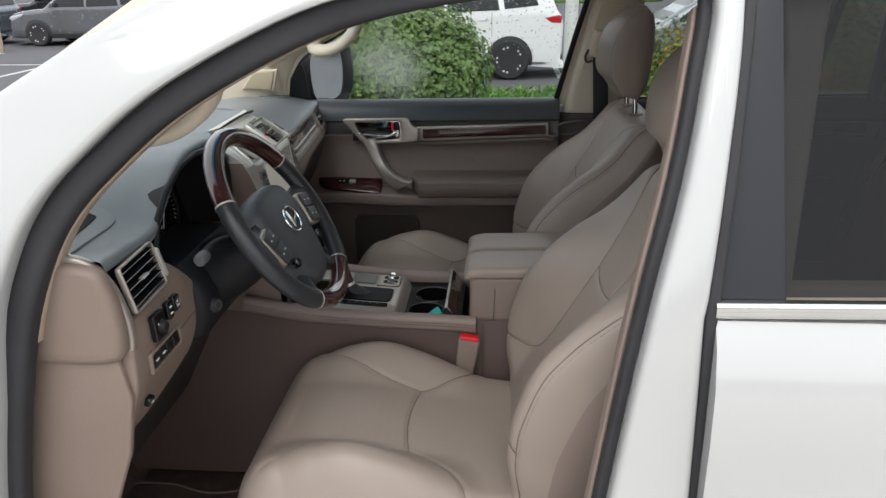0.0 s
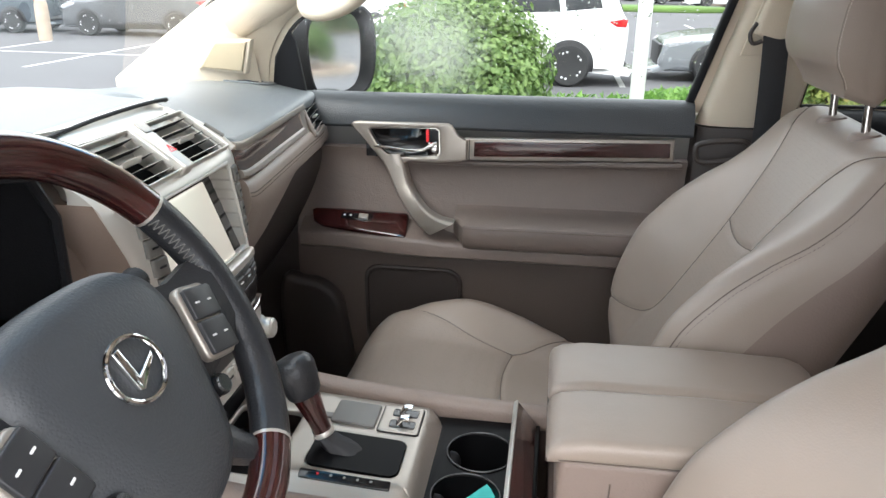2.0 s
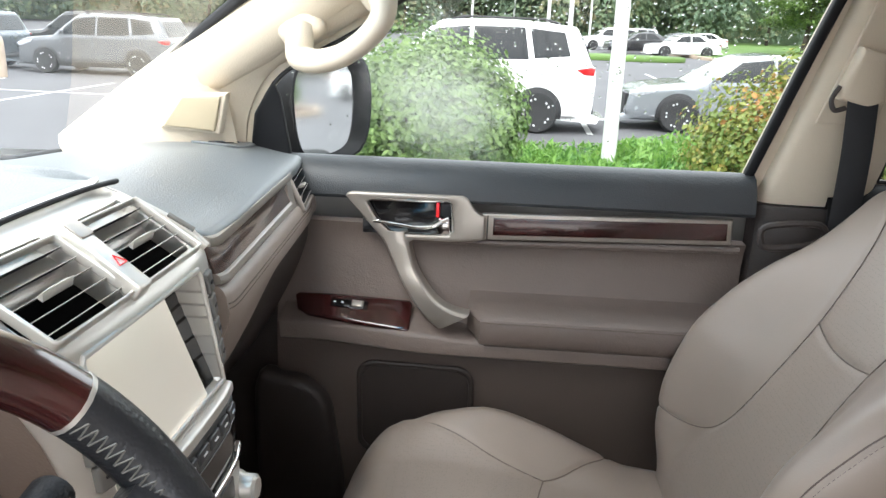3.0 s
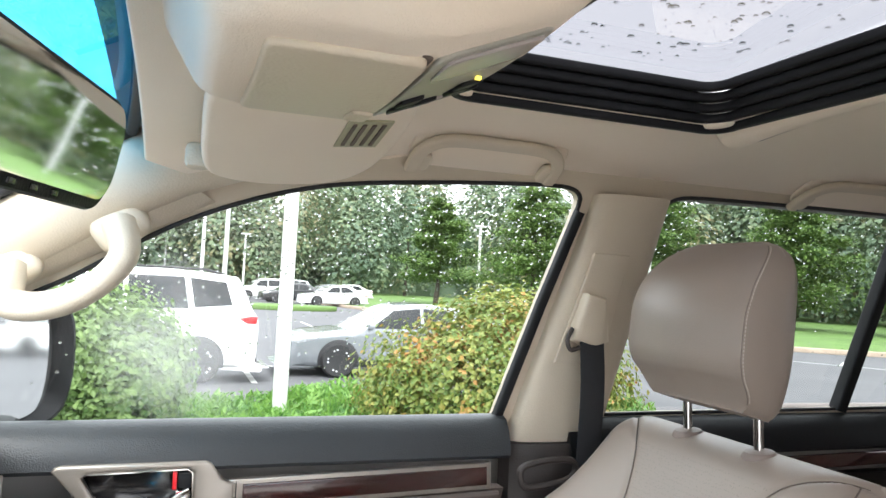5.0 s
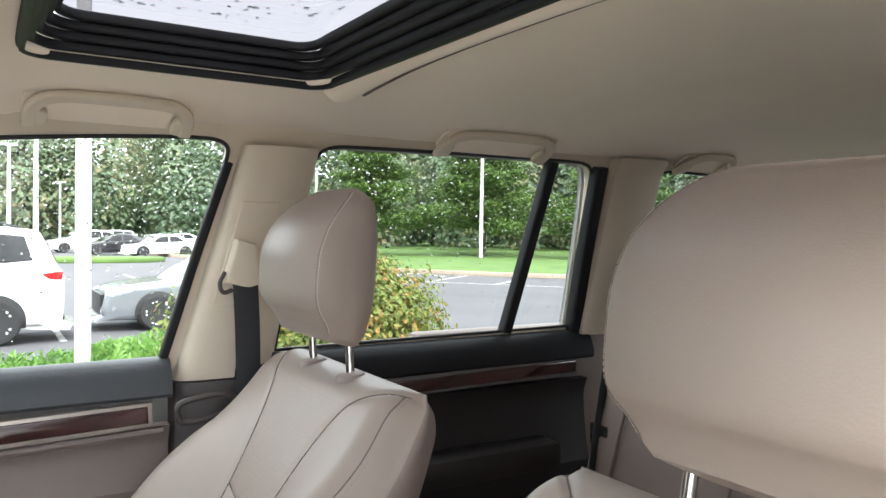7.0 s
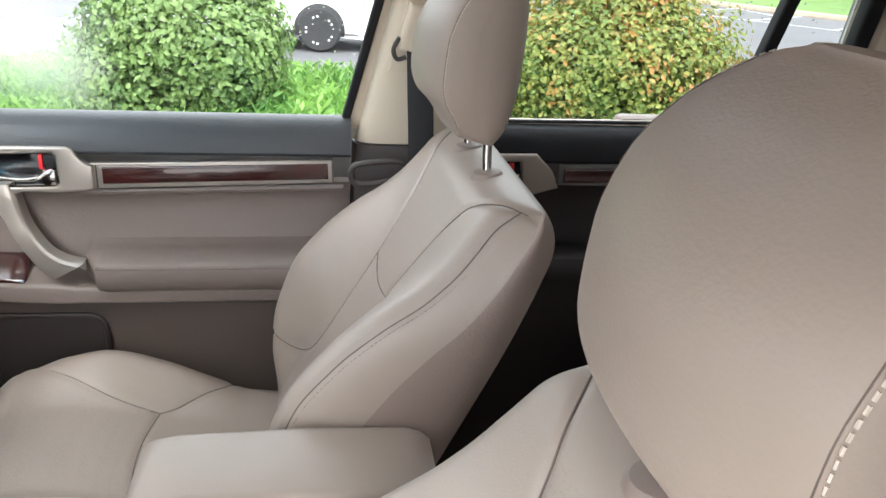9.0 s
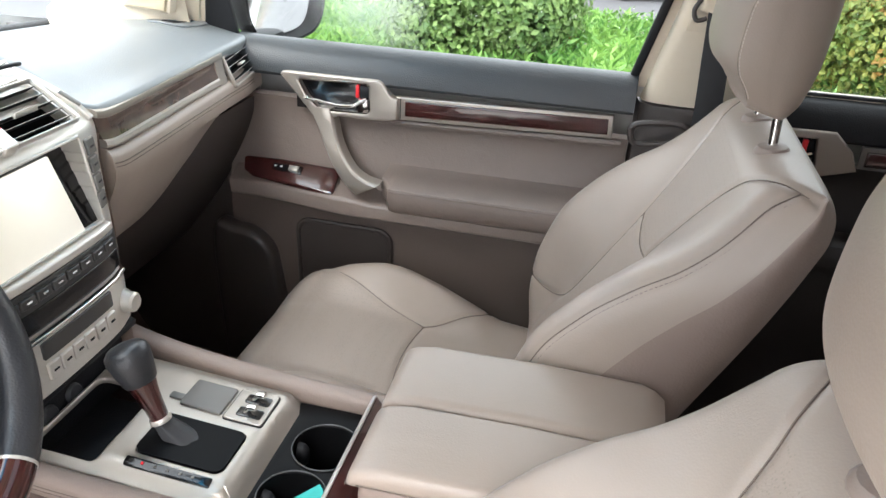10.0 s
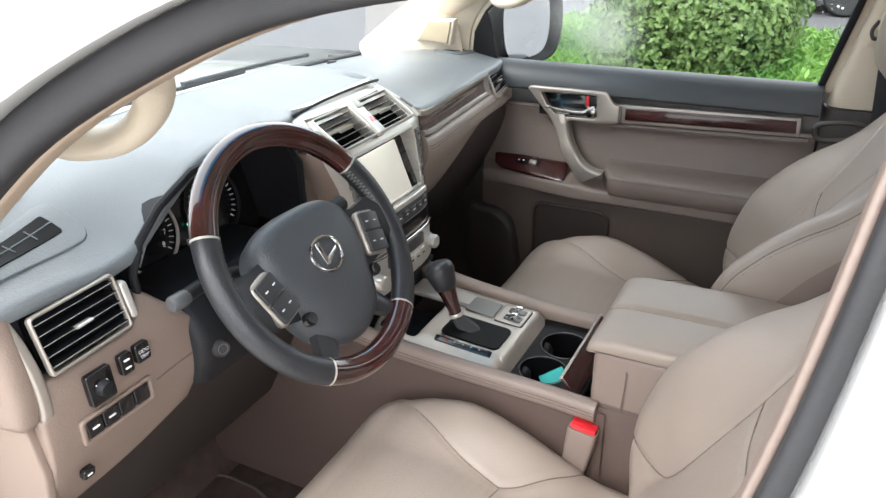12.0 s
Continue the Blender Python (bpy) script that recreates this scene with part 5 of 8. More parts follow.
# ---- dashboard ----
def build_dash():
    ob = thing("dashboard", "grey soft-skinned dashboard with tan lower half and wood trim", "dashboard", at=(-0.6, 0, 1.1))

    def base_x(y):
        return -0.94 - 0.13 * (1 - (y / 0.76) ** 2)

    def lip_x(y):
        return lerp_table(y, ((-0.765, -0.488), (-0.62, -0.492), (-0.45, -0.500), (-0.25, -0.512), (-0.17, -0.530), (-0.14, -0.548), (0.12, -0.548), (0.150, -0.510), (0.165, -0.463), (0.25, -0.466), (0.40, -0.480), (0.55, -0.494), (0.66, -0.506), (0.765, -0.522)))

    def lip_z(y):
        """Height of the dash lip: arched over the instruments, raised in the middle."""
        return lerp_table(y, ((-0.765, 1.222), (-0.68, 1.217), (-0.615, 1.210), (-0.575, 1.213), (-0.548, 1.224), (-0.515, 1.244), (-0.48, 1.265), (-0.43, 1.289), (-0.36, 1.300), (-0.29, 1.298), (-0.22, 1.289),
                              (-0.15, 1.284), (0.11, 1.284), (0.135, 1.270), (0.158, 1.226), (0.20, 1.219), (0.30, 1.217), (0.45, 1.214), (0.58, 1.211), (0.765, 1.203)))

    def shoulder(y):
        """Height of the dome behind the lip."""
        return lerp_table(y, ((-0.765, 1.214), (-0.68, 1.226), (-0.60, 1.246), (-0.52, 1.270), (-0.44, 1.290), (-0.36, 1.298), (-0.25, 1.296), (-0.15, 1.288), (0.12, 1.284), (0.20, 1.272), (0.32, 1.258), (0.45, 1.248), (0.58, 1.236), (0.765, 1.214)))

    def f(u, v):
        y = -0.765 + 1.53 * u
        xb, xl = base_x(y), lip_x(y)
        x = xb + (xl - xb) * v
        top = shoulder(y) + (lip_z(y) - shoulder(y)) * smooth((v - 0.70) / 0.30) ** 1.5
        z = 1.190 + (top - 1.190) * smooth(v * 1.6) + 0.008 * math.sin(math.pi * min(1, v * 1.05))
        return (x, y, z)

    def dash_z(x, y):
        return f((y + 0.765) / 1.53, (x - base_x(y)) / (lip_x(y) - base_x(y)))[2]

    bm = sheet(f, 150, 30)
    # roll the front lip down
    edge = [f(i / 150, 1.0) for i in range(151)]
    for r0, r1 in zip([(0, 0), (0.008, -0.003), (0.011, -0.010)], [(0.008, -0.003), (0.011, -0.010), (0.006, -0.022)]):
        loft([[(x + r0[0], y, z + r0[1]) for x, y, z in edge], [(x + r1[0], y, z + r1[1]) for x, y, z in edge]], caps=False, closed=False, bm=bm)
    bmesh.ops.remove_doubles(bm, verts=bm.verts, dist=1e-5)
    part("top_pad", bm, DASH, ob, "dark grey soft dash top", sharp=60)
    # seam line and sensor on top
    part("pad_seam", tube([f(0.34 + 0.12 * t, 0.52 - 0.10 * t) for t in np.linspace(0, 1, 12)], 0.002, 5), BLACK, ob)
    part("sun_sensor", revolve([(0.0, 0.004), (0.010, 0.004), (0.013, 0.0), (0.013, -0.004)], 16, Matrix.Translation((-0.837, 0.407, dash_z(-0.837, 0.407) + 0.002))), BLACK, ob)

    # passenger side: wood strip between silver edges, leather roll below, vent at the end
    def face_x(y):
        return lerp_table(y, ((0.15, -0.449), (0.25, -0.456), (0.40, -0.470), (0.55, -0.484), (0.66, -0.496), (0.765, -0.512)))

    def strip(nm, mat, lab, pts, n=44, y0=0.158, y1=0.590, drop=0.0):
        """A moulding along the dash; pts are (out, down from the lip) of its section."""
        rows = []
        for i in range(n + 1):
            yy = y0 + (y1 - y0) * i / n
            k = 1 - 0.40 * smooth((yy - 0.30) / 0.45) * drop
            row = [(face_x(yy) + o, yy, lip_z(yy) - 0.006 - d * (k if d > 0.10 else 1)) for o, d in pts]
            rows.append(row + [(x - 0.02, q, z) for x, q, z in row[::-1]])
        part(nm, loft(rows), mat, ob, lab)
    strip("silver_edge", CHAMPAGNE, "champagne silver upper edge", [(-0.004, 0.0), (0.001, 0.002), (0.003, 0.008), (0.002, 0.012)])
    strip("wood_trim", WOOD_GREY, "glossy wood trim, reflected light greyed into its colour", [(0.000, 0.012), (-0.001, 0.020), (0.002, 0.032), (0.006, 0.042)], y1=0.556)
    strip("silver_edge", CHAMPAGNE, "champagne silver lower edge", [(0.006, 0.042), (0.010, 0.044), (0.012, 0.050), (0.010, 0.054)], y1=0.556)
    strip("silver_end", CHAMPAGNE, "champagne silver vent surround", [(0.000, 0.012), (0.003, 0.030), (0.008, 0.050), (0.010, 0.060)], y0=0.556)
    roll = [(0.006, 0.055), (0.013, 0.060), (0.017, 0.068), (0.018, 0.078), (0.020, 0.086), (0.018, 0.100), (0.010, 0.120), (-0.002, 0.145), (-0.016, 0.175), (-0.032, 0.205), (-0.052, 0.235), (-0.080, 0.255)]
    strip("leather_roll", LEATHER, "taupe leather roll", roll, n=70, y1=0.765, drop=1.0)
    for lift in (0.0, 0.006):
        part("roll_seam", tube([(face_x(yy) + 0.0185, yy, lip_z(yy) - 0.0815 - lift) for yy in np.linspace(0.162, 0.72, 30)], 0.0008, 5), SEAM, ob)
    # glove box below, falling away from the knees, its shade put into the colour
    g = lambda u, v: (-0.500 - 0.20 * v ** 1.3 + 0.01 * math.sin(math.pi * v), 0.17 + 0.595 * u, 1.08 - 0.36 * v)
    part("glove_box", sheet(g, 10, 14), BROWN, ob, "taupe glove box, its shade put into the dark colour")

    # driver side: lower tan panel with end cap
    panel_x = lambda z: lerp_table(z, ((0.87, -0.525), (0.92, -0.492), (0.97, -0.468), (1.02, -0.4545), (1.04, -0.4535), (1.09, -0.4545), (1.125, -0.465), (1.16, -0.486)))
    tan_loop = [(-0.750, 1.118), (-0.615, 1.120), (-0.600, 1.128), (-0.588, 1.146), (-0.580, 1.152), (-0.570, 1.150), (-0.545, 1.122), (-0.514, 1.086), (-0.503, 1.062), (-0.502, 1.036), (-0.535, 0.955), (-0.62, 0.922), (-0.69, 0.903), (-0.768, 0.882), (-0.768, 1.075), (-0.752, 1.085)]
    part("lower_panel", plate(tan_loop, (), 0.024, 0.006, lambda u, v, t: (panel_x(v) - 0.012 + t, u, v), fine=0.03), TAN, ob, "tan lower panel with switches")
    part("panel_joint", tube([(panel_x(1.036 - 0.30 * max(0, -0.60 - y)) + 0.0006, y, 1.036 - 0.08 * max(0.0, -0.56 - y)) for y in np.linspace(-0.505, -0.60, 12)], 0.0012, 5), SEAM, ob)
    k = lambda u, v: (-0.53 - 0.14 * v, -0.765 + 0.63 * u, 0.93 - 0.28 * v)
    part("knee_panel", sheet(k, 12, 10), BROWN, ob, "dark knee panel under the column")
    # filler behind the vent and the end cap towards the door opening
    part("vent_housing", box(-0.535, -0.675, 1.160, 0.08, 0.17, 0.09, 0.01), BLACK, ob)
    cap = spline([(-0.490, 1.218), (-0.468, 1.185), (-0.458, 1.14), (-0.458, 1.09), (-0.475, 1.065), (-0.55, 1.06), (-0.70, 1.07), (-0.78, 1.08), (-0.78, 1.15), (-0.70, 1.205), (-0.58, 1.222)], 5, True)
    part("end_cap", plate([(p[0], p[1]) for p in cap], (), 0.036, 0.014, lambda u, v, t: (u, -0.772 + t, v)), TAN, ob, "tan rounded end cap")
    part("end_trim", sweep(spline([(-0.57, -0.770, 1.230), (-0.510, -0.767, 1.222), (-0.480, -0.761, 1.190), (-0.464, -0.756, 1.14), (-0.459, -0.756, 1.09), (-0.468, -0.758, 1.058)], 6), rounded(0.014, 0.016, 0.005), (0, 1, 0)), CHAMPAGNE, ob, "silver edging strip")
    low_cap = [(-0.475, 1.075), (-0.462, 1.0), (-0.48, 0.90), (-0.55, 0.72), (-0.62, 0.40), (-1.10, 0.40), (-1.05, 1.08)]
    part("kick_panel", plate(low_cap, (), 0.014, 0.004, lambda u, v, t: (u, -0.772 + t, v)), TAN, ob, "tan kick panel")
    part("kick_panel", plate([(-0.50, 0.38), (-0.50, 1.17), (-1.10, 1.17), (-1.15, 0.38)], (), 0.02, 0.004, lambda u, v, t: (u, 0.765 + t, v)), BROWN, ob, "brown kick panel")
    bm = loft([[(-0.560, y, 1.235), (-0.535, y, 1.235), (-0.500, y, 1.16), (-0.470, y, 1.06), (-0.47, y, 0.98), (-0.56, y, 0.98)] for y in (-0.195, -0.185, -0.16, -0.13)])
    part("side_cheek", bm, TAN, ob, "tan panel beside the instruments")
    return ob, f, dash_z


dash, dash_f, dash_z = build_dash()


def vent(parent, m, w, h, n, frame_mat=SILVER, skew=0.0, rim=0.008):
    """An air vent: frame, dark well, slats and a tab; its face looks along m's x axis."""
    q = lambda x, u, v: m @ Vector((x, u + skew * v, v))
    outer, inner = rounded(w, h, 0.006, 3), rounded(w - 2 * rim, h - 2 * rim, 0.004, 3)
    part("vent_frame", plate(outer, [inner], 0.010, 0.003, lambda u, v, t: q(t, u, v)), frame_mat, parent, "silver vent frame")
    part("vent_well", plate(inner, (), 0.004, 0, lambda u, v, t: q(-0.020 + t, u, v)), DEEP, parent)
    for i in range(n):
        v = (i + 0.5) / n * (h - 2 * rim) - (h - 2 * rim) / 2
        part("slat", loft([[q(x, u, v + z) for x, z in ((0.003, 0.0005), (0.004, 0.0), (0.003, -0.0005), (-0.014, 0.0024), (-0.014, 0.0032))] for u in np.linspace(-(w / 2 - rim), w / 2 - rim, 3)]), SLAT, parent)
        part("slat_edge", tube([q(0.0042, u, v) for u in (-(w / 2 - rim), w / 2 - rim)], 0.0004, 5), SILVER, parent)
    part("tab", loft([[q(x, u, z) for x, z in ((0.006, 0.002), (0.008, 0), (0.006, -0.002), (-0.002, -0.002), (-0.002, 0.002))] for u in (-0.012, 0.012)]), SILVER, parent, "silver vent tab")


vent(dash, pose(-0.466, -0.678, 1.163, 0, -14, 3), 0.128, 0.078, 5, CHAMPAGNE, rim=0.0045)
part("vent_dial", plate(rounded(0.012, 0.05, 0.005), (), 0.012, 0.003, lambda u, v, t: (-0.470 + t - 0.25 * v, -0.606 + u, v + 1.160)), SILVER, dash, "silver vent dial")
vent(dash, pose(-0.494, 0.674, 1.164, 0, -24, 9), 0.150, 0.066, 4, CHAMPAGNE, rim=0.006)
part("vent_housing", box(-0.555, 0.665, 1.160, 0.09, 0.19, 0.070, 0.01, pose(0, 0, 0, 0, 0, 9)), BLACK, dash)
# small demister vents lying in the dash top
def top_vent(y, u, v, w, d):
    c = Vector(dash_f(u, v))
    put = lambda h: (lambda a, b, t: (c.x + a, c.y + b, dash_z(c.x + a, c.y + b) + h + t))
    part("demister_rim", plate(rounded(d + 0.05, w + 0.05, 0.02), (), 0.004, 0.0015, put(0.0015), fine=0.03), DASH, dash)
    part("demister_grille", plate(rounded(d, w, 0.004), (), 0.004, 0, put(0.003), fine=0.03), DEEP, dash, "dark demister slot")
    part("slat", plate(rounded(0.0012, w, 0.0004), (), 0.002, 0, put(0.0052), fine=0.03), DASH, dash)
    for k in range(3):
        part("slat", plate(rounded(d * 0.6, 0.0012, 0.0004), (), 0.002, 0, lambda a, b, t, k=k: put(0.0052)(a, b - w / 2 + w * (k + 1) / 4, t), fine=0.03), DASH, dash)


top_vent(-0.66, 0.062, 0.80, 0.13, 0.042)
top_vent(0.70, 0.957, 0.72, 0.075, 0.030)
c = Vector(dash_f(0.085, 0.50))
part("speaker_grille", plate(rounded(0.12, 0.13, 0.02), (), 0.004, 0.0015, lambda a, b, t: (c.x + a, c.y + b, dash_z(c.x + a, c.y + b) + 0.003 + t), fine=0.03), BLACK, dash, "black mesh speaker grille")


def switch_block(x, y, z, w, h, nm, marks=1, lean=4):
    m = pose(x, y, z, 0, -lean, 0)
    b = part(nm, plate(rounded(w, h, 0.004), (), 0.010, 0.002, lambda u, v, t: m @ Vector((0.004 + t, u, v))), GLOSSBLACK, dash, "black switch")
    for i in range(marks):
        v = (i - (marks - 1) / 2) * 0.011
        part("symbol_bar", plate(rounded(w * 0.45, 0.0025, 0.001), (), 0.001, 0, lambda a, c_, t: m @ Vector((0.0096 + t, a, c_ + v))), MARK, b)


switch_block(-0.452, -0.688, 1.082, 0.038, 0.045, "mirror_switch", 2)
part("mirror_dial", revolve([(0.0, 0.010), (0.008, 0.010), (0.010, 0.007), (0.011, 0.0)], 18, pose(-0.443, -0.688, 1.081, 0, 90, 0)), BLACK, dash)
switch_block(-0.452, -0.646, 1.090, 0.020, 0.030, "dimmer_switch", 2)
switch_block(-0.453, -0.618, 1.091, 0.023, 0.027, "trip_switch", 0)
for row, t_ in enumerate(("ODO", "TRIP")):
    words("lettering", t_, 0.0075, lambda u, v, row=row: (-0.4425, -0.618 + u, 1.0945 - 0.008 * row + v), MARK, dash)
part("switch_recess", plate(rounded(0.118, 0.038, 0.006), [rounded(0.102, 0.026, 0.003)], 0.008, 0.003, lambda u, v, t: (-0.4515 + t, -0.668 + u, 1.030 + v)), TAN, dash)
for k in range(4):
    switch_block(-0.4575, -0.7065 + 0.0255 * k, 1.030, 0.0245, 0.0245, "lower_switch", 1 if k < 2 else 0)
switch_block(-0.468, -0.724, 0.966, 0.018, 0.016, "fuel_flap_switch", 1, -18)


def build_cluster():
    """Instrument binnacle behind the wheel."""
    ob = thing("instrument_cluster", "dark instrument cluster with round dials and white needles", "instrument cluster", at=(-0.58, -0.39, 1.22))
    arch = [(-0.178, -0.10), (-0.180, -0.02), (-0.160, 0.020), (-0.118, 0.055), (-0.05, 0.084), (0.03, 0.092), (0.10, 0.085), (0.165, 0.070), (0.195, 0.02), (0.197, -0.10)]
    rings = [[(-0.500 + dx, -0.395 + y * f, 1.195 + z * f) for y, z in arch] for dx, f in ((0.012, 1.0), (-0.02, 0.985), (-0.10, 0.93), (-0.115, 0.9))]
    bm = loft(rings, caps=False, closed=False)
    part("binnacle", bm, BLACK, ob, "black binnacle walls")
    m = pose(-0.605, -0.395, 1.19, 0, -14, 0)
    part("face", plate([(y * 0.92, z * 0.95 - 0.005) for y, z in arch], (), 0.004, 0, lambda u, v, t: m @ Vector((t, u, v))), GLOSSBLACK, ob)
    for k, (y, r) in enumerate(((-0.060, 0.058), (0.085, 0.058))):
        part("dial_ring", tube([m @ Vector((0.008, y + r * math.cos(a), r * math.sin(a) - 0.030)) for a in np.linspace(0, 2 * math.pi, 36)[:-1]], 0.003, 6, True, (1, 0, 0)), SILVER if k == 0 else BLACK, ob)
        for i in range(25):
            a = radians(225 - 270 * i / 24)
            p, q = (m @ Vector((0.006, y + rr * math.cos(a), rr * math.sin(a) - 0.030)) for rr in (r * 0.74, r * 0.88))
            part("tick", tube([p, q], 0.0009, 4, up=(1, 0, 0)), MARK, ob)
        if k == 0:
            for i in range(9):
                a = radians(225 - 270 * i / 8)
                words("lettering", str(i), 0.013, lambda u, v, a=a: m @ Vector((0.007, y + r * 0.58 * math.cos(a) + u, r * 0.58 * math.sin(a) - 0.030 + v)), MARK, ob)
        a = radians(228)
        part("needle", tube([m @ Vector((0.009, y, -0.030)), m @ Vector((0.009, y + 0.05 * math.cos(a), 0.05 * math.sin(a) - 0.030))], 0.0013, 5, up=(1, 0, 0)), MARK, ob, "white needle")
    words("lettering", "P", 0.016, lambda u, v: m @ Vector((0.007, 0.010 + u, -0.070 + v)), MARK, ob)
    part("gear_light", plate(rounded(0.004, 0.004, 0.001), (), 0.001, 0, lambda u, v, t: m @ Vector((0.008 + t, u + 0.020, v - 0.042))), GREENLED, ob, "green gear light")
    part("cluster_hood_trim", sweep([(-0.488, -0.395 + y, 1.195 + z) for y, z in arch], disc(0.006, 8), (1, 0, 0)), BLACK, ob)


GREENLED = emitter("green_indicator", (0.1, 0.9, 0.5), 0.5)
build_cluster()


# ---- steering wheel and column ----
def build_wheel():
    ob = thing("steering_wheel", "wood and black leather steering wheel with silver switches", "steering wheel", at=(-0.310, -0.397, 1.172))
    n = Vector((0.838, 0.0, 0.545))
    v = Vector((-0.545, 0.0, 0.838))
    C = Vector((-0.318, -0.399, 1.173))
    R = 0.179

    def W(y, up, out=0.0):
        """Place in the wheel's own plane: y across, up along it, out towards the driver."""
        return C + Vector((0, y, 0)) + v * up + n * out

    def arc(a0, a1, k=40):
        return [W(R * math.sin(radians(a)), R * math.cos(radians(a))) for a in np.linspace(a0, a1, k)]
    sec = [(0.0192 * math.cos(t), 0.0175 * math.sin(t)) for t in np.linspace(0, 2 * math.pi, 17)[:-1]]
    # angles clockwise from the top as the driver sees it (y to the right)
    for a0, a1, mat, nm, lab in ((-62, 62, WOOD, "wood_arc", "polished mahogany arc"), (62.4, 146, HOSE_BLACK, "leather_arc", "black leather grip"),
                                 (146.4, 213.6, WOOD, "wood_arc", "polished mahogany arc"), (214, 297.6, HOSE_BLACK, "leather_arc", "black leather grip")):
        part(nm, sweep(arc(a0, a1), sec, n), mat, ob, lab)
    for a in (62.2, 146.2, 213.8, 297.8):
        part("joint_ring", sweep(arc(a - 0.5, a + 0.5, 3), [(x * 1.02, y * 1.02) for x, y in sec], n), SILVER, ob)
    # airbag cover: rounded shield
    shield = spline([(-0.104, 0.022), (-0.090, 0.064), (-0.042, 0.082), (0.042, 0.082), (0.090, 0.064), (0.104, 0.022), (0.090, -0.040), (0.064, -0.100), (0.024, -0.124), (-0.024, -0.124), (-0.064, -0.100), (-0.090, -0.040)], 6, True)
    rings = []
    for out, f in ((-0.045, 0.90), (-0.015, 1.0), (0.004, 0.99), (0.016, 0.92), (0.022, 0.78), (0.025, 0.5), (0.026, 0.2)):
        rings.append([W(p[0] * f, (p[1] + 0.008) * f - 0.026, out - 0.012) for p in shield])
    part("airbag_cover", loft(rings), PAD, ob, "charcoal airbag cover")
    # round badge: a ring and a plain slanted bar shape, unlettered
    em = lambda a, r, o: W(r * math.cos(a) * 1.12, r * math.sin(a) * 0.92 - 0.014, o)
    part("badge_ring", tube([em(a, 0.0275, 0.0165) for a in np.linspace(0, 2 * math.pi, 41)[:-1]], 0.0024, 8, True, tuple(n)), CHROME, ob, "chrome badge ring")
    part("badge_bar", plate([(-0.013, 0.019), (-0.004, 0.020), (-0.003, -0.006), (0.024, 0.003), (0.022, -0.002), (-0.006, -0.017), (-0.011, -0.015)], (), 0.005, 0.0015, lambda a, b, t: W(a, b - 0.013, 0.0158 + t)), CHROME, ob, "chrome badge shape")
    # spokes
    for s in (-1, 1):
        path = [W(s * 0.075, -0.022, -0.012), W(s * 0.12, -0.022, -0.008), W(s * 0.170, -0.018, 0.0)]
        rings = []
        for p, h in zip(path, (0.052, 0.042, 0.045)):
            rings.append([p + v * (a * h) + n * b for a, b in ((-1, -0.012), (-1, 0.004), (-0.5, 0.012), (0.5, 0.012), (1, 0.004), (1, -0.012))])
        part("spoke", loft(rings), HOSE_BLACK, ob, "black leather spoke")
        tilt_ = radians(14) * s
        def on_spoke(a, b, t, s=s):
            ca, sa = math.cos(-tilt_), math.sin(-tilt_)
            return W(s * 0.118 + a * ca - b * sa, -0.026 + a * sa + b * ca, 0.004 + t)
        part("switch_pod", plate(rounded(0.046, 0.072, 0.010), (), 0.012, 0.004, on_spoke), CHAMPAGNE, ob, "silver framed switch pod")
        for a, b, w_, h_ in ((0.001, 0.0165, 0.039, 0.030), (0.001, -0.016, 0.039, 0.032)):
            k = part("button", plate(rounded(w_, h_, 0.003), (), 0.006, 0.0015, lambda u, w, t, a=a, b=b: on_spoke(u + a, w + b, t + 0.0075)), SWITCHBLACK, ob, "black button")
            for du in (-0.009, 0.009):
                part("symbol_bar", plate(rounded(0.006, 0.0018, 0.0008), (), 0.0008, 0, lambda u, w, t, a=a, b=b, du=du: on_spoke(u + a + du, w + b, t + 0.0108)), MARK, k)
        part("round_button", revolve([(0.0, 0.012), (0.008, 0.012), (0.010, 0.008), (0.010, 0.0)], 16, Matrix.Translation(W(s * 0.082, -0.076, 0.0)) @ n.to_track_quat("Z", "Y").to_matrix().to_4x4()), GLOSSBLACK, ob)
        # lower spokes
        path = [W(s * 0.045, -0.092, -0.014), W(s * 0.070, -0.130, -0.010), W(s * 0.094, -0.152, -0.002)]
        rings = [[p + Vector((0, a * h, 0)) + n * b for a, b in ((-1, -0.012), (-1, 0.004), (-0.4, 0.009), (0.4, 0.009), (1, 0.004), (1, -0.012))] for p, h in zip(path, (0.024, 0.019, 0.021))]
        part("lower_spoke", loft(rings), HOSE_BLACK, ob, "black leather spoke")
        # lacing along the inner edge of the grip
        lace = bmesh.new()
        for k, a in enumerate(np.arange(64, 86, 1.15)):
            r0, r1, da = R - 0.0196, R - 0.0160, 0.5 * (-1) ** k
            ends = [W(rr * math.sin(radians(a + e)) * s, rr * math.cos(radians(a + e)), o) for rr, e, o in ((r0, -da, 0.0010), (0.5 * (r0 + r1), 0, 0.0062), (r1, da, 0.0105))]
            tube(ends, 0.0006, 5, bm=lace, up=tuple(n))
        part("stitching", lace, SWITCHGREY, ob, "grey thread lacing")
    return W, n, v


SWITCHBLACK = material("satin_black_switch", (0.030, 0.031, 0.034), 0.35, vary=0.05)
wheel_at, wheel_n, wheel_v = build_wheel()


TIPGREY = material("mid_grey_plastic", (0.075, 0.078, 0.082), 0.4, vary=0.06)


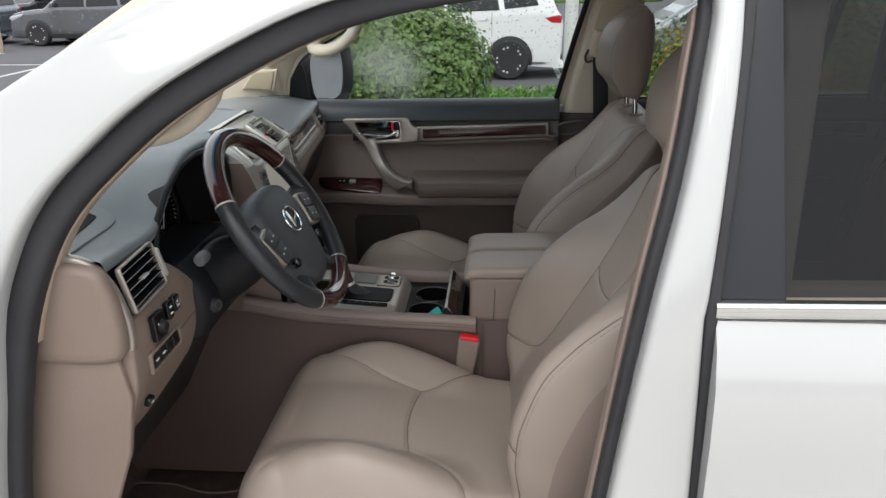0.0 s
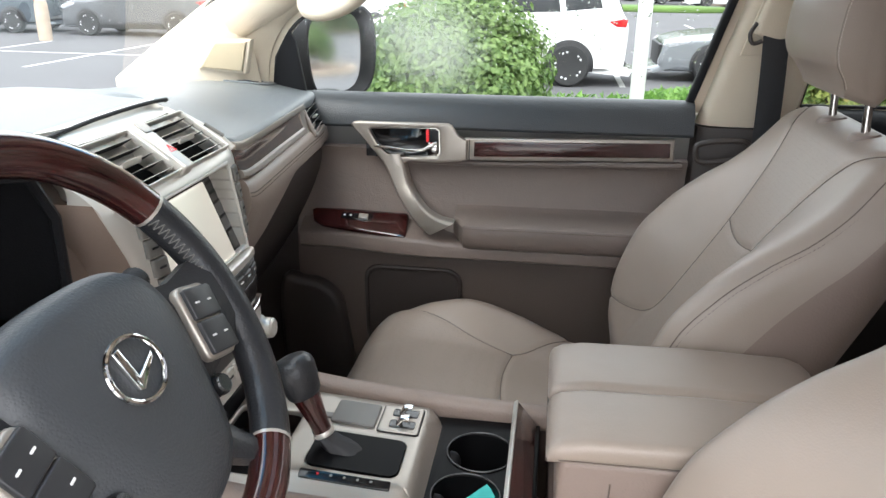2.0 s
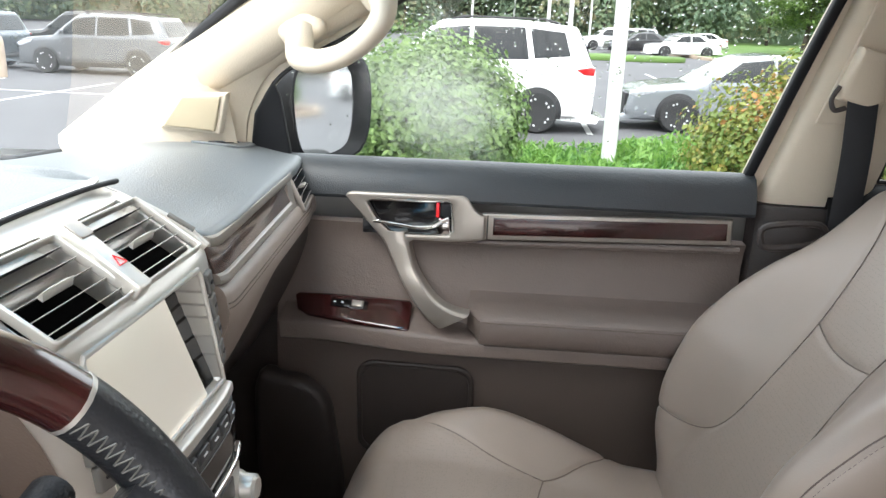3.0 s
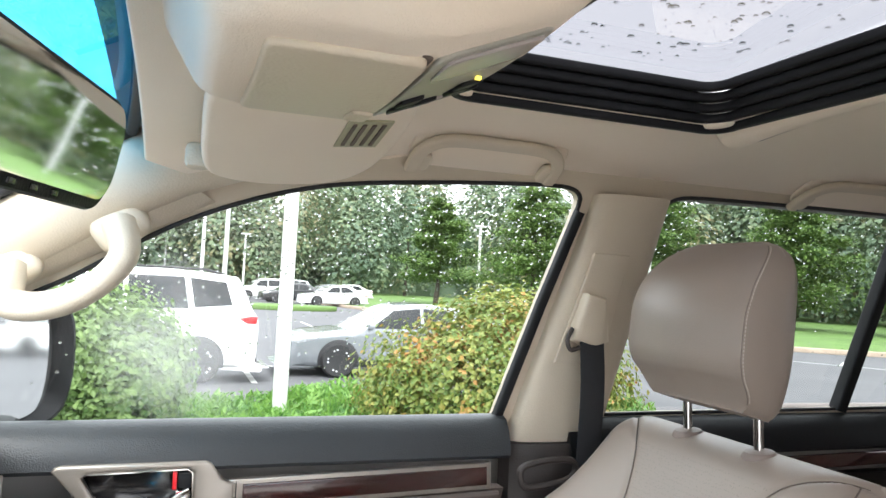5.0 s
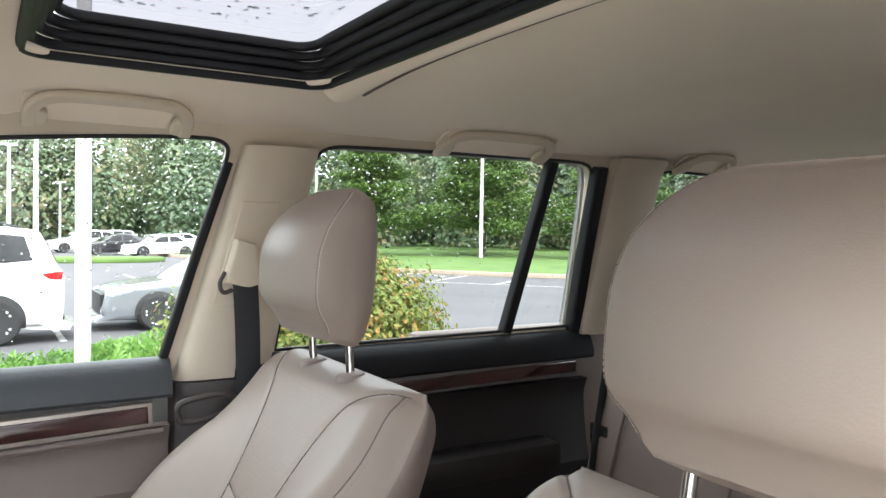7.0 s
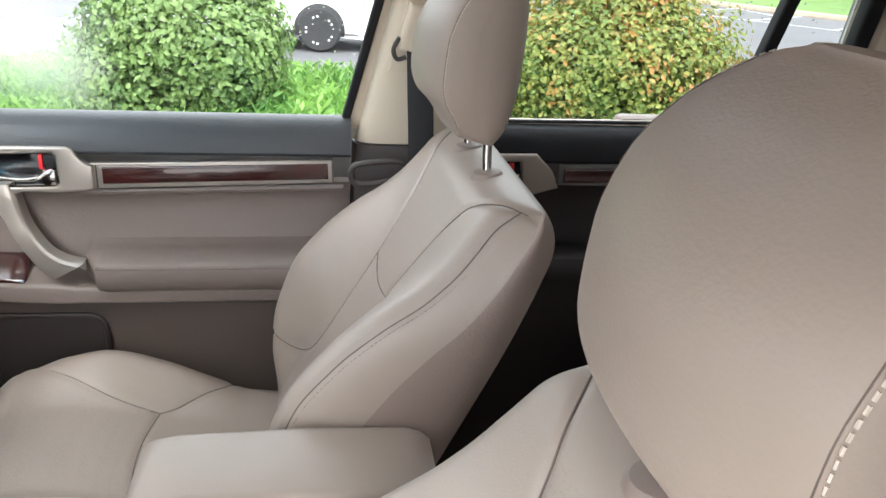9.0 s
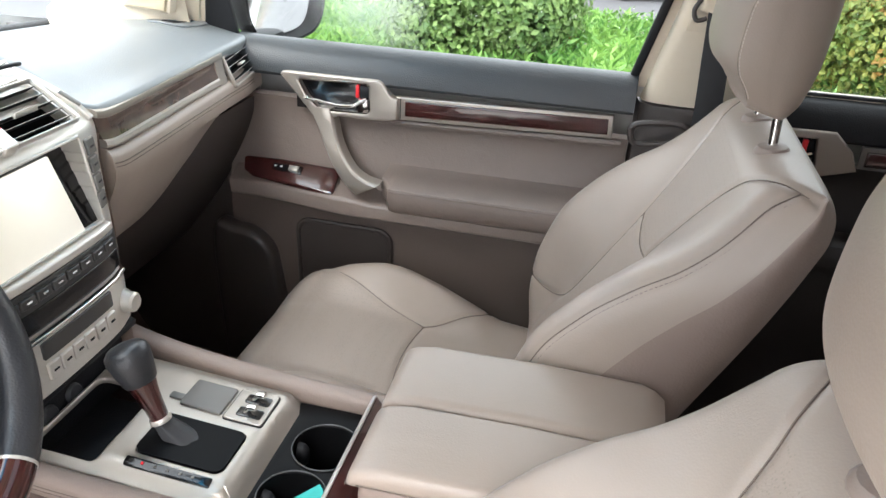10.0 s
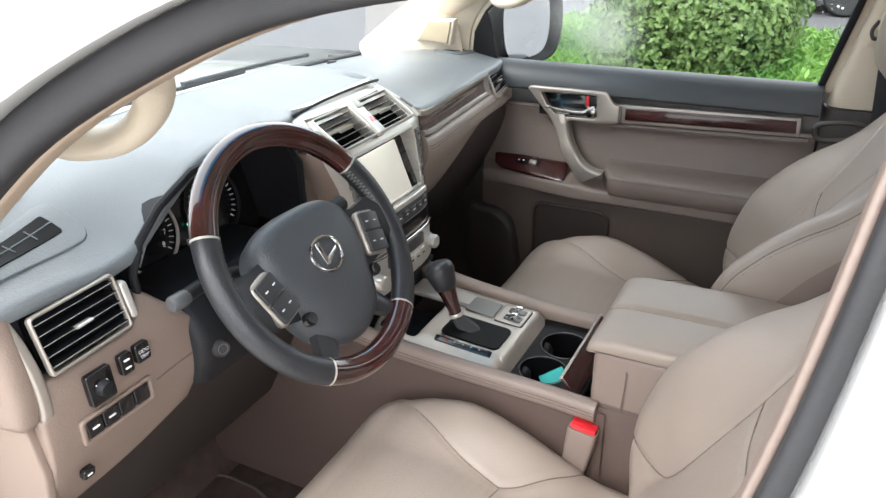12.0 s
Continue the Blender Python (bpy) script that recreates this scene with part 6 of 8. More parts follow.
def build_column():
    ob = thing("steering_column", "black steering column with stalks and key switch", "steering column", at=(-0.45, -0.397, 1.10))
    rings = []
    for out, r in ((-0.03, 0.050), (-0.07, 0.062), (-0.13, 0.072), (-0.24, 0.080), (-0.30, 0.080)):
        c_ = wheel_at(0, -0.02, out)
        rings.append([c_ + Vector((0, math.cos(t) * r, 0)) + wheel_v * (math.sin(t) * r * 0.85) for t in np.linspace(0, 2 * math.pi, 21)[:-1]])
    part("shroud", loft(rings), BLACK, ob)
    low_prof = [(-0.445, 1.085), (-0.432, 1.055), (-0.432, 1.020), (-0.448, 0.975), (-0.50, 0.950), (-0.58, 0.955), (-0.58, 1.12), (-0.48, 1.12)]
    rings = [[(-0.50 + (x + 0.50) * g, y, 1.03 + (z - 1.03) * g) for x, z in low_prof] for y, g in ((-0.530, 0.80), (-0.524, 0.93), (-0.510, 1.0), (-0.29, 1.0), (-0.276, 0.93), (-0.270, 0.80))]
    part("shroud_lower", loft(rings), BLACK, ob)
    stalk = spline([wheel_at(-0.05, 0.02, -0.085), wheel_at(-0.11, 0.036, -0.085), wheel_at(-0.176, 0.035, -0.085)], 6)
    part("light_stalk", sweep(stalk, disc(0.010, 10), tuple(wheel_n)), BLACK, ob)
    part("stalk_tip", revolve([(0.0, 0.016), (0.009, 0.0155), (0.0115, 0.012), (0.0115, -0.008), (0.0095, -0.014)], 18, Matrix.Translation(wheel_at(-0.176, 0.035, -0.085)) @ pose(0, 0, 0, 90, 0, 0)), TIPGREY, ob, "grey turning tip")
    stalk = spline([wheel_at(0.05, 0.0, -0.085), wheel_at(0.11, 0.016, -0.085), wheel_at(0.175, 0.030, -0.085)], 6)
    part("wiper_stalk", sweep(stalk, disc(0.012, 10), tuple(wheel_n)), BLACK, ob)
    part("stalk_tip", revolve([(0.0, 0.020), (0.013, 0.020), (0.015, 0.016), (0.015, -0.016)], 16, Matrix.Translation(wheel_at(0.178, 0.031, -0.085)) @ pose(0, 0, 0, -80, 0, 0)), BLACK, ob)
    for k, t_ in enumerate(("ON", "INT", "REAR")):
        words("lettering", t_, 0.008, lambda u, v, k=k: wheel_at(0.100 + 0.024 * k + v * 0.3 + u, 0.017 + 0.0042 * k + v, -0.0722), MARK, ob)
    part("key_switch", revolve([(0.0, 0.008), (0.011, 0.008), (0.013, 0.005), (0.014, 0.0)], 20, pose(-0.428, -0.500, 1.033, 0, 78, -20)), RUBBER, ob)
    part("key_ring", tube([pose(-0.428, -0.500, 1.033, 0, 78, -20) @ Vector((0.0075 * math.cos(a), 0.0075 * math.sin(a), 0.0085)) for a in np.linspace(0, 2 * math.pi, 21)[:-1]], 0.00045, 6, True, (1, 0, 0)), SWITCHGREY, ob, "pale ring mark")


build_column()


# ---- centre stack ----
def stack_x(z):
    return lerp_table(z, ((0.86, -0.398), (0.95, -0.402), (1.06, -0.408), (1.10, -0.413), (1.19, -0.431), (1.208, -0.436), (1.222, -0.448), (1.262, -0.506), (1.282, -0.530)))


def build_stack():
    ob = thing("centre_stack", "champagne silver centre stack with two vents and a screen", "centre stack", at=(-0.45, 0.01, 1.1))
    yc = -0.006
    def halfw(z):
        return lerp_table(z, ((0.86, 0.128), (0.95, 0.130), (1.06, 0.136), (1.10, 0.140), (1.15, 0.149), (1.204, 0.165), (1.235, 0.165), (1.262, 0.152), (1.282, 0.136)))
    SLOPE, NORMAL = Vector((-0.070, 0, 0.047)).normalized(), Vector((0.557, 0, 0.830))
    VC = Vector((-0.472, 0, 1.2435))
    VENTS = ((-0.081, 0.108), (0.055, 0.110))
    rows = []
    for z in np.linspace(0.918, 1.284, 110):
        w, x = halfw(z), stack_x(z)
        ring = []
        for u in np.linspace(-1, 1, 97):
            yv = yc + w * u
            sunk = 1.221 < z < 1.266 and any(abs(yv - c) < d / 2 - 0.001 for c, d in VENTS)
            well = 0.025 if sunk else 0.0
            if 1.083 < z < 1.202 and -0.112 < yv < 0.100:
                well = 0.050
            ring.append((x - 0.016 * abs(u) ** 6 - 0.004 * u * u - well, yv, z - (0.040 if sunk else 0.0)))
        dp = 0.075 - 0.055 * smooth((z - 1.19) / 0.06)
        ring += [(x - dp, yc + w, z), (x - dp, yc - w, z)]
        rows.append(ring)
    part("fascia", loft(rows), SILVER, ob, sharp=30)
    for s in (-1, 1):
        f_ = lambda u, v, s=s: (stack_x(0.80 + 0.42 * v) - 0.018 - 0.16 * u, yc + s * (halfw(max(0.86, 0.80 + 0.42 * v)) + 0.002), 0.80 + 0.42 * v)
        part("flank", sheet(f_, 6, 14), TAN, ob, "moulded side of the stack")

    def on(y, z, out=0.0):
        u = y / halfw(z)
        return Vector((stack_x(z) - 0.016 * abs(u) ** 6 - 0.004 * u * u + out, yc + y, z))

    def panel(nm, mat, ya, yb, za, zb, out, thick=0.008, r=0.004, lab="", parent=None, sk=0.0):
        w, h, ym, zm = yb - ya, zb - za, (ya + yb) / 2, (za + zb) / 2
        return part(nm, plate(rounded(w, h, r), (), thick, min(0.002, thick / 3), lambda u, v, t: on(ym + u + sk * v, zm + v, out + t), fine=0.03), mat, parent or ob, lab)

    # dark joint and hood rim above
    part("hood_joint", sweep(spline([(-0.538, -0.150, 1.274), (-0.534, -0.12, 1.279), (-0.532, -0.04, 1.2835), (-0.530, 0.06, 1.2845), (-0.528, 0.122, 1.282), (-0.534, 0.131, 1.279)], 6), disc(0.0028, 8), (0, 0, 1)), BLACK, ob, "dark joint under the hood")

    def slope(u, v, t, c=0.0):
        """On the sloping face of the vents: u across, v up the slope, t out of it."""
        return VC + Vector((0, c + u, 0)) + SLOPE * v + NORMAL * t
    for c, w in VENTS:
        h = 0.078
        inner = rounded(w - 0.002, h - 0.004, 0.004, 3)
        part("vent_well", plate(inner, (), 0.004, 0, lambda u, v, t, c=c: slope(u, v, t - 0.024, c)), DEEP, ob)
        part("vent_frame", plate(rounded(w + 0.006, h + 0.004, 0.005, 3), [rounded(w, h - 0.002, 0.004, 3)], 0.010, 0.002, lambda u, v, t, c=c: slope(u, v, t + 0.001, c)), SILVER, ob, "silver vent frame")
        for i in range(5):
            v = (i - 2) * 0.0146
            part("slat", loft([[slope(u, v + q, x, c) for x, q in ((0.0, -0.0005), (0.0008, 0.0), (0.0, 0.0005), (-0.016, 0.0072), (-0.016, 0.0064))] for u in np.linspace(-(w / 2 - 0.001), w / 2 - 0.001, 3)]), SLAT, ob)
            part("slat_edge", tube([slope(u, v, 0.0010, c) for u in (-(w / 2 - 0.001), w / 2 - 0.001)], 0.0004, 5), SILVER, ob)
        part("vent_tab", loft([[slope(u, q, x, c) for x, q in ((0.006, 0.001 - k), (0.008, -0.002), (0.006, -0.005 + k), (0.0, -0.005), (0.0, 0.001))] for u, k in ((-0.020, 0.0026), (-0.010, 0.0008), (0.010, 0.0008), (0.020, 0.0026))]), SILVER, ob, "silver vent tab")
    # hazard switch between the vents
    part("hazard_button", plate(rounded(0.022, 0.086, 0.004), (), 0.016, 0.003, lambda u, v, t: slope(u + 0.10 * v, v - 0.002, t + 0.004, -0.014)), SILVER, ob, "silver hazard switch")
    part("hazard_joint", plate(rounded(0.019, 0.020, 0.003), (), 0.002, 0.0006, lambda u, v, t: slope(u + 0.004, v + 0.030, t + 0.0126, -0.014)), CHAMPAGNE, ob)
    part("hazard_mark", tube([slope(a, b - 0.012, 0.0128, -0.014) for a, b in ((-0.006, -0.005), (0.006, -0.005), (0.0, 0.006))], 0.0007, 4, True, (1, 0, 0)), RED, ob, "red triangle")
    for s in (-1, 1):
        dial = [on(s * y, z, 0.004) for y, z in ((0.128, 1.262), (0.139, 1.245), (0.146, 1.228), (0.149, 1.212))]
        part("vent_dial", sweep(dial, rounded(0.009, 0.012, 0.003), (1, 0, 0.6)), SILVER, ob, "silver vent dial")
        part("dial_grip", sweep([p + Vector((0.006, 0, 0.003)) for p in dial[1:3]], rounded(0.006, 0.006, 0.002), (1, 0, 0.6)), SWITCHGREY, ob)
    # screen lying deep in its recess
    def scr(u, v, t):
        return Vector((-0.4395 - 0.36 * v + t * 0.94, -0.006 + u, 1.1375 + v * 0.95 + t * 0.36))
    part("recess", plate(rounded(0.212, 0.122, 0.004), (), 0.004, 0, lambda u, v, t: scr(u, v, t - 0.009)), GLOSSBLACK, ob, "gloss black recess")
    part("screen", plate(rounded(0.172, 0.106, 0.003), (), 0.005, 0.001, lambda u, v, t: scr(u - 0.018, v - 0.003, t)), SCREEN, ob, "pale glossy screen, its bright reflection imitated by glow")
    rim_ = [(-0.107, 1.203), (0.101, 1.203), (0.103, 1.198), (0.100, 1.086), (-0.107, 1.086), (-0.110, 1.198)]
    part("screen_rim", sweep([on(y + 0.003, z, 0.001) for y, z in rim_], disc(0.0026, 8), (1, 0, 0), True), SILVER, ob, "bright screen rim")
    part("screen_sill", plate(rounded(0.218, 0.012, 0.004), (), 0.010, 0.003, lambda u, v, t: on(u + 0.001, 1.077 + v, 0.004 + t), fine=0.04), SILVER, ob)
    for s in (-1, 1):
        for k in range(4):
            zc = 1.184 - 0.0235 * k
            ya = s * (0.1235 - 0.010 * k / 3)
            b = panel("side_button", SWITCHGREY, ya - 0.0105, ya + 0.0105, zc - 0.0108, zc + 0.0108, 0.001, 0.008, 0.002, "grey button")
            panel("symbol_bar", BLACK, ya - 0.005, ya + 0.005, zc - 0.001, zc + 0.0015, 0.0052, 0.001, 0.0005, parent=b)
    # climate row, dark display strip and audio keys
    panel("climate_panel", SWITCHDARK, -0.122, 0.122, 1.010, 1.068, 0.001, 0.008, 0.004, "dark climate panel")
    for k in range(8):
        b = panel("key", SWITCHDARK, -0.108 + 0.027 * k, -0.084 + 0.027 * k, 1.048, 1.062, 0.006, 0.006, 0.002)
        panel("symbol_bar", MARK, -0.100 + 0.027 * k, -0.092 + 0.027 * k, 1.0545, 1.0565, 0.0095, 0.001, 0.0005, parent=b)
    panel("disc_slot", GLOSSBLACK, -0.112, 0.112, 1.014, 1.040, 0.005, 0.003, 0.002, "dark display strip")
    panel("audio_panel", SILVER, -0.122, 0.122, 0.925, 1.003, 0.002, 0.010, 0.006)
    panel("audio_edge", CHROME, -0.120, 0.120, 1.000, 1.006, 0.006, 0.010, 0.002, "bright edge")
    panel("audio_strip", SWITCHDARK, -0.070, 0.070, 0.972, 0.996, 0.008, 0.004, 0.003)
    for k in range(6):
        b = panel("key", SILVER, -0.068 + 0.0235 * k, -0.047 + 0.0235 * k, 0.942, 0.965, 0.008, 0.006, 0.002)
        panel("symbol_bar", BLACK, -0.062 + 0.0235 * k, -0.053 + 0.0235 * k, 0.952, 0.955, 0.0115, 0.001, 0.0004, parent=b)
    for s in (-1, 1):
        p = on(s * 0.104, 0.958, 0.002)
        part("knob", revolve([(0.0, 0.024), (0.011, 0.024), (0.0145, 0.021), (0.0155, 0.008), (0.0185, 0.004), (0.019, 0.0)], 26, Matrix.Translation(p) @ pose(0, 0, 0, 0, 86, 0)), SILVER, ob, "silver rotary knob")
    return ob


SWITCHDARK = material("dark_grey_switch", (0.045, 0.045, 0.045), 0.35, vary=0.1)
build_stack()


# ---- centre console ----
def build_console():
    ob = thing("centre_console", "taupe leather centre console with silver shifter panel and cup holders", "centre console", at=(-0.1, 0, 0.7))
    # sides
    for s in (-1, 1):
        def f(u, v, s=s):
            x = -0.86 + 0.92 * u
            z = 0.40 + (0.828 + 0.03 * smooth((-0.3 - x) / 0.3) - 0.40) * v
            return (x, s * (0.150 - 0.012 * v) - 0.006, z)
        bm = sheet(f, 14, 10)
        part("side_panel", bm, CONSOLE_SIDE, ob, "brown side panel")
        rail = spline([(-0.50, s * 0.150 - 0.006, 0.880), (-0.36, s * 0.142 - 0.006, 0.852), (-0.20, s * 0.136 - 0.006, 0.838), (-0.05, s * 0.134 - 0.006, 0.832), (0.045, s * 0.136 - 0.006, 0.828)], 6)
        part("padded_rail", sweep(rail, rounded(0.030, 0.038, 0.013), (0, 0, 1)), LEATHER_SIDE, ob, "taupe leather rail")
        for dz in (-0.002, 0.004):
            part("rail_seam", tube([Vector(p) + Vector((0, s * 0.0153, dz)) for p in rail], 0.0008, 5), SEAM, ob)
    # silver panel, ending in a rounded fall to the cup holders
    def zt(x, y):
        fall = 0.030 * smooth((x + 0.158) / 0.030) ** 1.6
        return 0.850 + 0.016 * smooth((-0.13 - x) / 0.3) - fall - 0.016 * smooth((abs(y + 0.006) - 0.088) / 0.034)
    gate = [(u - 0.226, v - 0.044) for u, v in rounded(0.120, 0.078, 0.012)]
    bin_ = [(u - 0.364, v - 0.040) for u, v in rounded(0.088, 0.140, 0.012)]
    outer = rounded(0.286, 0.236, 0.014)
    part("shifter_panel", plate([(u - 0.271, v - 0.006) for u, v in outer], [gate, bin_], 0.010, 0.003, lambda u, v, t: (u, v, zt(u, v) + t), fine=0.014), CHAMPAGNE, ob, "champagne silver shifter panel")
    # sloping walls of the gate, and its dark floor
    gate_c = Vector((-0.226, -0.044, 0))
    walls = [[(gate_c.x + (u - gate_c.x) * f, gate_c.y + (v - gate_c.y) * f, zt(u, v) + 0.004 - h) for u, v in gate] for f, h in ((1.0, -0.003), (0.97, 0.002), (0.93, 0.022), (0.90, 0.026))]
    part("gate_well", loft(walls), DEEP, ob, "dark gate with sloping walls")
    part("bin_floor", box(-0.372, -0.030, 0.800, 0.130, 0.180, 0.02, 0.004), BLACK, ob, "dark open storage bin")
    part("bin_back", box(-0.440, -0.006, 0.865, 0.02, 0.245, 0.13, 0.004), BLACK, ob)
    part("bin_roof", box(-0.428, -0.006, 0.912, 0.05, 0.250, 0.012, 0.004), BLACK, ob)
    for dy in (-0.055, -0.005):
        part("socket", revolve([(0.0, 0.006), (0.012, 0.006), (0.015, 0.003), (0.016, 0.0)], 18, pose(-0.428, dy, 0.862, 0, 76, 0)), RUBBER, ob, "round power socket cap")
    part("position_strip", plate(rounded(0.116, 0.012, 0.002), (), 0.003, 0.0008, lambda u, v, t: (-0.228 + u, -0.0995 + v, zt(-0.228 + u, -0.0995 + v) + 0.006 + t), fine=0.02), GLOSSBLACK, ob, "gear position strip")
    for k in range(5):
        part("gear_bar", plate(rounded(0.0035, 0.004, 0.001), (), 0.001, 0, lambda u, v, t, k=k: (-0.262 + 0.017 * k + u, -0.0995 + v, zt(-0.262 + 0.017 * k, -0.0995) + 0.0082 + t)), RED if k == 0 else SWITCHGREY, ob)
    on_panel = lambda cx, cy, h: (lambda u, v, t: (cx + u, cy + v, zt(cx + u, cy + v) + h + t))
    part("hatch", plate(rounded(0.062, 0.056, 0.004), (), 0.006, 0.002, on_panel(-0.248, 0.044, 0.006), fine=0.03), SWITCHGREY, ob, "satin grey hatch")
    part("hatch_button", plate(rounded(0.022, 0.012, 0.002), (), 0.004, 0.001, on_panel(-0.288, 0.030, 0.006)), SWITCHGREY, ob)
    part("switch_plate", plate(rounded(0.056, 0.064, 0.004), (), 0.005, 0.0015, on_panel(-0.184, 0.044, 0.006), fine=0.03), CHAMPAGNE, ob)
    part("plate_joint", plate(rounded(0.059, 0.067, 0.005), (), 0.002, 0, on_panel(-0.184, 0.044, 0.0055), fine=0.03), BLACK, ob)
    for dy in (-0.014, 0.014):
        part("switch_well", plate(rounded(0.036, 0.018, 0.003), (), 0.002, 0.0006, on_panel(-0.180, 0.044 + dy, 0.0088)), GLOSSBLACK, ob)
        part("toggle", sweep([Vector((-0.186, 0.044 + dy, zt(-0.186, 0.04) + 0.010)), Vector((-0.180, 0.044 + dy, zt(-0.18, 0.04) + 0.020)), Vector((-0.170, 0.044 + dy, zt(-0.17, 0.04) + 0.021))], rounded(0.012, 0.007, 0.003), (0, 0, 1)), CHROME, ob, "chrome toggle")
    # cup holders: deep gloss tray with two wells and sprung fingers
    cups = ((-0.070, 0.030, 0.045), (-0.080, -0.066, 0.043))
    wells = [[(cx + r * math.cos(a), cy + r * math.sin(a)) for a in np.linspace(0, 2 * math.pi, 33)[:-1]] for cx, cy, r in cups]
    tray = [(-0.140, -0.122), (-0.140, 0.112), (0.010, 0.112), (0.010, -0.122)]
    part("cup_tray", plate(tray, wells, 0.010, 0.003, lambda u, v, t: (u, v, 0.822 + t)), DEEP, ob, "black cup holder tray")
    for cx, cy, r in cups:
        part("cup_well", loft([[(cx + r * f * math.cos(a), cy + r * f * math.sin(a), z) for a in np.linspace(0, 2 * math.pi, 33)[:-1]] for f, z in ((1.0, 0.825), (0.98, 0.79), (0.88, 0.745), (0.84, 0.743), (0.02, 0.743))], caps=False), DEEP, ob)
        part("well_ring", tube([(cx + (r + 0.001) * math.cos(a), cy + (r + 0.001) * math.sin(a), 0.8285) for a in np.linspace(0, 2 * math.pi, 33)[:-1]], 0.0010, 6, True), SWITCHDARK, ob, "dark well ring")
        fing = [[(cx - r * 0.86 + d_, cy + 0.006 + 0.011 * math.cos(a) * f, 0.800 + 0.020 * math.sin(a) * f) for a in np.linspace(0, 2 * math.pi, 17)[:-1]] for d_, f in ((-0.004, 1.0), (0.004, 0.95), (0.009, 0.7), (0.011, 0.3))]
        part("finger", loft(fing), BLACK, ob, "sprung black finger")
    # lid of the cup holder standing open against the armrest
    part("tray_lid", box(-0.012, -0.006, 0.845, 0.008, 0.234, 0.046, 0.003, pose(0, 0, 0, 0, -39, 0)), WOOD, ob, "dark wood lid tipped forward over the cup holders")
    part("lid_edge", box(-0.0268, -0.006, 0.8635, 0.007, 0.236, 0.003, 0.001, pose(0, 0, 0, 0, -39, 0)), SILVER, ob, "bright lid edge")
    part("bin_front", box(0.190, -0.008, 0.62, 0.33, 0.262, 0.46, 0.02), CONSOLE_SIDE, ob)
    # armrest bin and its lid, split lengthwise
    def ring(x, za, zb, ya, yb, r):
        return [(x, (ya + yb) / 2 + u, (za + zb) / 2 + v) for u, v in rounded(yb - ya, zb - za, min(r, 0.49 * (zb - za)), 6)]
    body = [ring(x, 0.835, zb, -0.140 + e, 0.118 - e, 0.012) for x, zb, e in ((0.030, 0.936, 0.010), (0.033, 0.942, 0.006), (0.04, 0.946, 0.004), (0.345, 0.946, 0.004), (0.352, 0.93, 0.008))]
    part("armrest_bin", loft(body), LEATHER_SIDE, ob, "taupe leather armrest bin")
    for ya, yb in ((-0.138, -0.011), (-0.0085, 0.120)):
        lid = [ring(x, za, zb, ya + e, yb - e, 0.013) for x, za, zb, e in ((0.016, 0.936, 0.943, 0.010), (0.0175, 0.934, 0.950, 0.005), (0.022, 0.934, 0.957, 0.002), (0.033, 0.935, 0.963, 0.0005), (0.06, 0.936, 0.968, 0), (0.20, 0.938, 0.971, 0), (0.33, 0.938, 0.968, 0), (0.350, 0.940, 0.961, 0.002), (0.362, 0.944, 0.952, 0.010))]
        part("armrest_lid", loft(lid), LEATHER, ob, "padded taupe leather lid")
    part("lid_seam", tube([(0.0165, y, 0.941) for y in np.linspace(-0.136, 0.112, 6)], 0.0009, 6, up=(1, 0, 0)), SEAM, ob)
    part("lid_seam", tube([(x, -0.1382, 0.944 + 0.008 * x) for x in np.linspace(0.03, 0.34, 8)], 0.0009, 6, up=(0, 1, 0)), SEAM, ob)
    part("bin_seam", tube([(0.088, -0.1405, 0.920), (0.087, -0.1405, 0.880), (0.084, -0.1405, 0.838)], 0.0010, 5, up=(1, 0, 0)), SEAM, ob)
    part("bin_seam", tube([(0.034, -0.1405, 0.838), (0.34, -0.1405, 0.836)], 0.0010, 5, up=(0, 0, 1)), SEAM, ob)
    return ob


build_console()


def build_shifter():
    ob = thing("gear_lever", "gear lever with wood shaft and black leather knob", "gear lever", at=(-0.275, -0.02, 0.85))
    foot, topv = Vector((-0.258, -0.040, 0.852)), Vector((-0.306, -0.034, 0.962))
    d = (topv - foot)
    boot = []
    for t, rx, ry in ((-0.20, 0.052, 0.033), (-0.10, 0.050, 0.032), (-0.02, 0.040, 0.029), (0.05, 0.036, 0.026), (0.09, 0.024, 0.020), (0.17, 0.022, 0.018), (0.24, 0.015, 0.015), (0.32, 0.013, 0.013)):
        c_ = foot + d * t + Vector((0.030 * (1 - t / 0.32), 0, -0.004))
        boot.append([c_ + Vector((rx * math.cos(a) * (1 + 0.07 * math.sin(7 * a + 9 * t)), ry * math.sin(a) * (1 + 0.07 * math.sin(5 * a)), 0)) for a in np.linspace(0, 2 * math.pi, 41)[:-1]])
    part("boot", loft(boot), RUBBER, ob, "creased black leather boot")
    q = d.normalized().to_track_quat("Z", "Y").to_matrix().to_4x4()
    part("collar", revolve([(0.0135, 0.030), (0.0145, 0.033), (0.0135, 0.037)], 20, Matrix.Translation(foot) @ q), SILVER, ob, "silver collar")
    part("shaft", revolve([(0.0120, 0.034), (0.0135, 0.055), (0.0165, 0.078), (0.0200, 0.094)], 20, Matrix.Translation(foot) @ q), WOOD, ob, "polished wood shaft")
    part("knob", revolve([(0.0195, 0.090), (0.0225, 0.094), (0.0245, 0.104), (0.0275, 0.118), (0.0290, 0.128), (0.0275, 0.137), (0.0220, 0.143), (0.012, 0.146), (0.0, 0.147)], 28, Matrix.Translation(foot) @ q), HOSE_BLACK, ob, "black leather knob")


build_shifter()


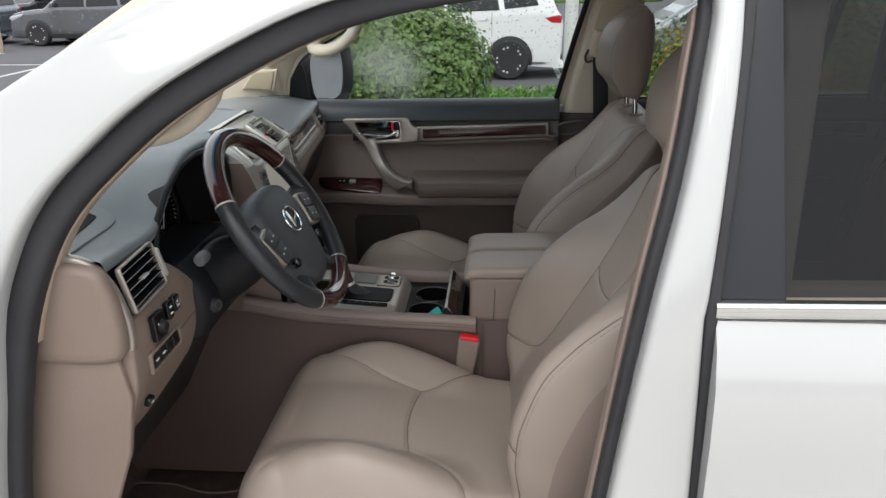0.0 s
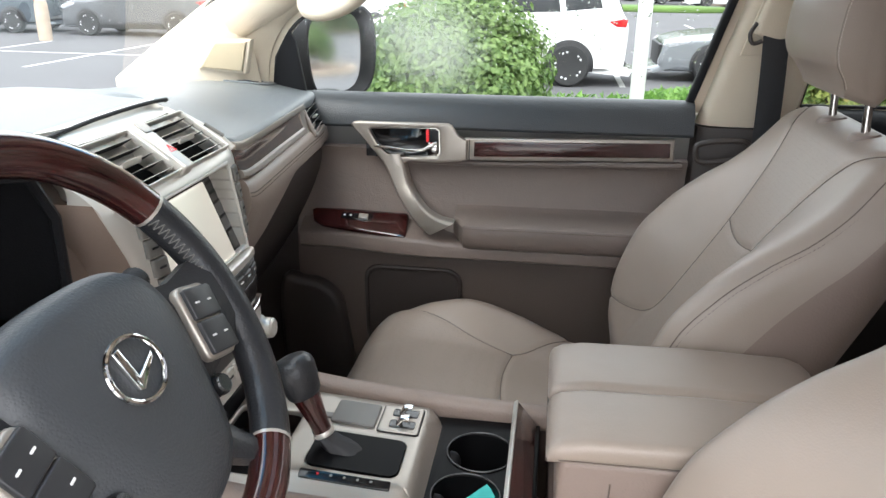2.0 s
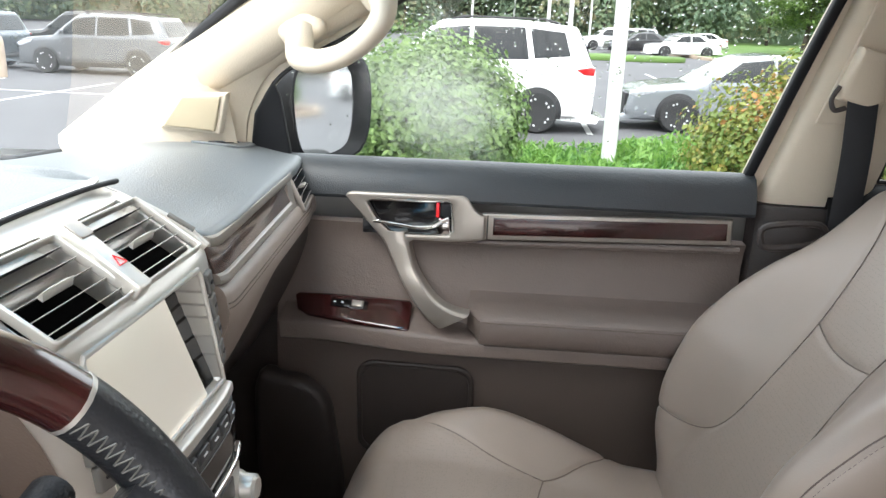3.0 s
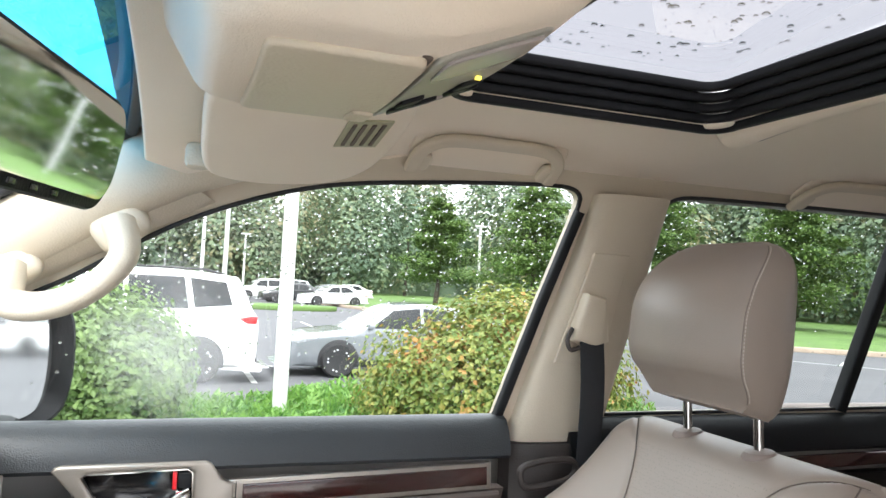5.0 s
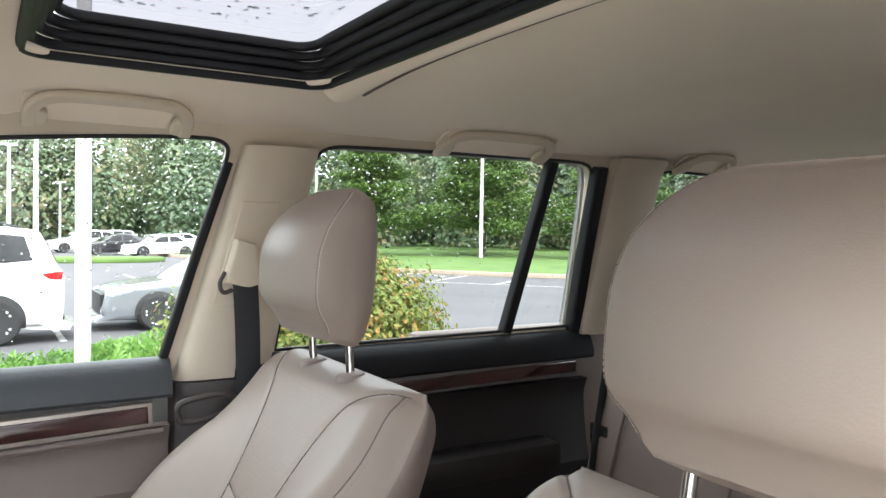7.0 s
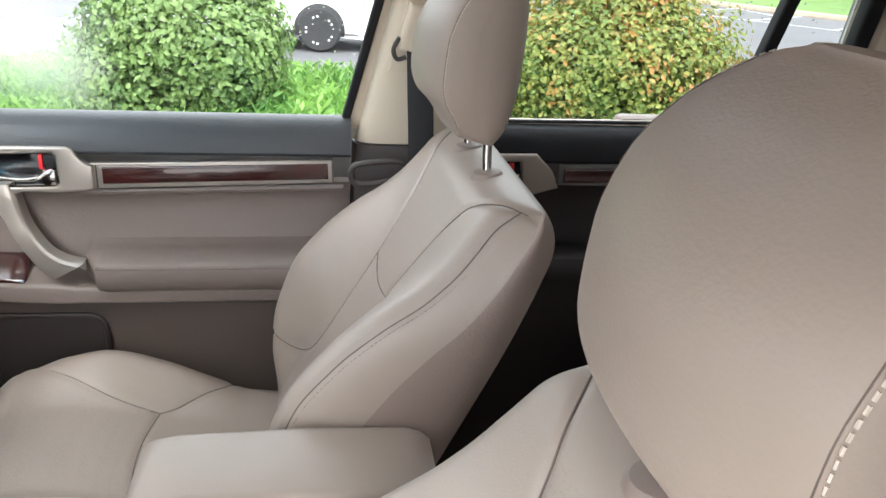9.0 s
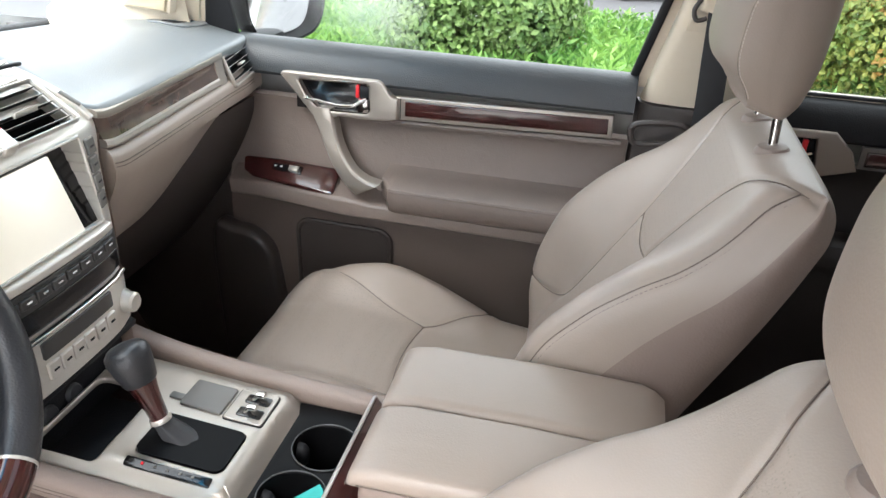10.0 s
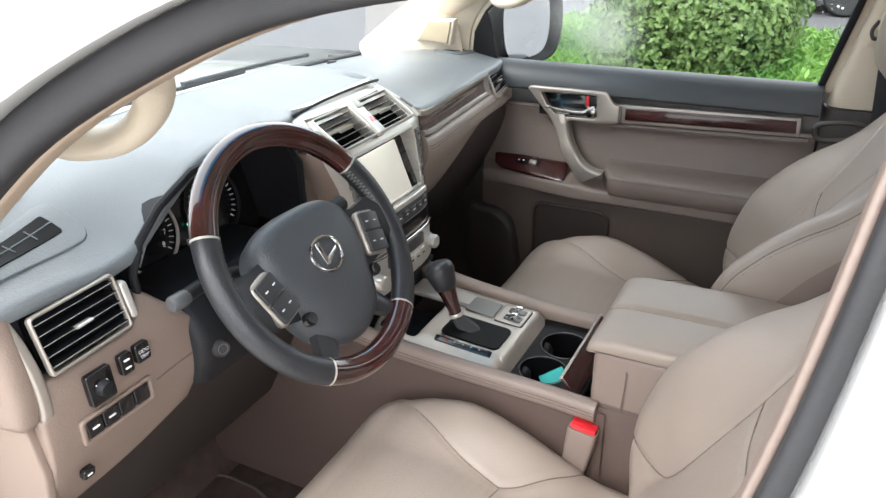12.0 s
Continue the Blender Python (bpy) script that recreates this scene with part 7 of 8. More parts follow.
def build_ticket():
    bm = box(-0.062, -0.052, 0.800, 0.050, 0.040, 0.0015, 0, pose(0, 0, 0, 34, -30, 24))
    single("paper_card", bm, TEAL, "teal paper card lying in the cup holder", "card")
    bm = box(-0.044, -0.030, 0.806, 0.040, 0.028, 0.0015, 0, pose(0, 0, 0, -50, -20, 10))
    single("paper_card", bm, MARK, "white paper slip lying in the cup holder", "card")


build_ticket()


def floor_mat(y0, name, label):
    loop = spline([(-0.86, y0 - 0.20), (-0.80, y0 - 0.24), (-0.45, y0 - 0.25), (-0.40, y0 - 0.20), (-0.40, y0 + 0.20), (-0.45, y0 + 0.24), (-0.62, y0 + 0.20), (-0.74, y0 + 0.23), (-0.86, y0 + 0.18)], 5, True)
    loop = [(p[0], p[1]) for p in loop]
    ob = thing(name, label, "floor mat", "floor mats", at=(-0.6, y0, 0.38))
    part("carpet_pad", plate(loop, (), 0.010, 0.003, lambda u, v, t: (u, v, 0.377 + t)), CARPET, ob)
    part("binding", tube([(u, v, 0.380) for u, v in loop], 0.005, 6, True), SEAM, ob)


floor_mat(-0.42, "floor_mat", "brown carpet floor mat with bound edge")
floor_mat(0.42, "floor_mat", "brown carpet floor mat in the far footwell")


# ---- white outer body on the driver's side ----
SEAL_LOOP = [(-0.68, 0.60), (-0.660, 0.825), (-0.608, 1.075), (-0.558, 1.225), (-0.510, 1.310), (-0.440, 1.380), (-0.360, 1.445), (-0.245, 1.510), (-0.125, 1.560), (0.02, 1.590), (0.22, 1.605), (0.345, 1.600), (0.368, 1.575),
             (0.353, 1.479), (0.331, 1.351), (0.293, 1.168), (0.252, 0.866), (0.22, 0.60), (0.14, 0.44), (-0.5, 0.42), (-0.64, 0.48)]


EDGE = material("tan_edge_trim", (0.36, 0.28, 0.21), 0.6, vary=0.08, scale=8, grain_scale=400, bump=0.3)


def body_y(z):
    """Half width of the outer body at the door opening."""
    return lerp_table(z, ((0.40, 0.80), (0.8, 0.815), (1.15, 0.805), (1.25, 0.79), (1.45, 0.735), (1.60, 0.665), (1.70, 0.60)))


def build_body_side():
    loop = [(p.x, p.y) for p in spline([(x, z, 0) for x, z in SEAL_LOOP], 4, True)]
    on = lambda push: (lambda u, v, t: (u, -(body_y(v) + push) + t, v))
    cu = [(-0.60, 0.40), (-0.78, 0.42), (-0.80, 1.10), (-0.93, 1.205), (-0.80, 1.325), (-0.62, 1.440), (-0.46, 1.535), (-0.30, 1.615), (-0.15, 1.657), (0.05, 1.68), (0.30, 1.69), (0.60, 1.68), (0.60, 1.60), (0.405, 1.59), (0.384, 1.40), (0.366, 1.215), (0.362, 1.19), (0.366, 0.85), (0.34, 0.40)]
    ob = thing("body_side", "pearl white body frame round the open front door", "car body", kind="structure", at=(0, -0.83, 1.0))
    lift = [smooth((0.30 - u) / 0.15) * smooth((v - 1.0) / 0.2) for u, v in loop]
    hole = [(u - 0.012 * k, v + 0.014 * k) for (u, v), k in zip(loop, lift)]
    part("door_frame", plate(cu, [hole], 0.05, 0.012, on(0.035), fine=0.09), WHITE, ob)
    part("door_seal", sweep([(u, -(body_y(v) + 0.005), v) for u, v in loop], rounded(0.034, 0.030, 0.010), (0, 1, 0), True, None, lambda t: 1.3 - 0.50 * smooth((t - 0.40) / 0.16) + 0.3 * smooth((t - 0.82) / 0.1)), RUBBER, ob, "thick black rubber door seal")
    front = [(u, v) for u, v in loop if v > 1.12 and u < 0.25]
    part("inner_trim", sweep([(u + 0.012, -(body_y(v) - 0.016), v - 0.012) for u, v in front], rounded(0.016, 0.03, 0.006), (0, 1, 0)), EDGE, ob, "tan inner edge")
    rear_ = [(u, v) for u, v in loop if v < 1.57 and v > 0.60 and u > 0.2]
    part("inner_trim", sweep([(u - 0.016, -(body_y(v) - 0.016), v) for u, v in rear_], rounded(0.007, 0.026, 0.003), (0, 1, 0)), LEATHER_SIDE, ob, "taupe inner edge")
    # latch striker and hinge bolts
    part("striker_plate", plate(rounded(0.05, 0.075, 0.008), (), 0.006, 0.002, lambda u, v, t: (0.306 + u * 0.6, -0.862 + t, 0.875 + v)), WHITE, ob)
    part("striker", tube(spline([(0.300, -0.862, 0.895), (0.292, -0.895, 0.893), (0.292, -0.895, 0.862), (0.300, -0.862, 0.860)], 4), 0.005, 8), CHROME, ob, "steel latch striker")
    for z in (1.165, 1.05):
        part("hinge_bolt", revolve([(0.0, 0.008), (0.012, 0.008), (0.016, 0.004), (0.018, 0.0)], 14, pose(-0.645, -0.865, z, 90, 0, 0)), BLACK, ob)
    return ob


build_body_side()


def build_rear_door_outer():
    ob = thing("rear_door_outer", "pearl white closed rear door with chrome belt strip", "car door", kind="structure", at=(0.8, -0.88, 1.0))
    prof = [(0.45, 0.862), (0.60, 0.878), (0.85, 0.888), (1.02, 0.892), (1.10, 0.888), (1.155, 0.872), (1.188, 0.852)]
    rings = [[(x, -y, z) for z, y in prof] + [(x, -y + 0.03, z) for z, y in prof[::-1]] for x in (0.376, 0.380, 0.6, 1.0, 1.35)]
    part("skin", loft(rings), WHITE, ob)
    part("belt_strip", sweep([(x, -0.848, 1.203 + 0.012 * (x - 0.39)) for x in np.linspace(0.374, 1.35, 10)], rounded(0.020, 0.022, 0.006), (0, 0, 1)), CHROME, ob, "chrome belt strip")
    part("gap_seal", sweep([(0.370, -0.835, 0.45), (0.372, -0.848, 0.9), (0.370, -0.842, 1.19), (0.388, -0.795, 1.38), (0.402, -0.745, 1.52), (0.410, -0.712, 1.60)], rounded(0.016, 0.03, 0.005), (0, 1, 0)), RUBBER, ob, "black door gap seal")
    quad = [(0.376, 1.212), (0.390, 1.36), (0.412, 1.59), (0.445, 1.59), (0.465, 1.212)]
    part("pillar_cover", plate(quad, (), 0.012, 0.003, lambda u, v, t: (u, -(0.838 - 0.285 * (v - 1.2)) + t, v)), BLACKSATIN, ob, "satin black pillar cover")
    pane = [(0.462, 1.212), (0.442, 1.60), (1.25, 1.63), (1.30, 1.225)]
    pn = part("pane", plate(pane, (), 0.0, 0, lambda u, v, t: (u, -(0.832 - 0.285 * (v - 1.2)) + t, v)), GLASS_DARK, ob, "dark privacy glass")
    pn.visible_shadow = False
    return ob


BLACKSATIN = material("satin_black_film", (0.026, 0.027, 0.032), 0.45, spec=0.3, vary=0.06, scale=3)
build_rear_door_outer()


def build_front_body():
    ob = thing("front_body", "pearl white bonnet and front wings", "car body", kind="structure", at=(-1.6, 0, 1.0))
    def f(u, v):
        x = -0.98 - 1.25 * v
        y = -0.78 + 1.56 * u
        return (x - 0.10 * (1 - (y / 0.78) ** 2) * (1 - v), y, 1.175 - 0.10 * v ** 2 - 0.05 * abs(y / 0.78) ** 6 + 0.02 * smooth((0.3 - abs(y)) / 0.2) * v)
    part("bonnet", sheet(f, 20, 16), WHITE, ob)
    for s in (-1, 1):
        g = lambda u, v, s=s: (-0.66 - 1.6 * u, s * (0.80 + 0.105 * math.sin(0.5 * math.pi * v)) * (1 - 0.10 * u ** 3), 1.185 - 0.03 * u - 0.55 * v ** 1.6)
        part("wing", sheet(g, 12, 8), WHITE, ob)
    # cowl and wiper in front of the glass
    c_ = lambda u, v: (-0.94 - 0.14 * (1 - ((-0.74 + 1.48 * u) / 0.74) ** 2) - 0.08 * v, -0.74 + 1.48 * u, 1.178 - 0.012 * v)
    part("cowl", sheet(c_, 16, 3), BLACK, ob, "black cowl panel")
    return ob


build_front_body()


def wiper(pts, label):
    ob = thing("wiper", label, "wiper", "wipers", at=pts[0])
    part("arm", sweep(spline(pts, 6), rounded(0.014, 0.010, 0.003), (0, 0, 1)), BLACK, ob)
    return ob


wiper([(-1.09, 0.36, 1.20), (-1.075, 0.10, 1.212), (-1.07, -0.18, 1.218), (-1.04, -0.42, 1.222)], "black wiper parked along the windshield's foot")
wiper([(-1.06, 0.60, 1.20), (-1.05, 0.42, 1.215), (-1.065, 0.12, 1.222)], "short black wiper parked beside the other")


def build_door_mirror():
    ob = thing("door_mirror", "black outside mirror reflecting the car park", "door mirror", at=(-0.50, 0.92, 1.27))
    m = pose(-0.516, 0.918, 1.268, 0, 0, 0) @ pose(0, 0, 0, 0, -2, -33)
    shape = spline([(-0.088, -0.040), (-0.092, 0.04), (-0.068, 0.078), (0.0, 0.090), (0.055, 0.086), (0.078, 0.05), (0.076, -0.03), (0.05, -0.078), (-0.015, -0.092), (-0.064, -0.082)], 5, True)
    rings = [[m @ Vector((d + 0.10 * max(0.0, p[0] * s), p[0] * s + g, p[1] * s)) for p in shape] for d, s, g in ((-0.13, 0.5, 0.0), (-0.10, 0.88, 0.0), (-0.05, 1.12, 0.006), (0.0, 1.20, 0.010), (0.022, 1.18, 0.012), (0.024, 1.12, 0.010), (0.002, 1.0, 0.0), (-0.004, 0.97, 0.0))]
    part("housing", loft(rings, caps=True), BLACK, ob)
    part("glass", plate([(p[0] * 0.97, p[1] * 0.99) for p in shape], (), 0.003, 0, lambda u, v, t: m @ Vector((0.006 + t, u, v))), MIRROR, ob, "silvered glass")
    part("foot", box(-0.54, 0.83, 1.165, 0.09, 0.16, 0.05, 0.015), BLACK, ob)
    sail = [(-0.612, 1.197), (-0.592, 1.275), (-0.555, 1.335), (-0.545, 1.31), (-0.535, 1.197)]
    part("sail_panel", plate(sail, (), 0.012, 0.003, lambda u, v, t: (u, side_y(v) + 0.004 + t, v)), BLACK, ob, "black corner panel")


build_door_mirror()

# outer skin that closes the car below and behind the windows
def flank(name, sign, x0, x1, prof, label):
    xs = np.linspace(x0, x1, 6)
    bm = loft([[(x, sign * y, z) for z, y in prof] + [(x, sign * (y - 0.02), z) for z, y in prof[::-1]] for x in xs])
    single(name, bm, WHITE, label, "car body", kind="structure")


FLANK = [(-0.05, 0.84), (0.15, 0.87), (0.6, 0.885), (1.0, 0.890), (1.12, 0.872), (1.175, 0.845)]
flank("body_far_side", 1, -0.95, 2.58, FLANK, "pearl white far side doors of the car")
flank("body_near_rear", -1, 1.354, 2.58, FLANK, "pearl white rear quarter of the car")
flank("body_sill", -1, -0.80, 1.35, [(-0.05, 0.84), (0.15, 0.865), (0.36, 0.868), (0.40, 0.84)], "pearl white sill under the doors")
for s, nm in ((-1, "body_near_front"), (1, "body_far_front")):
    flank(nm, s, -2.26, -0.80 if s < 0 else -0.96, [(-0.05, 0.82), (0.2, 0.86), (0.66, 0.87)], "pearl white lower front wing")


def outer_upper(sign, x0, holes, name):
    outer = [(x0, 1.20), (x0 + 0.02, 1.655), (2.40, 1.66), (2.56, 1.20)]
    grown = []
    for h in holes:
        cx, cz = sum(p[0] for p in h) / len(h), sum(p[1] for p in h) / len(h)
        grown.append([(cx + (x - cx) * 1.02, cz + (z - cz) * 1.03) for x, z in h])
    single(name, plate(outer, grown, 0.012, 0.003, onto_side(sign, 0.052), fine=0.15), WHITE, "pearl white window surround of the rear body", "car body", kind="structure")


outer_upper(1, 0.40, [WIN_REAR, WIN_QUARTER], "body_far_upper")
outer_upper(-1, 1.32, [WIN_QUARTER], "body_near_upper")
nose = [(-0.85, -0.05), (-0.88, 0.5), (-0.86, 0.95), (-0.70, 1.08), (0.70, 1.08), (0.86, 0.95), (0.88, 0.5), (0.85, -0.05)]
single("body_nose", plate(nose, (), 0.06, 0.02, lambda u, v, t: (-2.25 + t + 0.12 * (u / 0.88) ** 4, u, v)), WHITE, "plain pearl white front end of the car", "car body", kind="structure")
tail = [(-0.86, -0.05), (-0.88, 0.6), (-0.82, 1.20), (0.82, 1.20), (0.88, 0.6), (0.86, -0.05)]
single("body_tail", plate(tail, (), 0.04, 0.015, lambda u, v, t: (2.59 + t, u, v)), WHITE, "plain pearl white tailgate skin", "car body", kind="structure")
single("underbody", box(0.17, 0, -0.02, 4.7, 1.66, 0.08, 0.02), RUBBER, "plain dark underside of the car", "car body", kind="structure")



# ---- outside: car park, planting, cars, trees ----
GZ = -0.45
ASPHALT = material("damp_asphalt", (0.098, 0.096, 0.102), 0.85, vary=0.16, scale=0.35, grain_scale=60, bump=0.3)
LINE = material("white_road_paint", (0.60, 0.60, 0.58), 0.6, vary=0.2, scale=3)
GRASS = material("lawn_grass", (0.092, 0.165, 0.036), 0.85, vary=0.25, scale=0.8, grain_scale=40, bump=0.8)
BOUNCE_CONCRETE = material("bounce_concrete", (0.44, 0.42, 0.385), 0.85, vary=0.12, scale=1.5, grain_scale=60, bump=0.3)
KERB = material("concrete_kerb", (0.42, 0.33, 0.25), 0.8, vary=0.15, scale=3, grain_scale=60, bump=0.4)
SOIL = material("bark_mulch", (0.07, 0.038, 0.024), 0.95, vary=0.3, scale=8, grain_scale=60, bump=1.0)
BARK = material("tree_bark", (0.07, 0.055, 0.045), 0.9, vary=0.3, scale=6, grain_scale=30, bump=1.0)
POLE = material("white_pole_paint", (0.62, 0.62, 0.61), 0.45, vary=0.06, scale=4)
TYRE = material("tyre_rubber", (0.022, 0.022, 0.023), 0.75, vary=0.2, scale=20)
ALLOY = material("alloy_wheel", (0.60, 0.60, 0.61), 0.35, metal=0.25, vary=0.08, scale=9)
CAR_GLASS = material("dark_car_glass", (0.014, 0.016, 0.018), 0.10, vary=0.2, scale=2, spec=0.35)
TAILRED = material("red_lamp_lens", (0.42, 0.015, 0.02), 0.15, vary=0.1, scale=20, coat=1.0)
HEADLAMP = material("clear_lamp_lens", (0.55, 0.57, 0.60), 0.12, metal=0.4, vary=0.3, scale=25, coat=1.0)
CLADDING = material("black_cladding", (0.025, 0.025, 0.027), 0.55, vary=0.15, scale=10)


def leaf_material(name, a, b, c=None, patch=1.4):
    """Foliage whose tint wanders from leaf to leaf and in broad patches."""
    m = bpy.data.materials.new(name)
    m.use_nodes = True
    n, l = m.node_tree.nodes, m.node_tree.links
    bs = n["Principled BSDF"]
    bs.inputs["Roughness"].default_value = 0.55
    geo = n.new("ShaderNodeNewGeometry")
    tc = n.new("ShaderNodeTexCoord")
    ns = n.new("ShaderNodeTexNoise")
    ns.inputs["Scale"].default_value = patch
    ns.inputs["Detail"].default_value = 4
    l.new(tc.outputs["Object"], ns.inputs["Vector"])
    add = n.new("ShaderNodeMath")
    add.operation = "MULTIPLY_ADD"
    l.new(geo.outputs["Random Per Island"], add.inputs[0])
    add.inputs[1].default_value = 0.45
    l.new(ns.outputs["Fac"], add.inputs[2])
    ramp = n.new("ShaderNodeValToRGB")
    e = ramp.color_ramp.elements
    e[0].position, e[0].color = 0.45, (*a, 1)
    e[1].position, e[1].color = 0.85, (*b, 1)
    if c:
        k = ramp.color_ramp.elements.new(1.0)
        k.color = (*c, 1)
        k.position = 0.98
    l.new(add.outputs[0], ramp.inputs[0])
    l.new(ramp.outputs[0], bs.inputs["Base Color"])
    tr = n.new("ShaderNodeBsdfTranslucent")
    l.new(ramp.outputs[0], tr.inputs[0])
    mx = n.new("ShaderNodeMixShader")
    mx.inputs[0].default_value = 0.3
    l.new(bs.outputs[0], mx.inputs[1])
    l.new(tr.outputs[0], mx.inputs[2])
    l.new(mx.outputs[0], n["Material Output"].inputs[0])
    return m


GREEN_LEAF = leaf_material("green_shrub_leaf", (0.065, 0.13, 0.036), (0.175, 0.265, 0.08))
ORANGE_LEAF = leaf_material("turning_shrub_leaf", (0.10, 0.17, 0.035), (0.25, 0.27, 0.06), (0.40, 0.20, 0.06))
JUNIPER = leaf_material("juniper_spray", (0.06, 0.17, 0.035), (0.20, 0.36, 0.08))
# Woodland greens are paled and greyed: rainy haze put into the leaf colour.
HAZED_WOOD_LEAF = leaf_material("hazed_woodland_leaf", (0.115, 0.175, 0.115), (0.190, 0.250, 0.135), (0.285, 0.260, 0.140), 0.09)
PINE_LEAF = leaf_material("tree_leaf", (0.045, 0.095, 0.028), (0.14, 0.22, 0.05))


def leaves(points, normals, size, rnd, fold=0.35, stretch=1.5):
    """One mesh of small folded leaves."""
    k = len(points)
    p, nrm = np.asarray(points, float), np.asarray(normals, float)
    nrm /= np.linalg.norm(nrm, axis=1)[:, None] + 1e-9
    t = rnd.normal(size=(k, 3))
    t -= nrm * (t * nrm).sum(1)[:, None]
    t /= np.linalg.norm(t, axis=1)[:, None] + 1e-9
    b = np.cross(nrm, t)
    s = size * rnd.uniform(0.6, 1.3, (k, 1))
    v = np.stack([p - t * s * stretch * 0.5, p + b * s * 0.5 + nrm * s * fold * 0.5, p + t * s * stretch * 0.5, p - b * s * 0.5 + nrm * s * fold * 0.5], 1).reshape(-1, 3)
    i = np.arange(k)[:, None] * 4
    f = np.concatenate([i + np.array([[0, 1, 2]]), i + np.array([[0, 2, 3]])], 0)
    return v, f


def leaf_part(name, v, f, mat, parent=None, label="", kind=""):
    me = bpy.data.meshes.new(name)
    me.from_pydata(v.tolist(), [], f.tolist())
    me.materials.append(mat)
    ob = new(name, me)
    if parent:
        ob.parent = parent
        ob.location = -parent.location
    if label or kind:
        tagged(ob, label, "", "", kind)
    return ob


def build_ground():
    bm = sheet(lambda u, v: (-400 + 800 * u, -400 + 800 * v, GZ), 16, 16)
    single("ground", bm, ASPHALT, "damp grey asphalt car park reaching to the horizon", "ground", kind="structure")
    # raised planting bed beside the car
    bed = rounded(9.4, 5.4, 1.2, 6)
    put = lambda u, v, t: (0.7 + u, 6.6 + v, GZ + 0.07 + t)
    single("planting_bed", plate(bed, (), 0.14, 0.02, put), SOIL, "brown mulch bed beside the parking bay", "planting bed", kind="structure")
    single("kerb", sweep([(0.7 + u, 6.6 + v, GZ + 0.075) for u, v in rounded(9.6, 5.6, 1.3, 6)], rounded(0.15, 0.17, 0.02), closed=True), KERB, "concrete kerb round the planting bed", "kerb", kind="structure")
    # lawn behind the far bays, with its kerb
    edge = spline([(9.0, 60.0, 0), (13.5, 38, 0), (17.8, 28.7, 0), (22, 23.6, 0), (30, 20.2, 0), (60, 15, 0), (120, 8, 0)], 8)
    lawn = [(p[0], p[1]) for p in edge] + [(140, 140), (5, 140)]
    single("lawn", plate(lawn, (), 0.16, 0.02, lambda u, v, t: (u, v, GZ + 0.10 + t)), GRASS, "mown green lawn below the trees", "lawn", kind="structure")
    single("kerb_lawn", sweep([(p[0], p[1], GZ + 0.09) for p in edge], rounded(0.28, 0.2, 0.03)), KERB, "pale concrete kerb along the lawn", "kerb", kind="structure")
    isl = [(5.6 + 3.4 * math.cos(a), 44 + 1.7 * math.sin(a)) for a in np.linspace(0, 2 * math.pi, 25)[:-1]]
    single("grass_island", plate(isl, (), 0.3, 0.1, lambda u, v, t: (u, v, GZ + 0.12 + t)), GRASS, "low yellow-green grass island in the car park", "island", kind="structure")
    # Unseen slabs, added so the ground bounces light on to the roof lining.
    base = plate([(-20.0, -10.2), (-20.0, -1.2), (22.0, -1.2), (22.0, -10.2)], (), 0.05, 0.01, lambda u, v, t: (u, v, GZ + 0.004 + t))
    bounce_apron = single("pavement", base, SOIL, "unseen pale slabs added beside the car to bounce light inside", "pavement", kind="structure")
    bounce_slab = None
    for i in range(14):
        for k in range(3):
            m = Matrix.Translation((-18.5 + 3.0 * i, -2.7 - 3.0 * k, GZ + 0.034))
            if bounce_slab is None:
                bounce_slab = part("bounce_slab", box(0, 0, 0, 2.98, 2.98, 0.04, 0.008), BOUNCE_CONCRETE, bounce_apron)
                one = bounce_slab
            else:
                one = new("bounce_slab", bounce_slab.data)
                one.parent = bounce_apron
            one.matrix_world = m
    isle = [(24 + 2.0 * math.cos(a), 3.4 + 1.4 * math.sin(a)) for a in np.linspace(0, 2 * math.pi, 33)[:-1]]
    single("planting_island", plate(isle, (), 0.14, 0.02, lambda u, v, t: (u, v, GZ + 0.06 + t)), SOIL, "mulched island behind the parking bays", "planting bed", kind="structure")
    single("kerb_island", sweep([(x, y, GZ + 0.08) for x, y in isle], rounded(0.22, 0.18, 0.03), closed=True), KERB, "concrete kerb round the mulched island", "kerb", kind="structure")
    # painted bays
    k = 0
    def line(x0, y0, x1, y1, w=0.11):
        d = Vector((x1 - x0, y1 - y0, 0))
        s = Vector((-d.y, d.x, 0)).normalized() * w / 2
        a, b = Vector((x0, y0, GZ + 0.004)), Vector((x1, y1, GZ + 0.004))
        bm = bmesh.new()
        bm.faces.new([bm.verts.new(q) for q in (a + s, b + s, b - s, a - s)])
        single("bay_line", bm, LINE, "white painted parking bay line", "road marking", "bay lines", "structure")
    dirx = Vector((0.63, -0.78, 0)).normalized()
    acr = Vector((0.78, 0.63, 0))
    for i in range(8):
        p = Vector((12.0, 27.5, 0)) + dirx * (2.7 * i - 4)
        q = p + acr * 5.2
        line(p.x, p.y, q.x, q.y)
    a, b = Vector((12.0, 27.5, 0)) + dirx * -8, Vector((12.0, 27.5, 0)) + dirx * 20
    line(a.x, a.y, b.x, b.y)
    for i in range(9):
        line(-22 + 2.9 * i, 13.2, -22 + 2.9 * i, 18.4)
    line(-24, 15.8, 2, 15.8)
    for i in range(8):
        line(-4 + 3.0 * i, 27, -4 + 3.0 * i, 32)


build_ground()


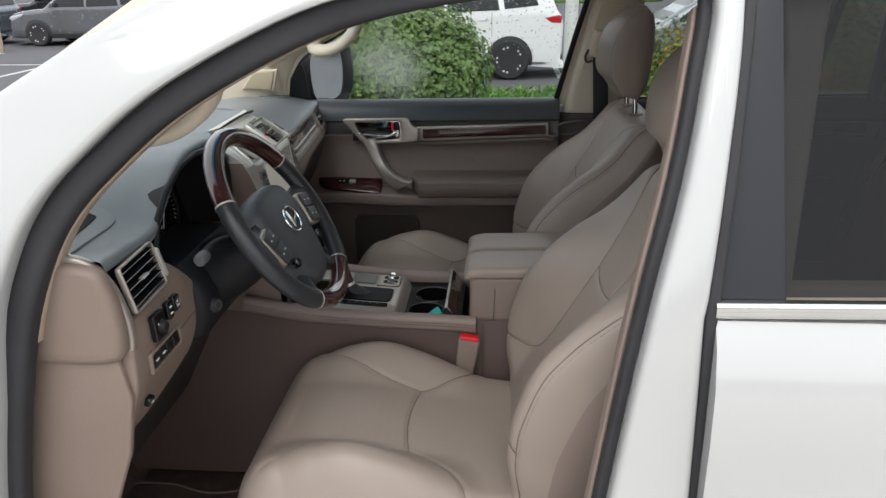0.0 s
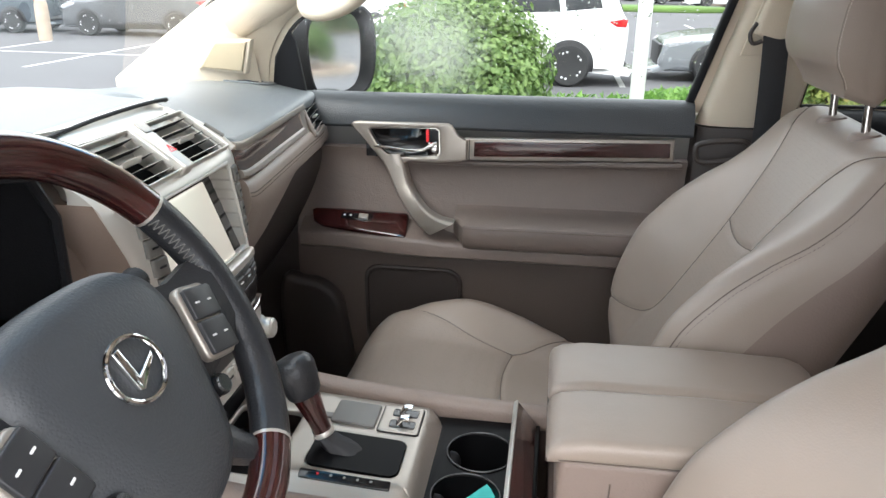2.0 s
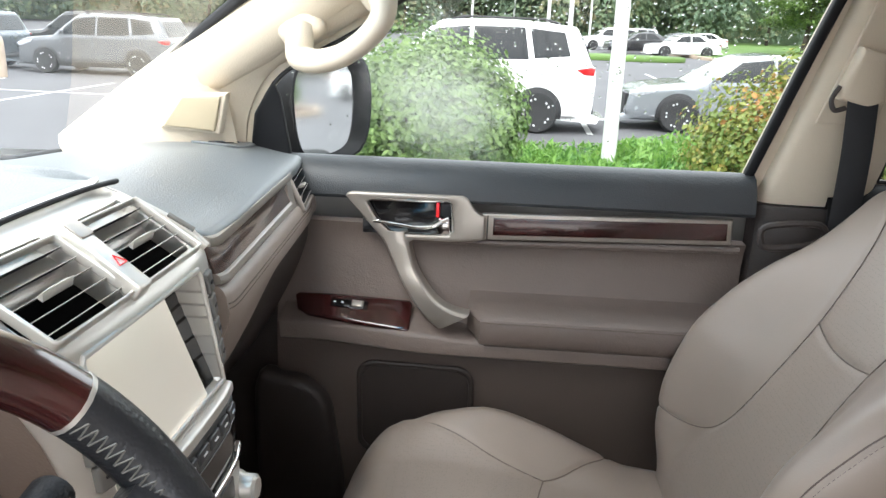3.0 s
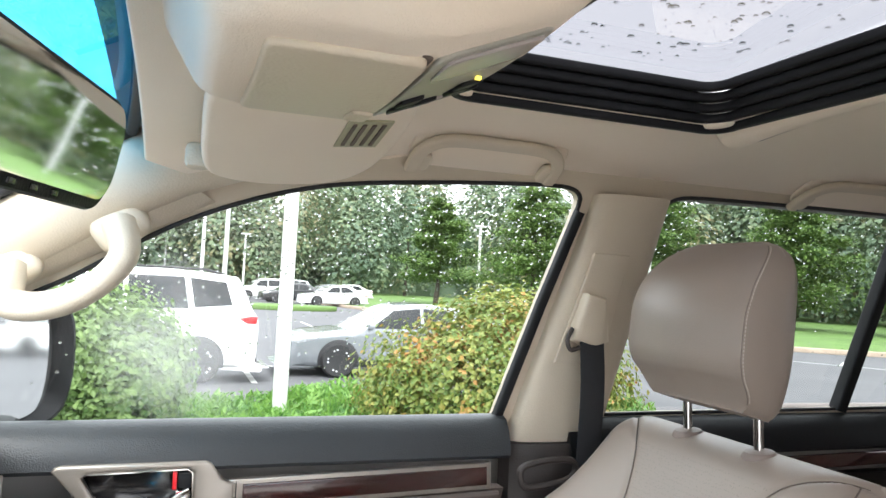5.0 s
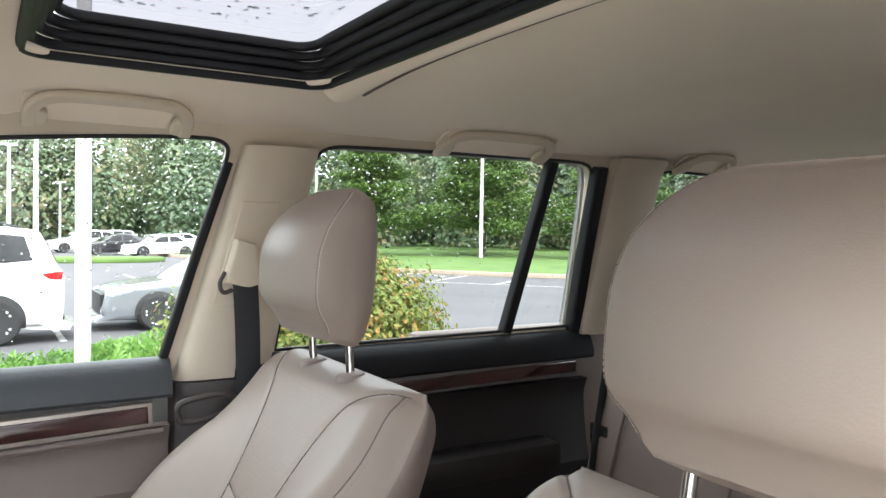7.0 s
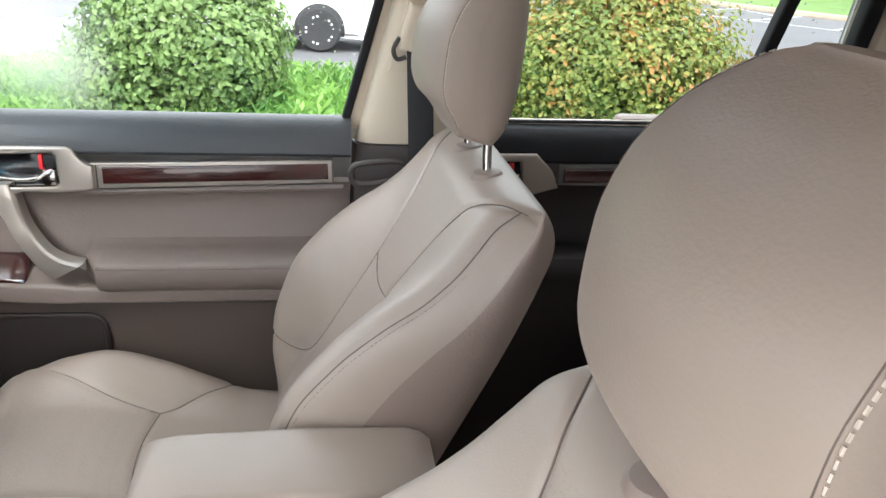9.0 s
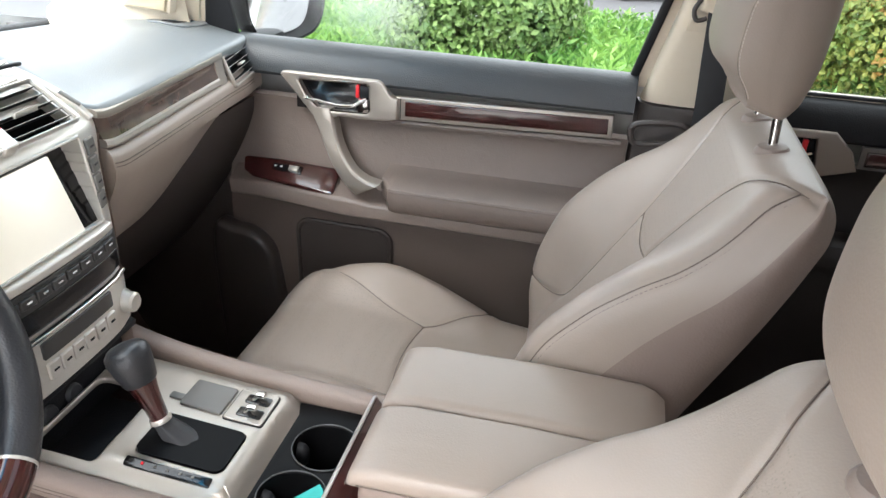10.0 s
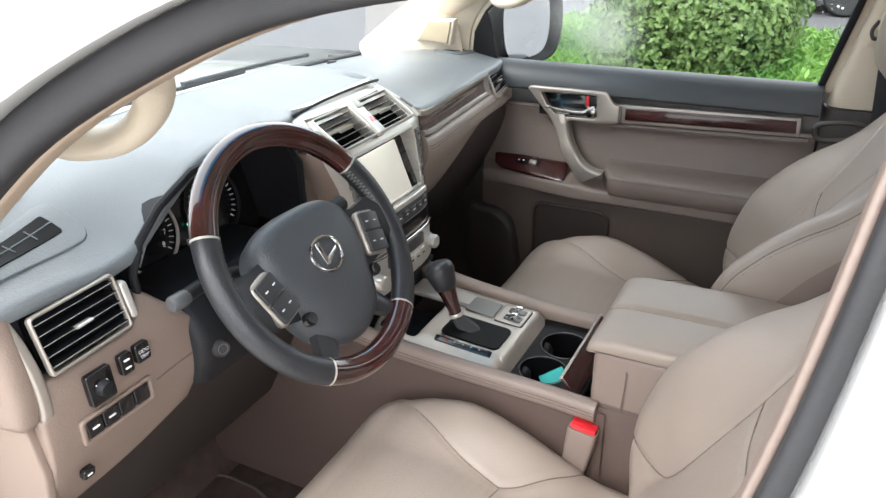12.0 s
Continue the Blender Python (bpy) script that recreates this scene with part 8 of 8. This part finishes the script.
def shrub(name, at, r, mat, label, count, size, seed, lobes=26):
    """A rounded bush: stems and a shell of clumped leaves with an uneven outline."""
    rnd = np.random.default_rng(seed)
    ob = thing(name, label, "bush", "bushes in the bed", at=(at[0], at[1], GZ + 0.13))
    c = np.array([at[0], at[1], at[2]])
    R = np.array(r)
    cen = rnd.normal(size=(lobes, 3))
    cen /= np.linalg.norm(cen, axis=1)[:, None]
    cen[:, 2] = np.abs(cen[:, 2]) * 1.1 - 0.45
    lob = c + cen * R * rnd.uniform(0.55, 0.78, (lobes, 1))
    lr = rnd.uniform(0.26, 0.44, lobes)
    which = rnd.integers(0, lobes, count)
    d = rnd.normal(size=(count, 3))
    d /= np.linalg.norm(d, axis=1)[:, None]
    rad = rnd.uniform(0.45, 1.05, count) ** 0.6
    pts = lob[which] + d * (lr[which] * rad)[:, None] * R
    nrm = d * 0.7 + (pts - c) / R * 0.6 + rnd.normal(size=(count, 3)) * 0.45 + np.array([0, 0, 0.35])
    keep = pts[:, 2] > GZ + 0.12
    leaf_part("leaf_mass", *leaves(pts[keep], nrm[keep], size, rnd), mat, ob, "", "stuff")
    for i in range(0, lobes, 2):
        foot = Vector((at[0] + rnd.uniform(-0.15, 0.15), at[1] + rnd.uniform(-0.15, 0.15), GZ + 0.1))
        tip = Vector(lob[i])
        part("stem", sweep(spline([foot, foot.lerp(tip, 0.5) + Vector((0, 0, 0.12)), tip], 4), disc(0.018, 6), (1, 0.2, 0), scale=lambda t: 1 - 0.7 * t), BARK, ob)
    return ob


shrub("bush", (-1.0, 6.7, 0.50), (1.06, 1.0, 1.25), GREEN_LEAF, "dense green clipped bush in the mulch bed", 26000, 0.044, 11, 40)
shrub("bush", (3.0, 6.8, 0.52), (1.50, 1.1, 1.28), ORANGE_LEAF, "rounded bush turning orange at the tips", 30000, 0.042, 12, 46)
shrub("bush", (23.8, 3.5, 0.40), (0.75, 0.75, 0.90), GREEN_LEAF, "small clipped green bush on the kerbed island", 6000, 0.06, 13, 22)


def ground_cover():
    rnd = np.random.default_rng(21)
    k = 46000
    x, y = rnd.uniform(-3.8, 5.2, k), 4.1 + 5.0 * rnd.random(k) ** 0.85
    h = 0.40 + 0.14 * np.sin(x * 1.7 + 1) * np.sin(y * 1.3) + 0.10 * np.sin(x * 4.1) * np.sin(y * 3.3 + 2)
    h *= np.clip((y - 3.9) / 0.7, 0.25, 1)
    z = GZ + 0.14 + h * rnd.uniform(0.55, 1.0, k)
    d = np.stack([rnd.normal(size=k) * 0.8, rnd.normal(size=k) * 0.8 - 0.25, rnd.uniform(0.3, 1.3, k)], 1)
    d /= np.linalg.norm(d, axis=1)[:, None]
    side = np.cross(d, rnd.normal(size=(k, 3)))
    side /= np.linalg.norm(side, axis=1)[:, None]
    L = rnd.uniform(0.06, 0.16, (k, 1))
    p = np.stack([x, y, z], 1)
    w = 0.008 + 0.07 * L
    v = np.stack([p - d * L * 0.5, p + side * w - d * L * 0.05, p + d * L * 0.6, p - side * w + d * L * 0.05], 1).reshape(-1, 3)
    i = np.arange(k)[:, None] * 4
    f = np.concatenate([i + np.array([[0, 1, 2]]), i + np.array([[0, 2, 3]])], 0)
    ob = leaf_part("juniper_cover", v, f, JUNIPER)
    tagged(ob, "low spreading green juniper covering the bed", "ground cover", kind="stuff")
    def g(u, w_):
        xx, yy = -3.8 + 9 * u, 4.1 + 5.0 * w_
        hh = 0.40 + 0.14 * math.sin(xx * 1.7 + 1) * math.sin(yy * 1.3) + 0.10 * math.sin(xx * 4.1) * math.sin(yy * 3.3 + 2)
        return (xx, yy, GZ + 0.10 + hh * max(0.1, min(1, (yy - 3.9) / 0.7)) * 0.75)
    base = part("juniper_base", sheet(g, 90, 34), JUNIPER, ob, "shaded inner mat of the ground cover")


ground_cover()


# ---- parked cars ----
def wheel_of(parent, x, y, r, sign, mat=ALLOY, spokes=5):
    m = pose(x, y, r, -90 * sign, 0, 0)
    w = part("wheel", revolve([(r * 0.62, 0.105), (r * 0.70, 0.112), (r * 0.90, 0.108), (r * 0.985, 0.07), (r, 0.02), (r, -0.06), (r * 0.9, -0.10), (r * 0.6, -0.10)], 28, m), TYRE, parent, "black tyre")
    part("rim", revolve([(r * 0.70, 0.100), (r * 0.66, 0.106), (r * 0.62, 0.08), (r * 0.60, 0.02), (0.02, 0.02)], 28, m), CLADDING, w)
    bm = bmesh.new()
    for k in range(spokes):
        for off in (-0.13, 0.13):
            a = 2 * math.pi * k / spokes + off
            p = [m @ Vector((q * math.cos(a + off * (0.6 - 0.6 * q / r)), q * math.sin(a + off * (0.6 - 0.6 * q / r)), h)) for q, h in ((0.03, 0.085), (r * 0.36, 0.085), (r * 0.66, 0.098))]
            sweep(p, rounded(0.042, 0.022, 0.006), tuple(m.to_3x3() @ Vector((0, 0, 1))), bm=bm)
    part("spokes_star", bm, mat, w, "alloy spokes")
    return w


def park_car(name, label, at, yaw, L, W, H, paint, style, group, detail=True, wheel_r=0.34, mirror_x=False):
    """A parked car, nose towards -x before the turn; at is the ground point below its middle."""
    ob = thing(name, label, "car", group, at=(0, 0, 0))
    hl = L / 2
    suv = style == "suv"
    belt = 0.60 * H if suv else 0.62 * H
    if suv:
        prof = [(-hl, 0.34), (-hl - 0.02 + 0.03, 0.62), (-hl + 0.10, 0.52 * H), (-hl + 0.45, 0.58 * H), (-0.28 * L, 0.615 * H), (-0.24 * L, 0.64 * H), (-0.10 * L, 0.94 * H), (-0.02 * L, 0.985 * H), (0.18 * L, H), (0.38 * L, 0.96 * H),
                (0.425 * L, 0.92 * H), (0.475 * L, 0.66 * H), (hl - 0.02, 0.58 * H), (hl, 0.44 * H), (hl - 0.03, 0.36), (hl - 0.12, 0.24), (-hl + 0.15, 0.22)]
    else:
        prof = [(-hl, 0.30), (-hl + 0.02, 0.50), (-hl + 0.18, 0.53 * H), (-0.27 * L, 0.62 * H), (-0.23 * L, 0.64 * H), (-0.08 * L, 0.93 * H), (0.02 * L, 0.99 * H), (0.12 * L, H), (0.24 * L, 0.94 * H), (0.38 * L, 0.72 * H),
                (0.46 * L, 0.70 * H), (hl - 0.02, 0.64 * H), (hl, 0.45), (hl - 0.10, 0.24), (-hl + 0.12, 0.20)]
    prof = [(p[0], p[1]) for p in spline([(x, z, 0) for x, z in prof], 3, True)]
    M = pose(at[0], at[1], GZ, 0, 0, yaw)

    def shape(u, v, t):
        """Width at (u, v): tucked sills, tapering ends and leaning windows."""
        k = 1 - 0.16 * smooth((v - belt) / (H - belt)) - 0.05 * smooth((0.45 - v) / 0.3)
        k *= 1 - 0.13 * abs(u / hl) ** 5
        return M @ Vector((u, t * k, v))
    arches = []
    fx, rx = -0.30 * L, 0.29 * L
    for cx in (fx, rx):
        arches.append([(cx + (wheel_r + 0.06) * math.cos(a), wheel_r + (wheel_r + 0.06) * math.sin(a)) for a in np.linspace(-0.25, math.pi + 0.25, 18)])
    part("body", plate(prof, (), W, 0.10, shape, fine=0.35), paint, ob)
    for s in (-1, 1):
        for cx, arc_ in zip((fx, rx), arches):
            part("wheel_arch", plate(arc_, (), 0.02, 0.004, lambda u, v, t, s=s: shape(u, v, s * (W / 2 + 0.004) + t)), CLADDING, ob, "dark wheel arch")
            wheel_of(ob, 0, 0, wheel_r, 1).matrix_basis = M @ pose(cx, s * (W / 2 - 0.062), 0, 0, 0, 0 if s > 0 else 180)
        on = lambda u, v, t, s=s: shape(u, v, s * (W / 2 + 0.003) + t)
        if suv:
            g1 = [(-0.205 * L, 0.645 * H), (-0.095 * L, 0.90 * H), (0.03 * L, 0.935 * H), (0.03 * L, 0.645 * H)]
            g2 = [(0.045 * L, 0.645 * H), (0.045 * L, 0.935 * H), (0.23 * L, 0.935 * H), (0.25 * L, 0.66 * H)]
            g3 = [(0.27 * L, 0.67 * H), (0.25 * L, 0.93 * H), (0.375 * L, 0.90 * H), (0.40 * L, 0.70 * H)]
            panes = (g1, g2, g3)
        else:
            panes = ([(-0.17 * L, 0.66 * H), (-0.07 * L, 0.90 * H), (0.05 * L, 0.945 * H), (0.05 * L, 0.665 * H)], [(0.065 * L, 0.665 * H), (0.065 * L, 0.945 * H), (0.18 * L, 0.92 * H), (0.28 * L, 0.70 * H)])
        for g in panes:
            part("side_window", plate(g, (), 0.012, 0.003, on, fine=0.3), CAR_GLASS, ob, "dark side window")
        if detail:
            part("sill", plate([(-0.21 * L, 0.22), (-0.21 * L, 0.36), (0.20 * L, 0.36), (0.20 * L, 0.22)], (), 0.03, 0.006, on, fine=0.4), CLADDING, ob, "black sill")
            for gx in (-0.19 * L, 0.037 * L, 0.22 * L):
                part("door_gap", plate([(gx - 0.004, 0.38), (gx - 0.004, 0.64 * H), (gx + 0.004, 0.64 * H), (gx + 0.004, 0.38)], (), 0.004, 0, on), CLADDING, ob)
            for hx in (-0.02 * L, 0.19 * L):
                part("door_handle", plate(rounded(0.18, 0.03, 0.01), (), 0.03, 0.008, lambda u, v, t, hx=hx, on=on: on(u + hx, v + 0.575 * H, t)), paint, ob)
        part("tail_lamp", plate([(hl - 0.36, 0.585 * H), (hl - 0.10, 0.61 * H), (hl - 0.03, 0.60 * H), (hl - 0.05, 0.535 * H), (hl - 0.22, 0.54 * H)], (), 0.05, 0.01, lambda u, v, t, s=s: shape(u, v, s * (W / 2 - 0.015) + t), fine=0.1), TAILRED, ob, "red tail lamp")
        part("head_lamp", plate([(-hl + 0.03, 0.465 * H), (-hl + 0.12, 0.50 * H), (-hl + 0.55, 0.545 * H), (-hl + 0.50, 0.50 * H), (-hl + 0.16, 0.435 * H)], (), 0.05, 0.01, lambda u, v, t, s=s: shape(u, v, s * (W / 2 - 0.010) + t), fine=0.1), HEADLAMP, ob, "clear head lamp")
        part("door_mirror", box(0, 0, 0, 0.13, 0.18, 0.13, 0.04), paint, ob).matrix_basis = M @ Matrix.Translation((-0.17 * L, s * (W / 2 + 0.05), 0.69 * H))
    # end panes and bumpers
    if suv:
        part("rear_window", sheet(lambda u, v: M @ Vector((0.432 * L + 0.045 * L * (1 - v) + 0.012, (u - 0.5) * W * 0.72 * (1 - 0.06 * v), 0.665 * H + 0.235 * H * v)), 4, 4), CAR_GLASS, ob, "dark rear window")
        part("windscreen", sheet(lambda u, v: M @ Vector((-0.232 * L + 0.128 * L * v - 0.012, (u - 0.5) * W * 0.82 * (1 - 0.1 * v), 0.655 * H + 0.275 * H * v)), 4, 4), CAR_GLASS, ob, "dark windscreen")
    else:
        part("rear_window", sheet(lambda u, v: M @ Vector((0.375 * L - 0.12 * L * v + 0.012, (u - 0.5) * W * 0.74 * (1 - 0.1 * v), 0.735 * H + 0.20 * H * v)), 4, 4), CAR_GLASS, ob, "dark rear window")
        part("windscreen", sheet(lambda u, v: M @ Vector((-0.222 * L + 0.135 * L * v - 0.012, (u - 0.5) * W * 0.80 * (1 - 0.12 * v), 0.65 * H + 0.27 * H * v)), 4, 4), CAR_GLASS, ob, "dark windscreen")
    if detail:
        part("front_grille", plate([(-0.30 * W, 0.30), (-0.34 * W, 0.46 * H), (0.34 * W, 0.46 * H), (0.30 * W, 0.30)], (), 0.06, 0.01, lambda u, v, t: M @ Vector((-hl + 0.02 + t, u, v))), CLADDING, ob, "black front grille")
        part("rear_bumper", plate([(hl - 0.30, 0.24), (hl - 0.36, 0.40), (hl - 0.02, 0.47), (hl + 0.01, 0.40), (hl - 0.08, 0.26)], (), W * 0.94, 0.03, shape, fine=0.4), CLADDING, ob, "black rear bumper cladding")
        part("bumper_strip", plate([(hl - 0.24, 0.24), (hl - 0.10, 0.36), (hl - 0.03, 0.36), (hl - 0.13, 0.24)], (), W * 0.965, 0.01, shape, fine=0.4), paint, ob)
        if suv:
            for s in (-1, 1):
                part("roof_rail", sweep([shape(u, H * z, s * W * 0.44) for u, z in ((-0.04 * L, 0.985), (0.0, 1.015), (0.30 * L, 1.01), (0.36 * L, 0.975))], disc(0.018, 6)), CLADDING, ob, "black roof rail")
    return ob


own = thing("road_wheels", "dark tyred alloy wheels under the white car", "wheel set", kind="structure", at=(0, 0, 0))
for x in (-1.45, 1.55):
    for s in (-1, 1):
        wheel_of(own, 0, 0, 0.39, 1).matrix_basis = pose(x, s * 0.80, GZ, 0, 0, 0 if s > 0 else 180)
P_WHITE = material("white_car_paint", (0.78, 0.78, 0.77), 0.2, vary=0.02, coat=1.0)
P_GREY = material("gunmetal_car_paint", (0.13, 0.135, 0.145), 0.25, metal=0.5, vary=0.05, coat=1.0)
P_STEEL = material("steel_grey_car_paint", (0.24, 0.255, 0.275), 0.25, metal=0.35, vary=0.05, coat=1.0)
P_SILVER = material("silver_car_paint", (0.42, 0.43, 0.44), 0.25, metal=0.6, vary=0.05, coat=1.0)
P_BLUE = material("slate_blue_car_paint", (0.085, 0.105, 0.125), 0.25, metal=0.4, vary=0.05, coat=1.0)
P_BLACK = material("black_car_paint", (0.02, 0.02, 0.022), 0.2, vary=0.05, coat=1.0)
NEAR, FAR = "cars beyond the bed", "cars across the car park"
park_car("parked_suv", "white sport utility car with black cladding beyond the bed", (-1.16, 13.95, 0), 0, 4.75, 1.85, 1.92, P_WHITE, "suv", NEAR, wheel_r=0.375)
park_car("parked_sedan", "steel grey sedan with alloy wheels beyond the bed", (4.22, 14.9, 0), 0, 4.65, 1.80, 1.46, P_STEEL, "sedan", NEAR, wheel_r=0.335)
for at, yaw, paint, style, lab in (((-12.0, 21.2, 0), 0, P_GREY, "suv", "gunmetal grey sport utility car in a row"), ((-17.2, 21.4, 0), 0, P_BLUE, "suv", "slate blue sport utility car in a row"),
                                   ((-6.6, 22.6, 0), 0, P_WHITE, "suv", "white sport utility car in a row"), ((-15.0, 25.5, 0), 0, P_BLACK, "suv", "black sport utility car in the second row"),
                                   ((-9.5, 26.5, 0), 0, P_SILVER, "sedan", "silver sedan in the second row"), ((-22.4, 21.6, 0), 0, P_BLACK, "suv", "black sport utility car at the row's end")):
    park_car("parked_car", lab, at, yaw, 4.55, 1.84, 1.68 if style == "suv" else 1.45, paint, style, "cars across the lane", wheel_r=0.35)
for at, yaw, paint, style, lab in (((10.2, 51.5, 0), 8, P_WHITE, "sedan", "white sedan far across the car park"), ((8.0, 55.5, 0), 8, P_BLACK, "sedan", "black sedan far across the car park"),
                                   ((6.5, 60.5, 0), 8, P_WHITE, "suv", "white sport utility car far across the car park"), ((11.5, 61.0, 0), 8, P_GREY, "sedan", "grey sedan far across the car park"),
                                   ((9.0, 67.0, 0), 8, P_SILVER, "suv", "silver sport utility car far across the car park"), ((15.0, 69.0, 0), 8, P_WHITE, "sedan", "white sedan at the far row's end"),
                                   ((3.2, 80.0, 0), 90, P_WHITE, "suv", "white car at the far edge"), ((-0.5, 82.0, 0), 90, P_WHITE, "sedan", "white sedan at the far edge"),
                                   ((33.0, 23.0, 0), -28, P_WHITE, "suv", "white sport utility car beyond the lawn kerb"),
                                   ((29.0, 8.4, 0), -35, P_WHITE, "suv", "white sport utility car parked near the island")):
    park_car("parked_car", lab, at, yaw, 4.6, 1.82, 1.66 if style == "suv" else 1.45, paint, style, FAR, detail=False)


def lamp_post(x, y, h, r, head=True, label="white car park lamp post"):
    ob = thing("lamp_post", label, "lamp post", "lamp posts", at=(x, y, GZ))
    part("pole", sweep([(x, y, GZ), (x, y, GZ + h * 0.5), (x, y, GZ + h)], disc(r, 10), (1, 0, 0), scale=lambda t: 1 - 0.25 * t), POLE, ob)
    part("base", revolve([(r * 2.2, 0.0), (r * 2.2, 0.05), (r * 1.6, 0.10), (r * 1.1, 0.12)], 14, Matrix.Translation((x, y, GZ))), POLE, ob)
    if head:
        part("lamp_head", box(x, y, GZ + h + 0.05, 1.1, 0.35, 0.16, 0.04), POLE, ob, "flat white lamp head")


lamp_post(0.93, 8.1, 9.0, 0.085, False)
for x, y, h, r in ((1.9, 62, 7.6, 0.16), (3.2, 55, 8.0, 0.18), (-1.1, 95, 7.2, 0.16), (-5.5, 85, 7.0, 0.15), (26.4, 65, 7.4, 0.16), (29.5, 42.7, 9.5, 0.14), (7.5, 90, 6.5, 0.14)):
    lamp_post(x, y, h, r)
post = thing("barrier_post", "tan weathered marker post in the car park", "post", at=(-13.6, 18.6, GZ))
part("shaft", revolve([(0.17, 0.0), (0.18, 0.3), (0.17, 0.9), (0.14, 1.02), (0.0, 1.05)], 16, Matrix.Translation((-13.6, 18.6, GZ))), KERB, post)


# ---- trees ----
def tree(name, x, y, h, spread, seed, mat, label, count=5000, size=0.16):
    rnd = np.random.default_rng(seed)
    ob = thing(name, label, "tree", "lawn trees", at=(x, y, GZ + 0.18))
    base = Vector((x, y, GZ + 0.15))
    lean = Vector((rnd.uniform(-0.3, 0.3), rnd.uniform(-0.3, 0.3), h * 0.9))
    part("trunk", sweep(spline([base, base + lean * 0.3 + Vector((0.1, 0, 0)), base + lean * 0.65, base + lean], 6), disc(h * 0.022, 10), (1, 0.1, 0), scale=lambda t: 1.15 - 1.0 * t), BARK, ob)
    pts, nrm = [], []
    limbs = 34
    for i in range(limbs):
        t = 0.20 + 0.78 * i / limbs
        a = i * 2.4 + rnd.uniform(-0.4, 0.4)
        reach = spread * (1.08 - 0.85 * t) * rnd.uniform(0.75, 1.15)
        s = base + lean * t
        e = s + Vector((math.cos(a) * reach, math.sin(a) * reach, h * rnd.uniform(-0.01, 0.07)))
        if i % 2 == 0:
            part("limb", sweep(spline([s, s.lerp(e, 0.5) + Vector((0, 0, 0.12)), e], 3), disc(h * 0.006, 5), (0.1, 0.2, 1), scale=lambda q: 1 - 0.8 * q), BARK, ob)
        k = count // limbs
        f = rnd.random(k) ** 0.6
        p = np.array(s)[None] + (np.array(e) - np.array(s))[None] * f[:, None]
        p += rnd.normal(size=(k, 3)) * np.array([0.34, 0.34, 0.16]) * (0.5 + 0.6 * reach / spread) * spread / 3.2
        pts.append(p)
        nrm.append(rnd.normal(size=(k, 3)) * 0.5 + np.array([0, 0, 0.9]))
    leaf_part("crown", *leaves(np.concatenate(pts), np.concatenate(nrm), size, rnd), mat, ob)
    return ob


for k, (x, y, h, s) in enumerate(((31.5, 45.5, 10.5, 5.2), (24.5, 50, 10, 4.8), (37.5, 38.5, 10, 5.0), (42, 31, 9, 4.6), (36, 52, 11, 5.5), (50, 33, 11, 5.2), (22.0, 64, 10, 4.2))):
    tree("tree", x, y, h, s, 40 + k, PINE_LEAF, "tall broad tree with layered green limbs on the lawn", 22000, 0.17)


def woods():
    """The dense wood closing the view: many trees as one mass of foliage over dark trunks."""
    rnd = np.random.default_rng(77)
    P, N, trunks = [], [], bmesh.new()
    for i in range(190):
        a = radians(-75 + 160 * i / 190 + rnd.uniform(-1.2, 1.2))
        d = (102 if a < radians(24) else 82) + rnd.uniform(-9, 18)
        x, y = d * math.sin(a), d * math.cos(a)
        h, wide_ = rnd.uniform(10, 21), rnd.uniform(2.6, 5.4)
        k = int(420 * wide_)
        t = rnd.random(k) ** 0.8
        ang = rnd.uniform(0, 2 * math.pi, k)
        tier = 0.75 + 0.25 * np.abs(np.sin(t * rnd.uniform(9, 15) + i))
        r = (wide_ * np.sin(np.pi * np.clip(0.10 + 0.88 * t, 0, 1)) ** 0.7 + 0.3) * rnd.uniform(0.7, 1.04, k) * tier
        clump = 0.16 * wide_ * np.sin(4 * ang + 7 * t + i)
        p = np.stack([x + (r + clump) * np.cos(ang), y + (r + clump) * np.sin(ang), GZ + 0.4 + h * t], 1)
        P.append(p)
        N.append(np.stack([np.cos(ang), np.sin(ang), 0.35 + 0.9 * t], 1) + rnd.normal(size=(k, 3)) * 0.16)
        if i % 3 == 0:
            sweep([(x, y, GZ), (x + 0.2, y, GZ + h * 0.4), (x, y, GZ + h * 0.8)], disc(0.22, 5), (1, 0, 0), bm=trunks, scale=lambda q: 1 - 0.7 * q)
    rnd2 = np.random.default_rng(78)
    ob = leaf_part("woods", *leaves(np.concatenate(P), np.concatenate(N), 0.46, rnd2, 0.4, 1.3), HAZED_WOOD_LEAF)
    tagged(ob, "dense green wood behind the car park, paled for air haze", "woods", kind="stuff")
    part("trunk_row", trunks, BARK, ob, "dark trunks")["kind"] = "stuff"
    # shaded inside of the wood
    f = lambda u, v: ((112 + 8 * math.sin(40 * u)) * math.sin(radians(-80 + 170 * u)), (112 + 8 * math.sin(40 * u)) * math.cos(radians(-80 + 170 * u)), GZ + v * (13 + 3 * math.sin(61 * u) + 2.5 * math.sin(143 * u)))
    single("backdrop", sheet(f, 160, 6), HAZED_WOOD_LEAF, "shaded depth of the wood behind the front trees", "woods", kind="structure")


woods()
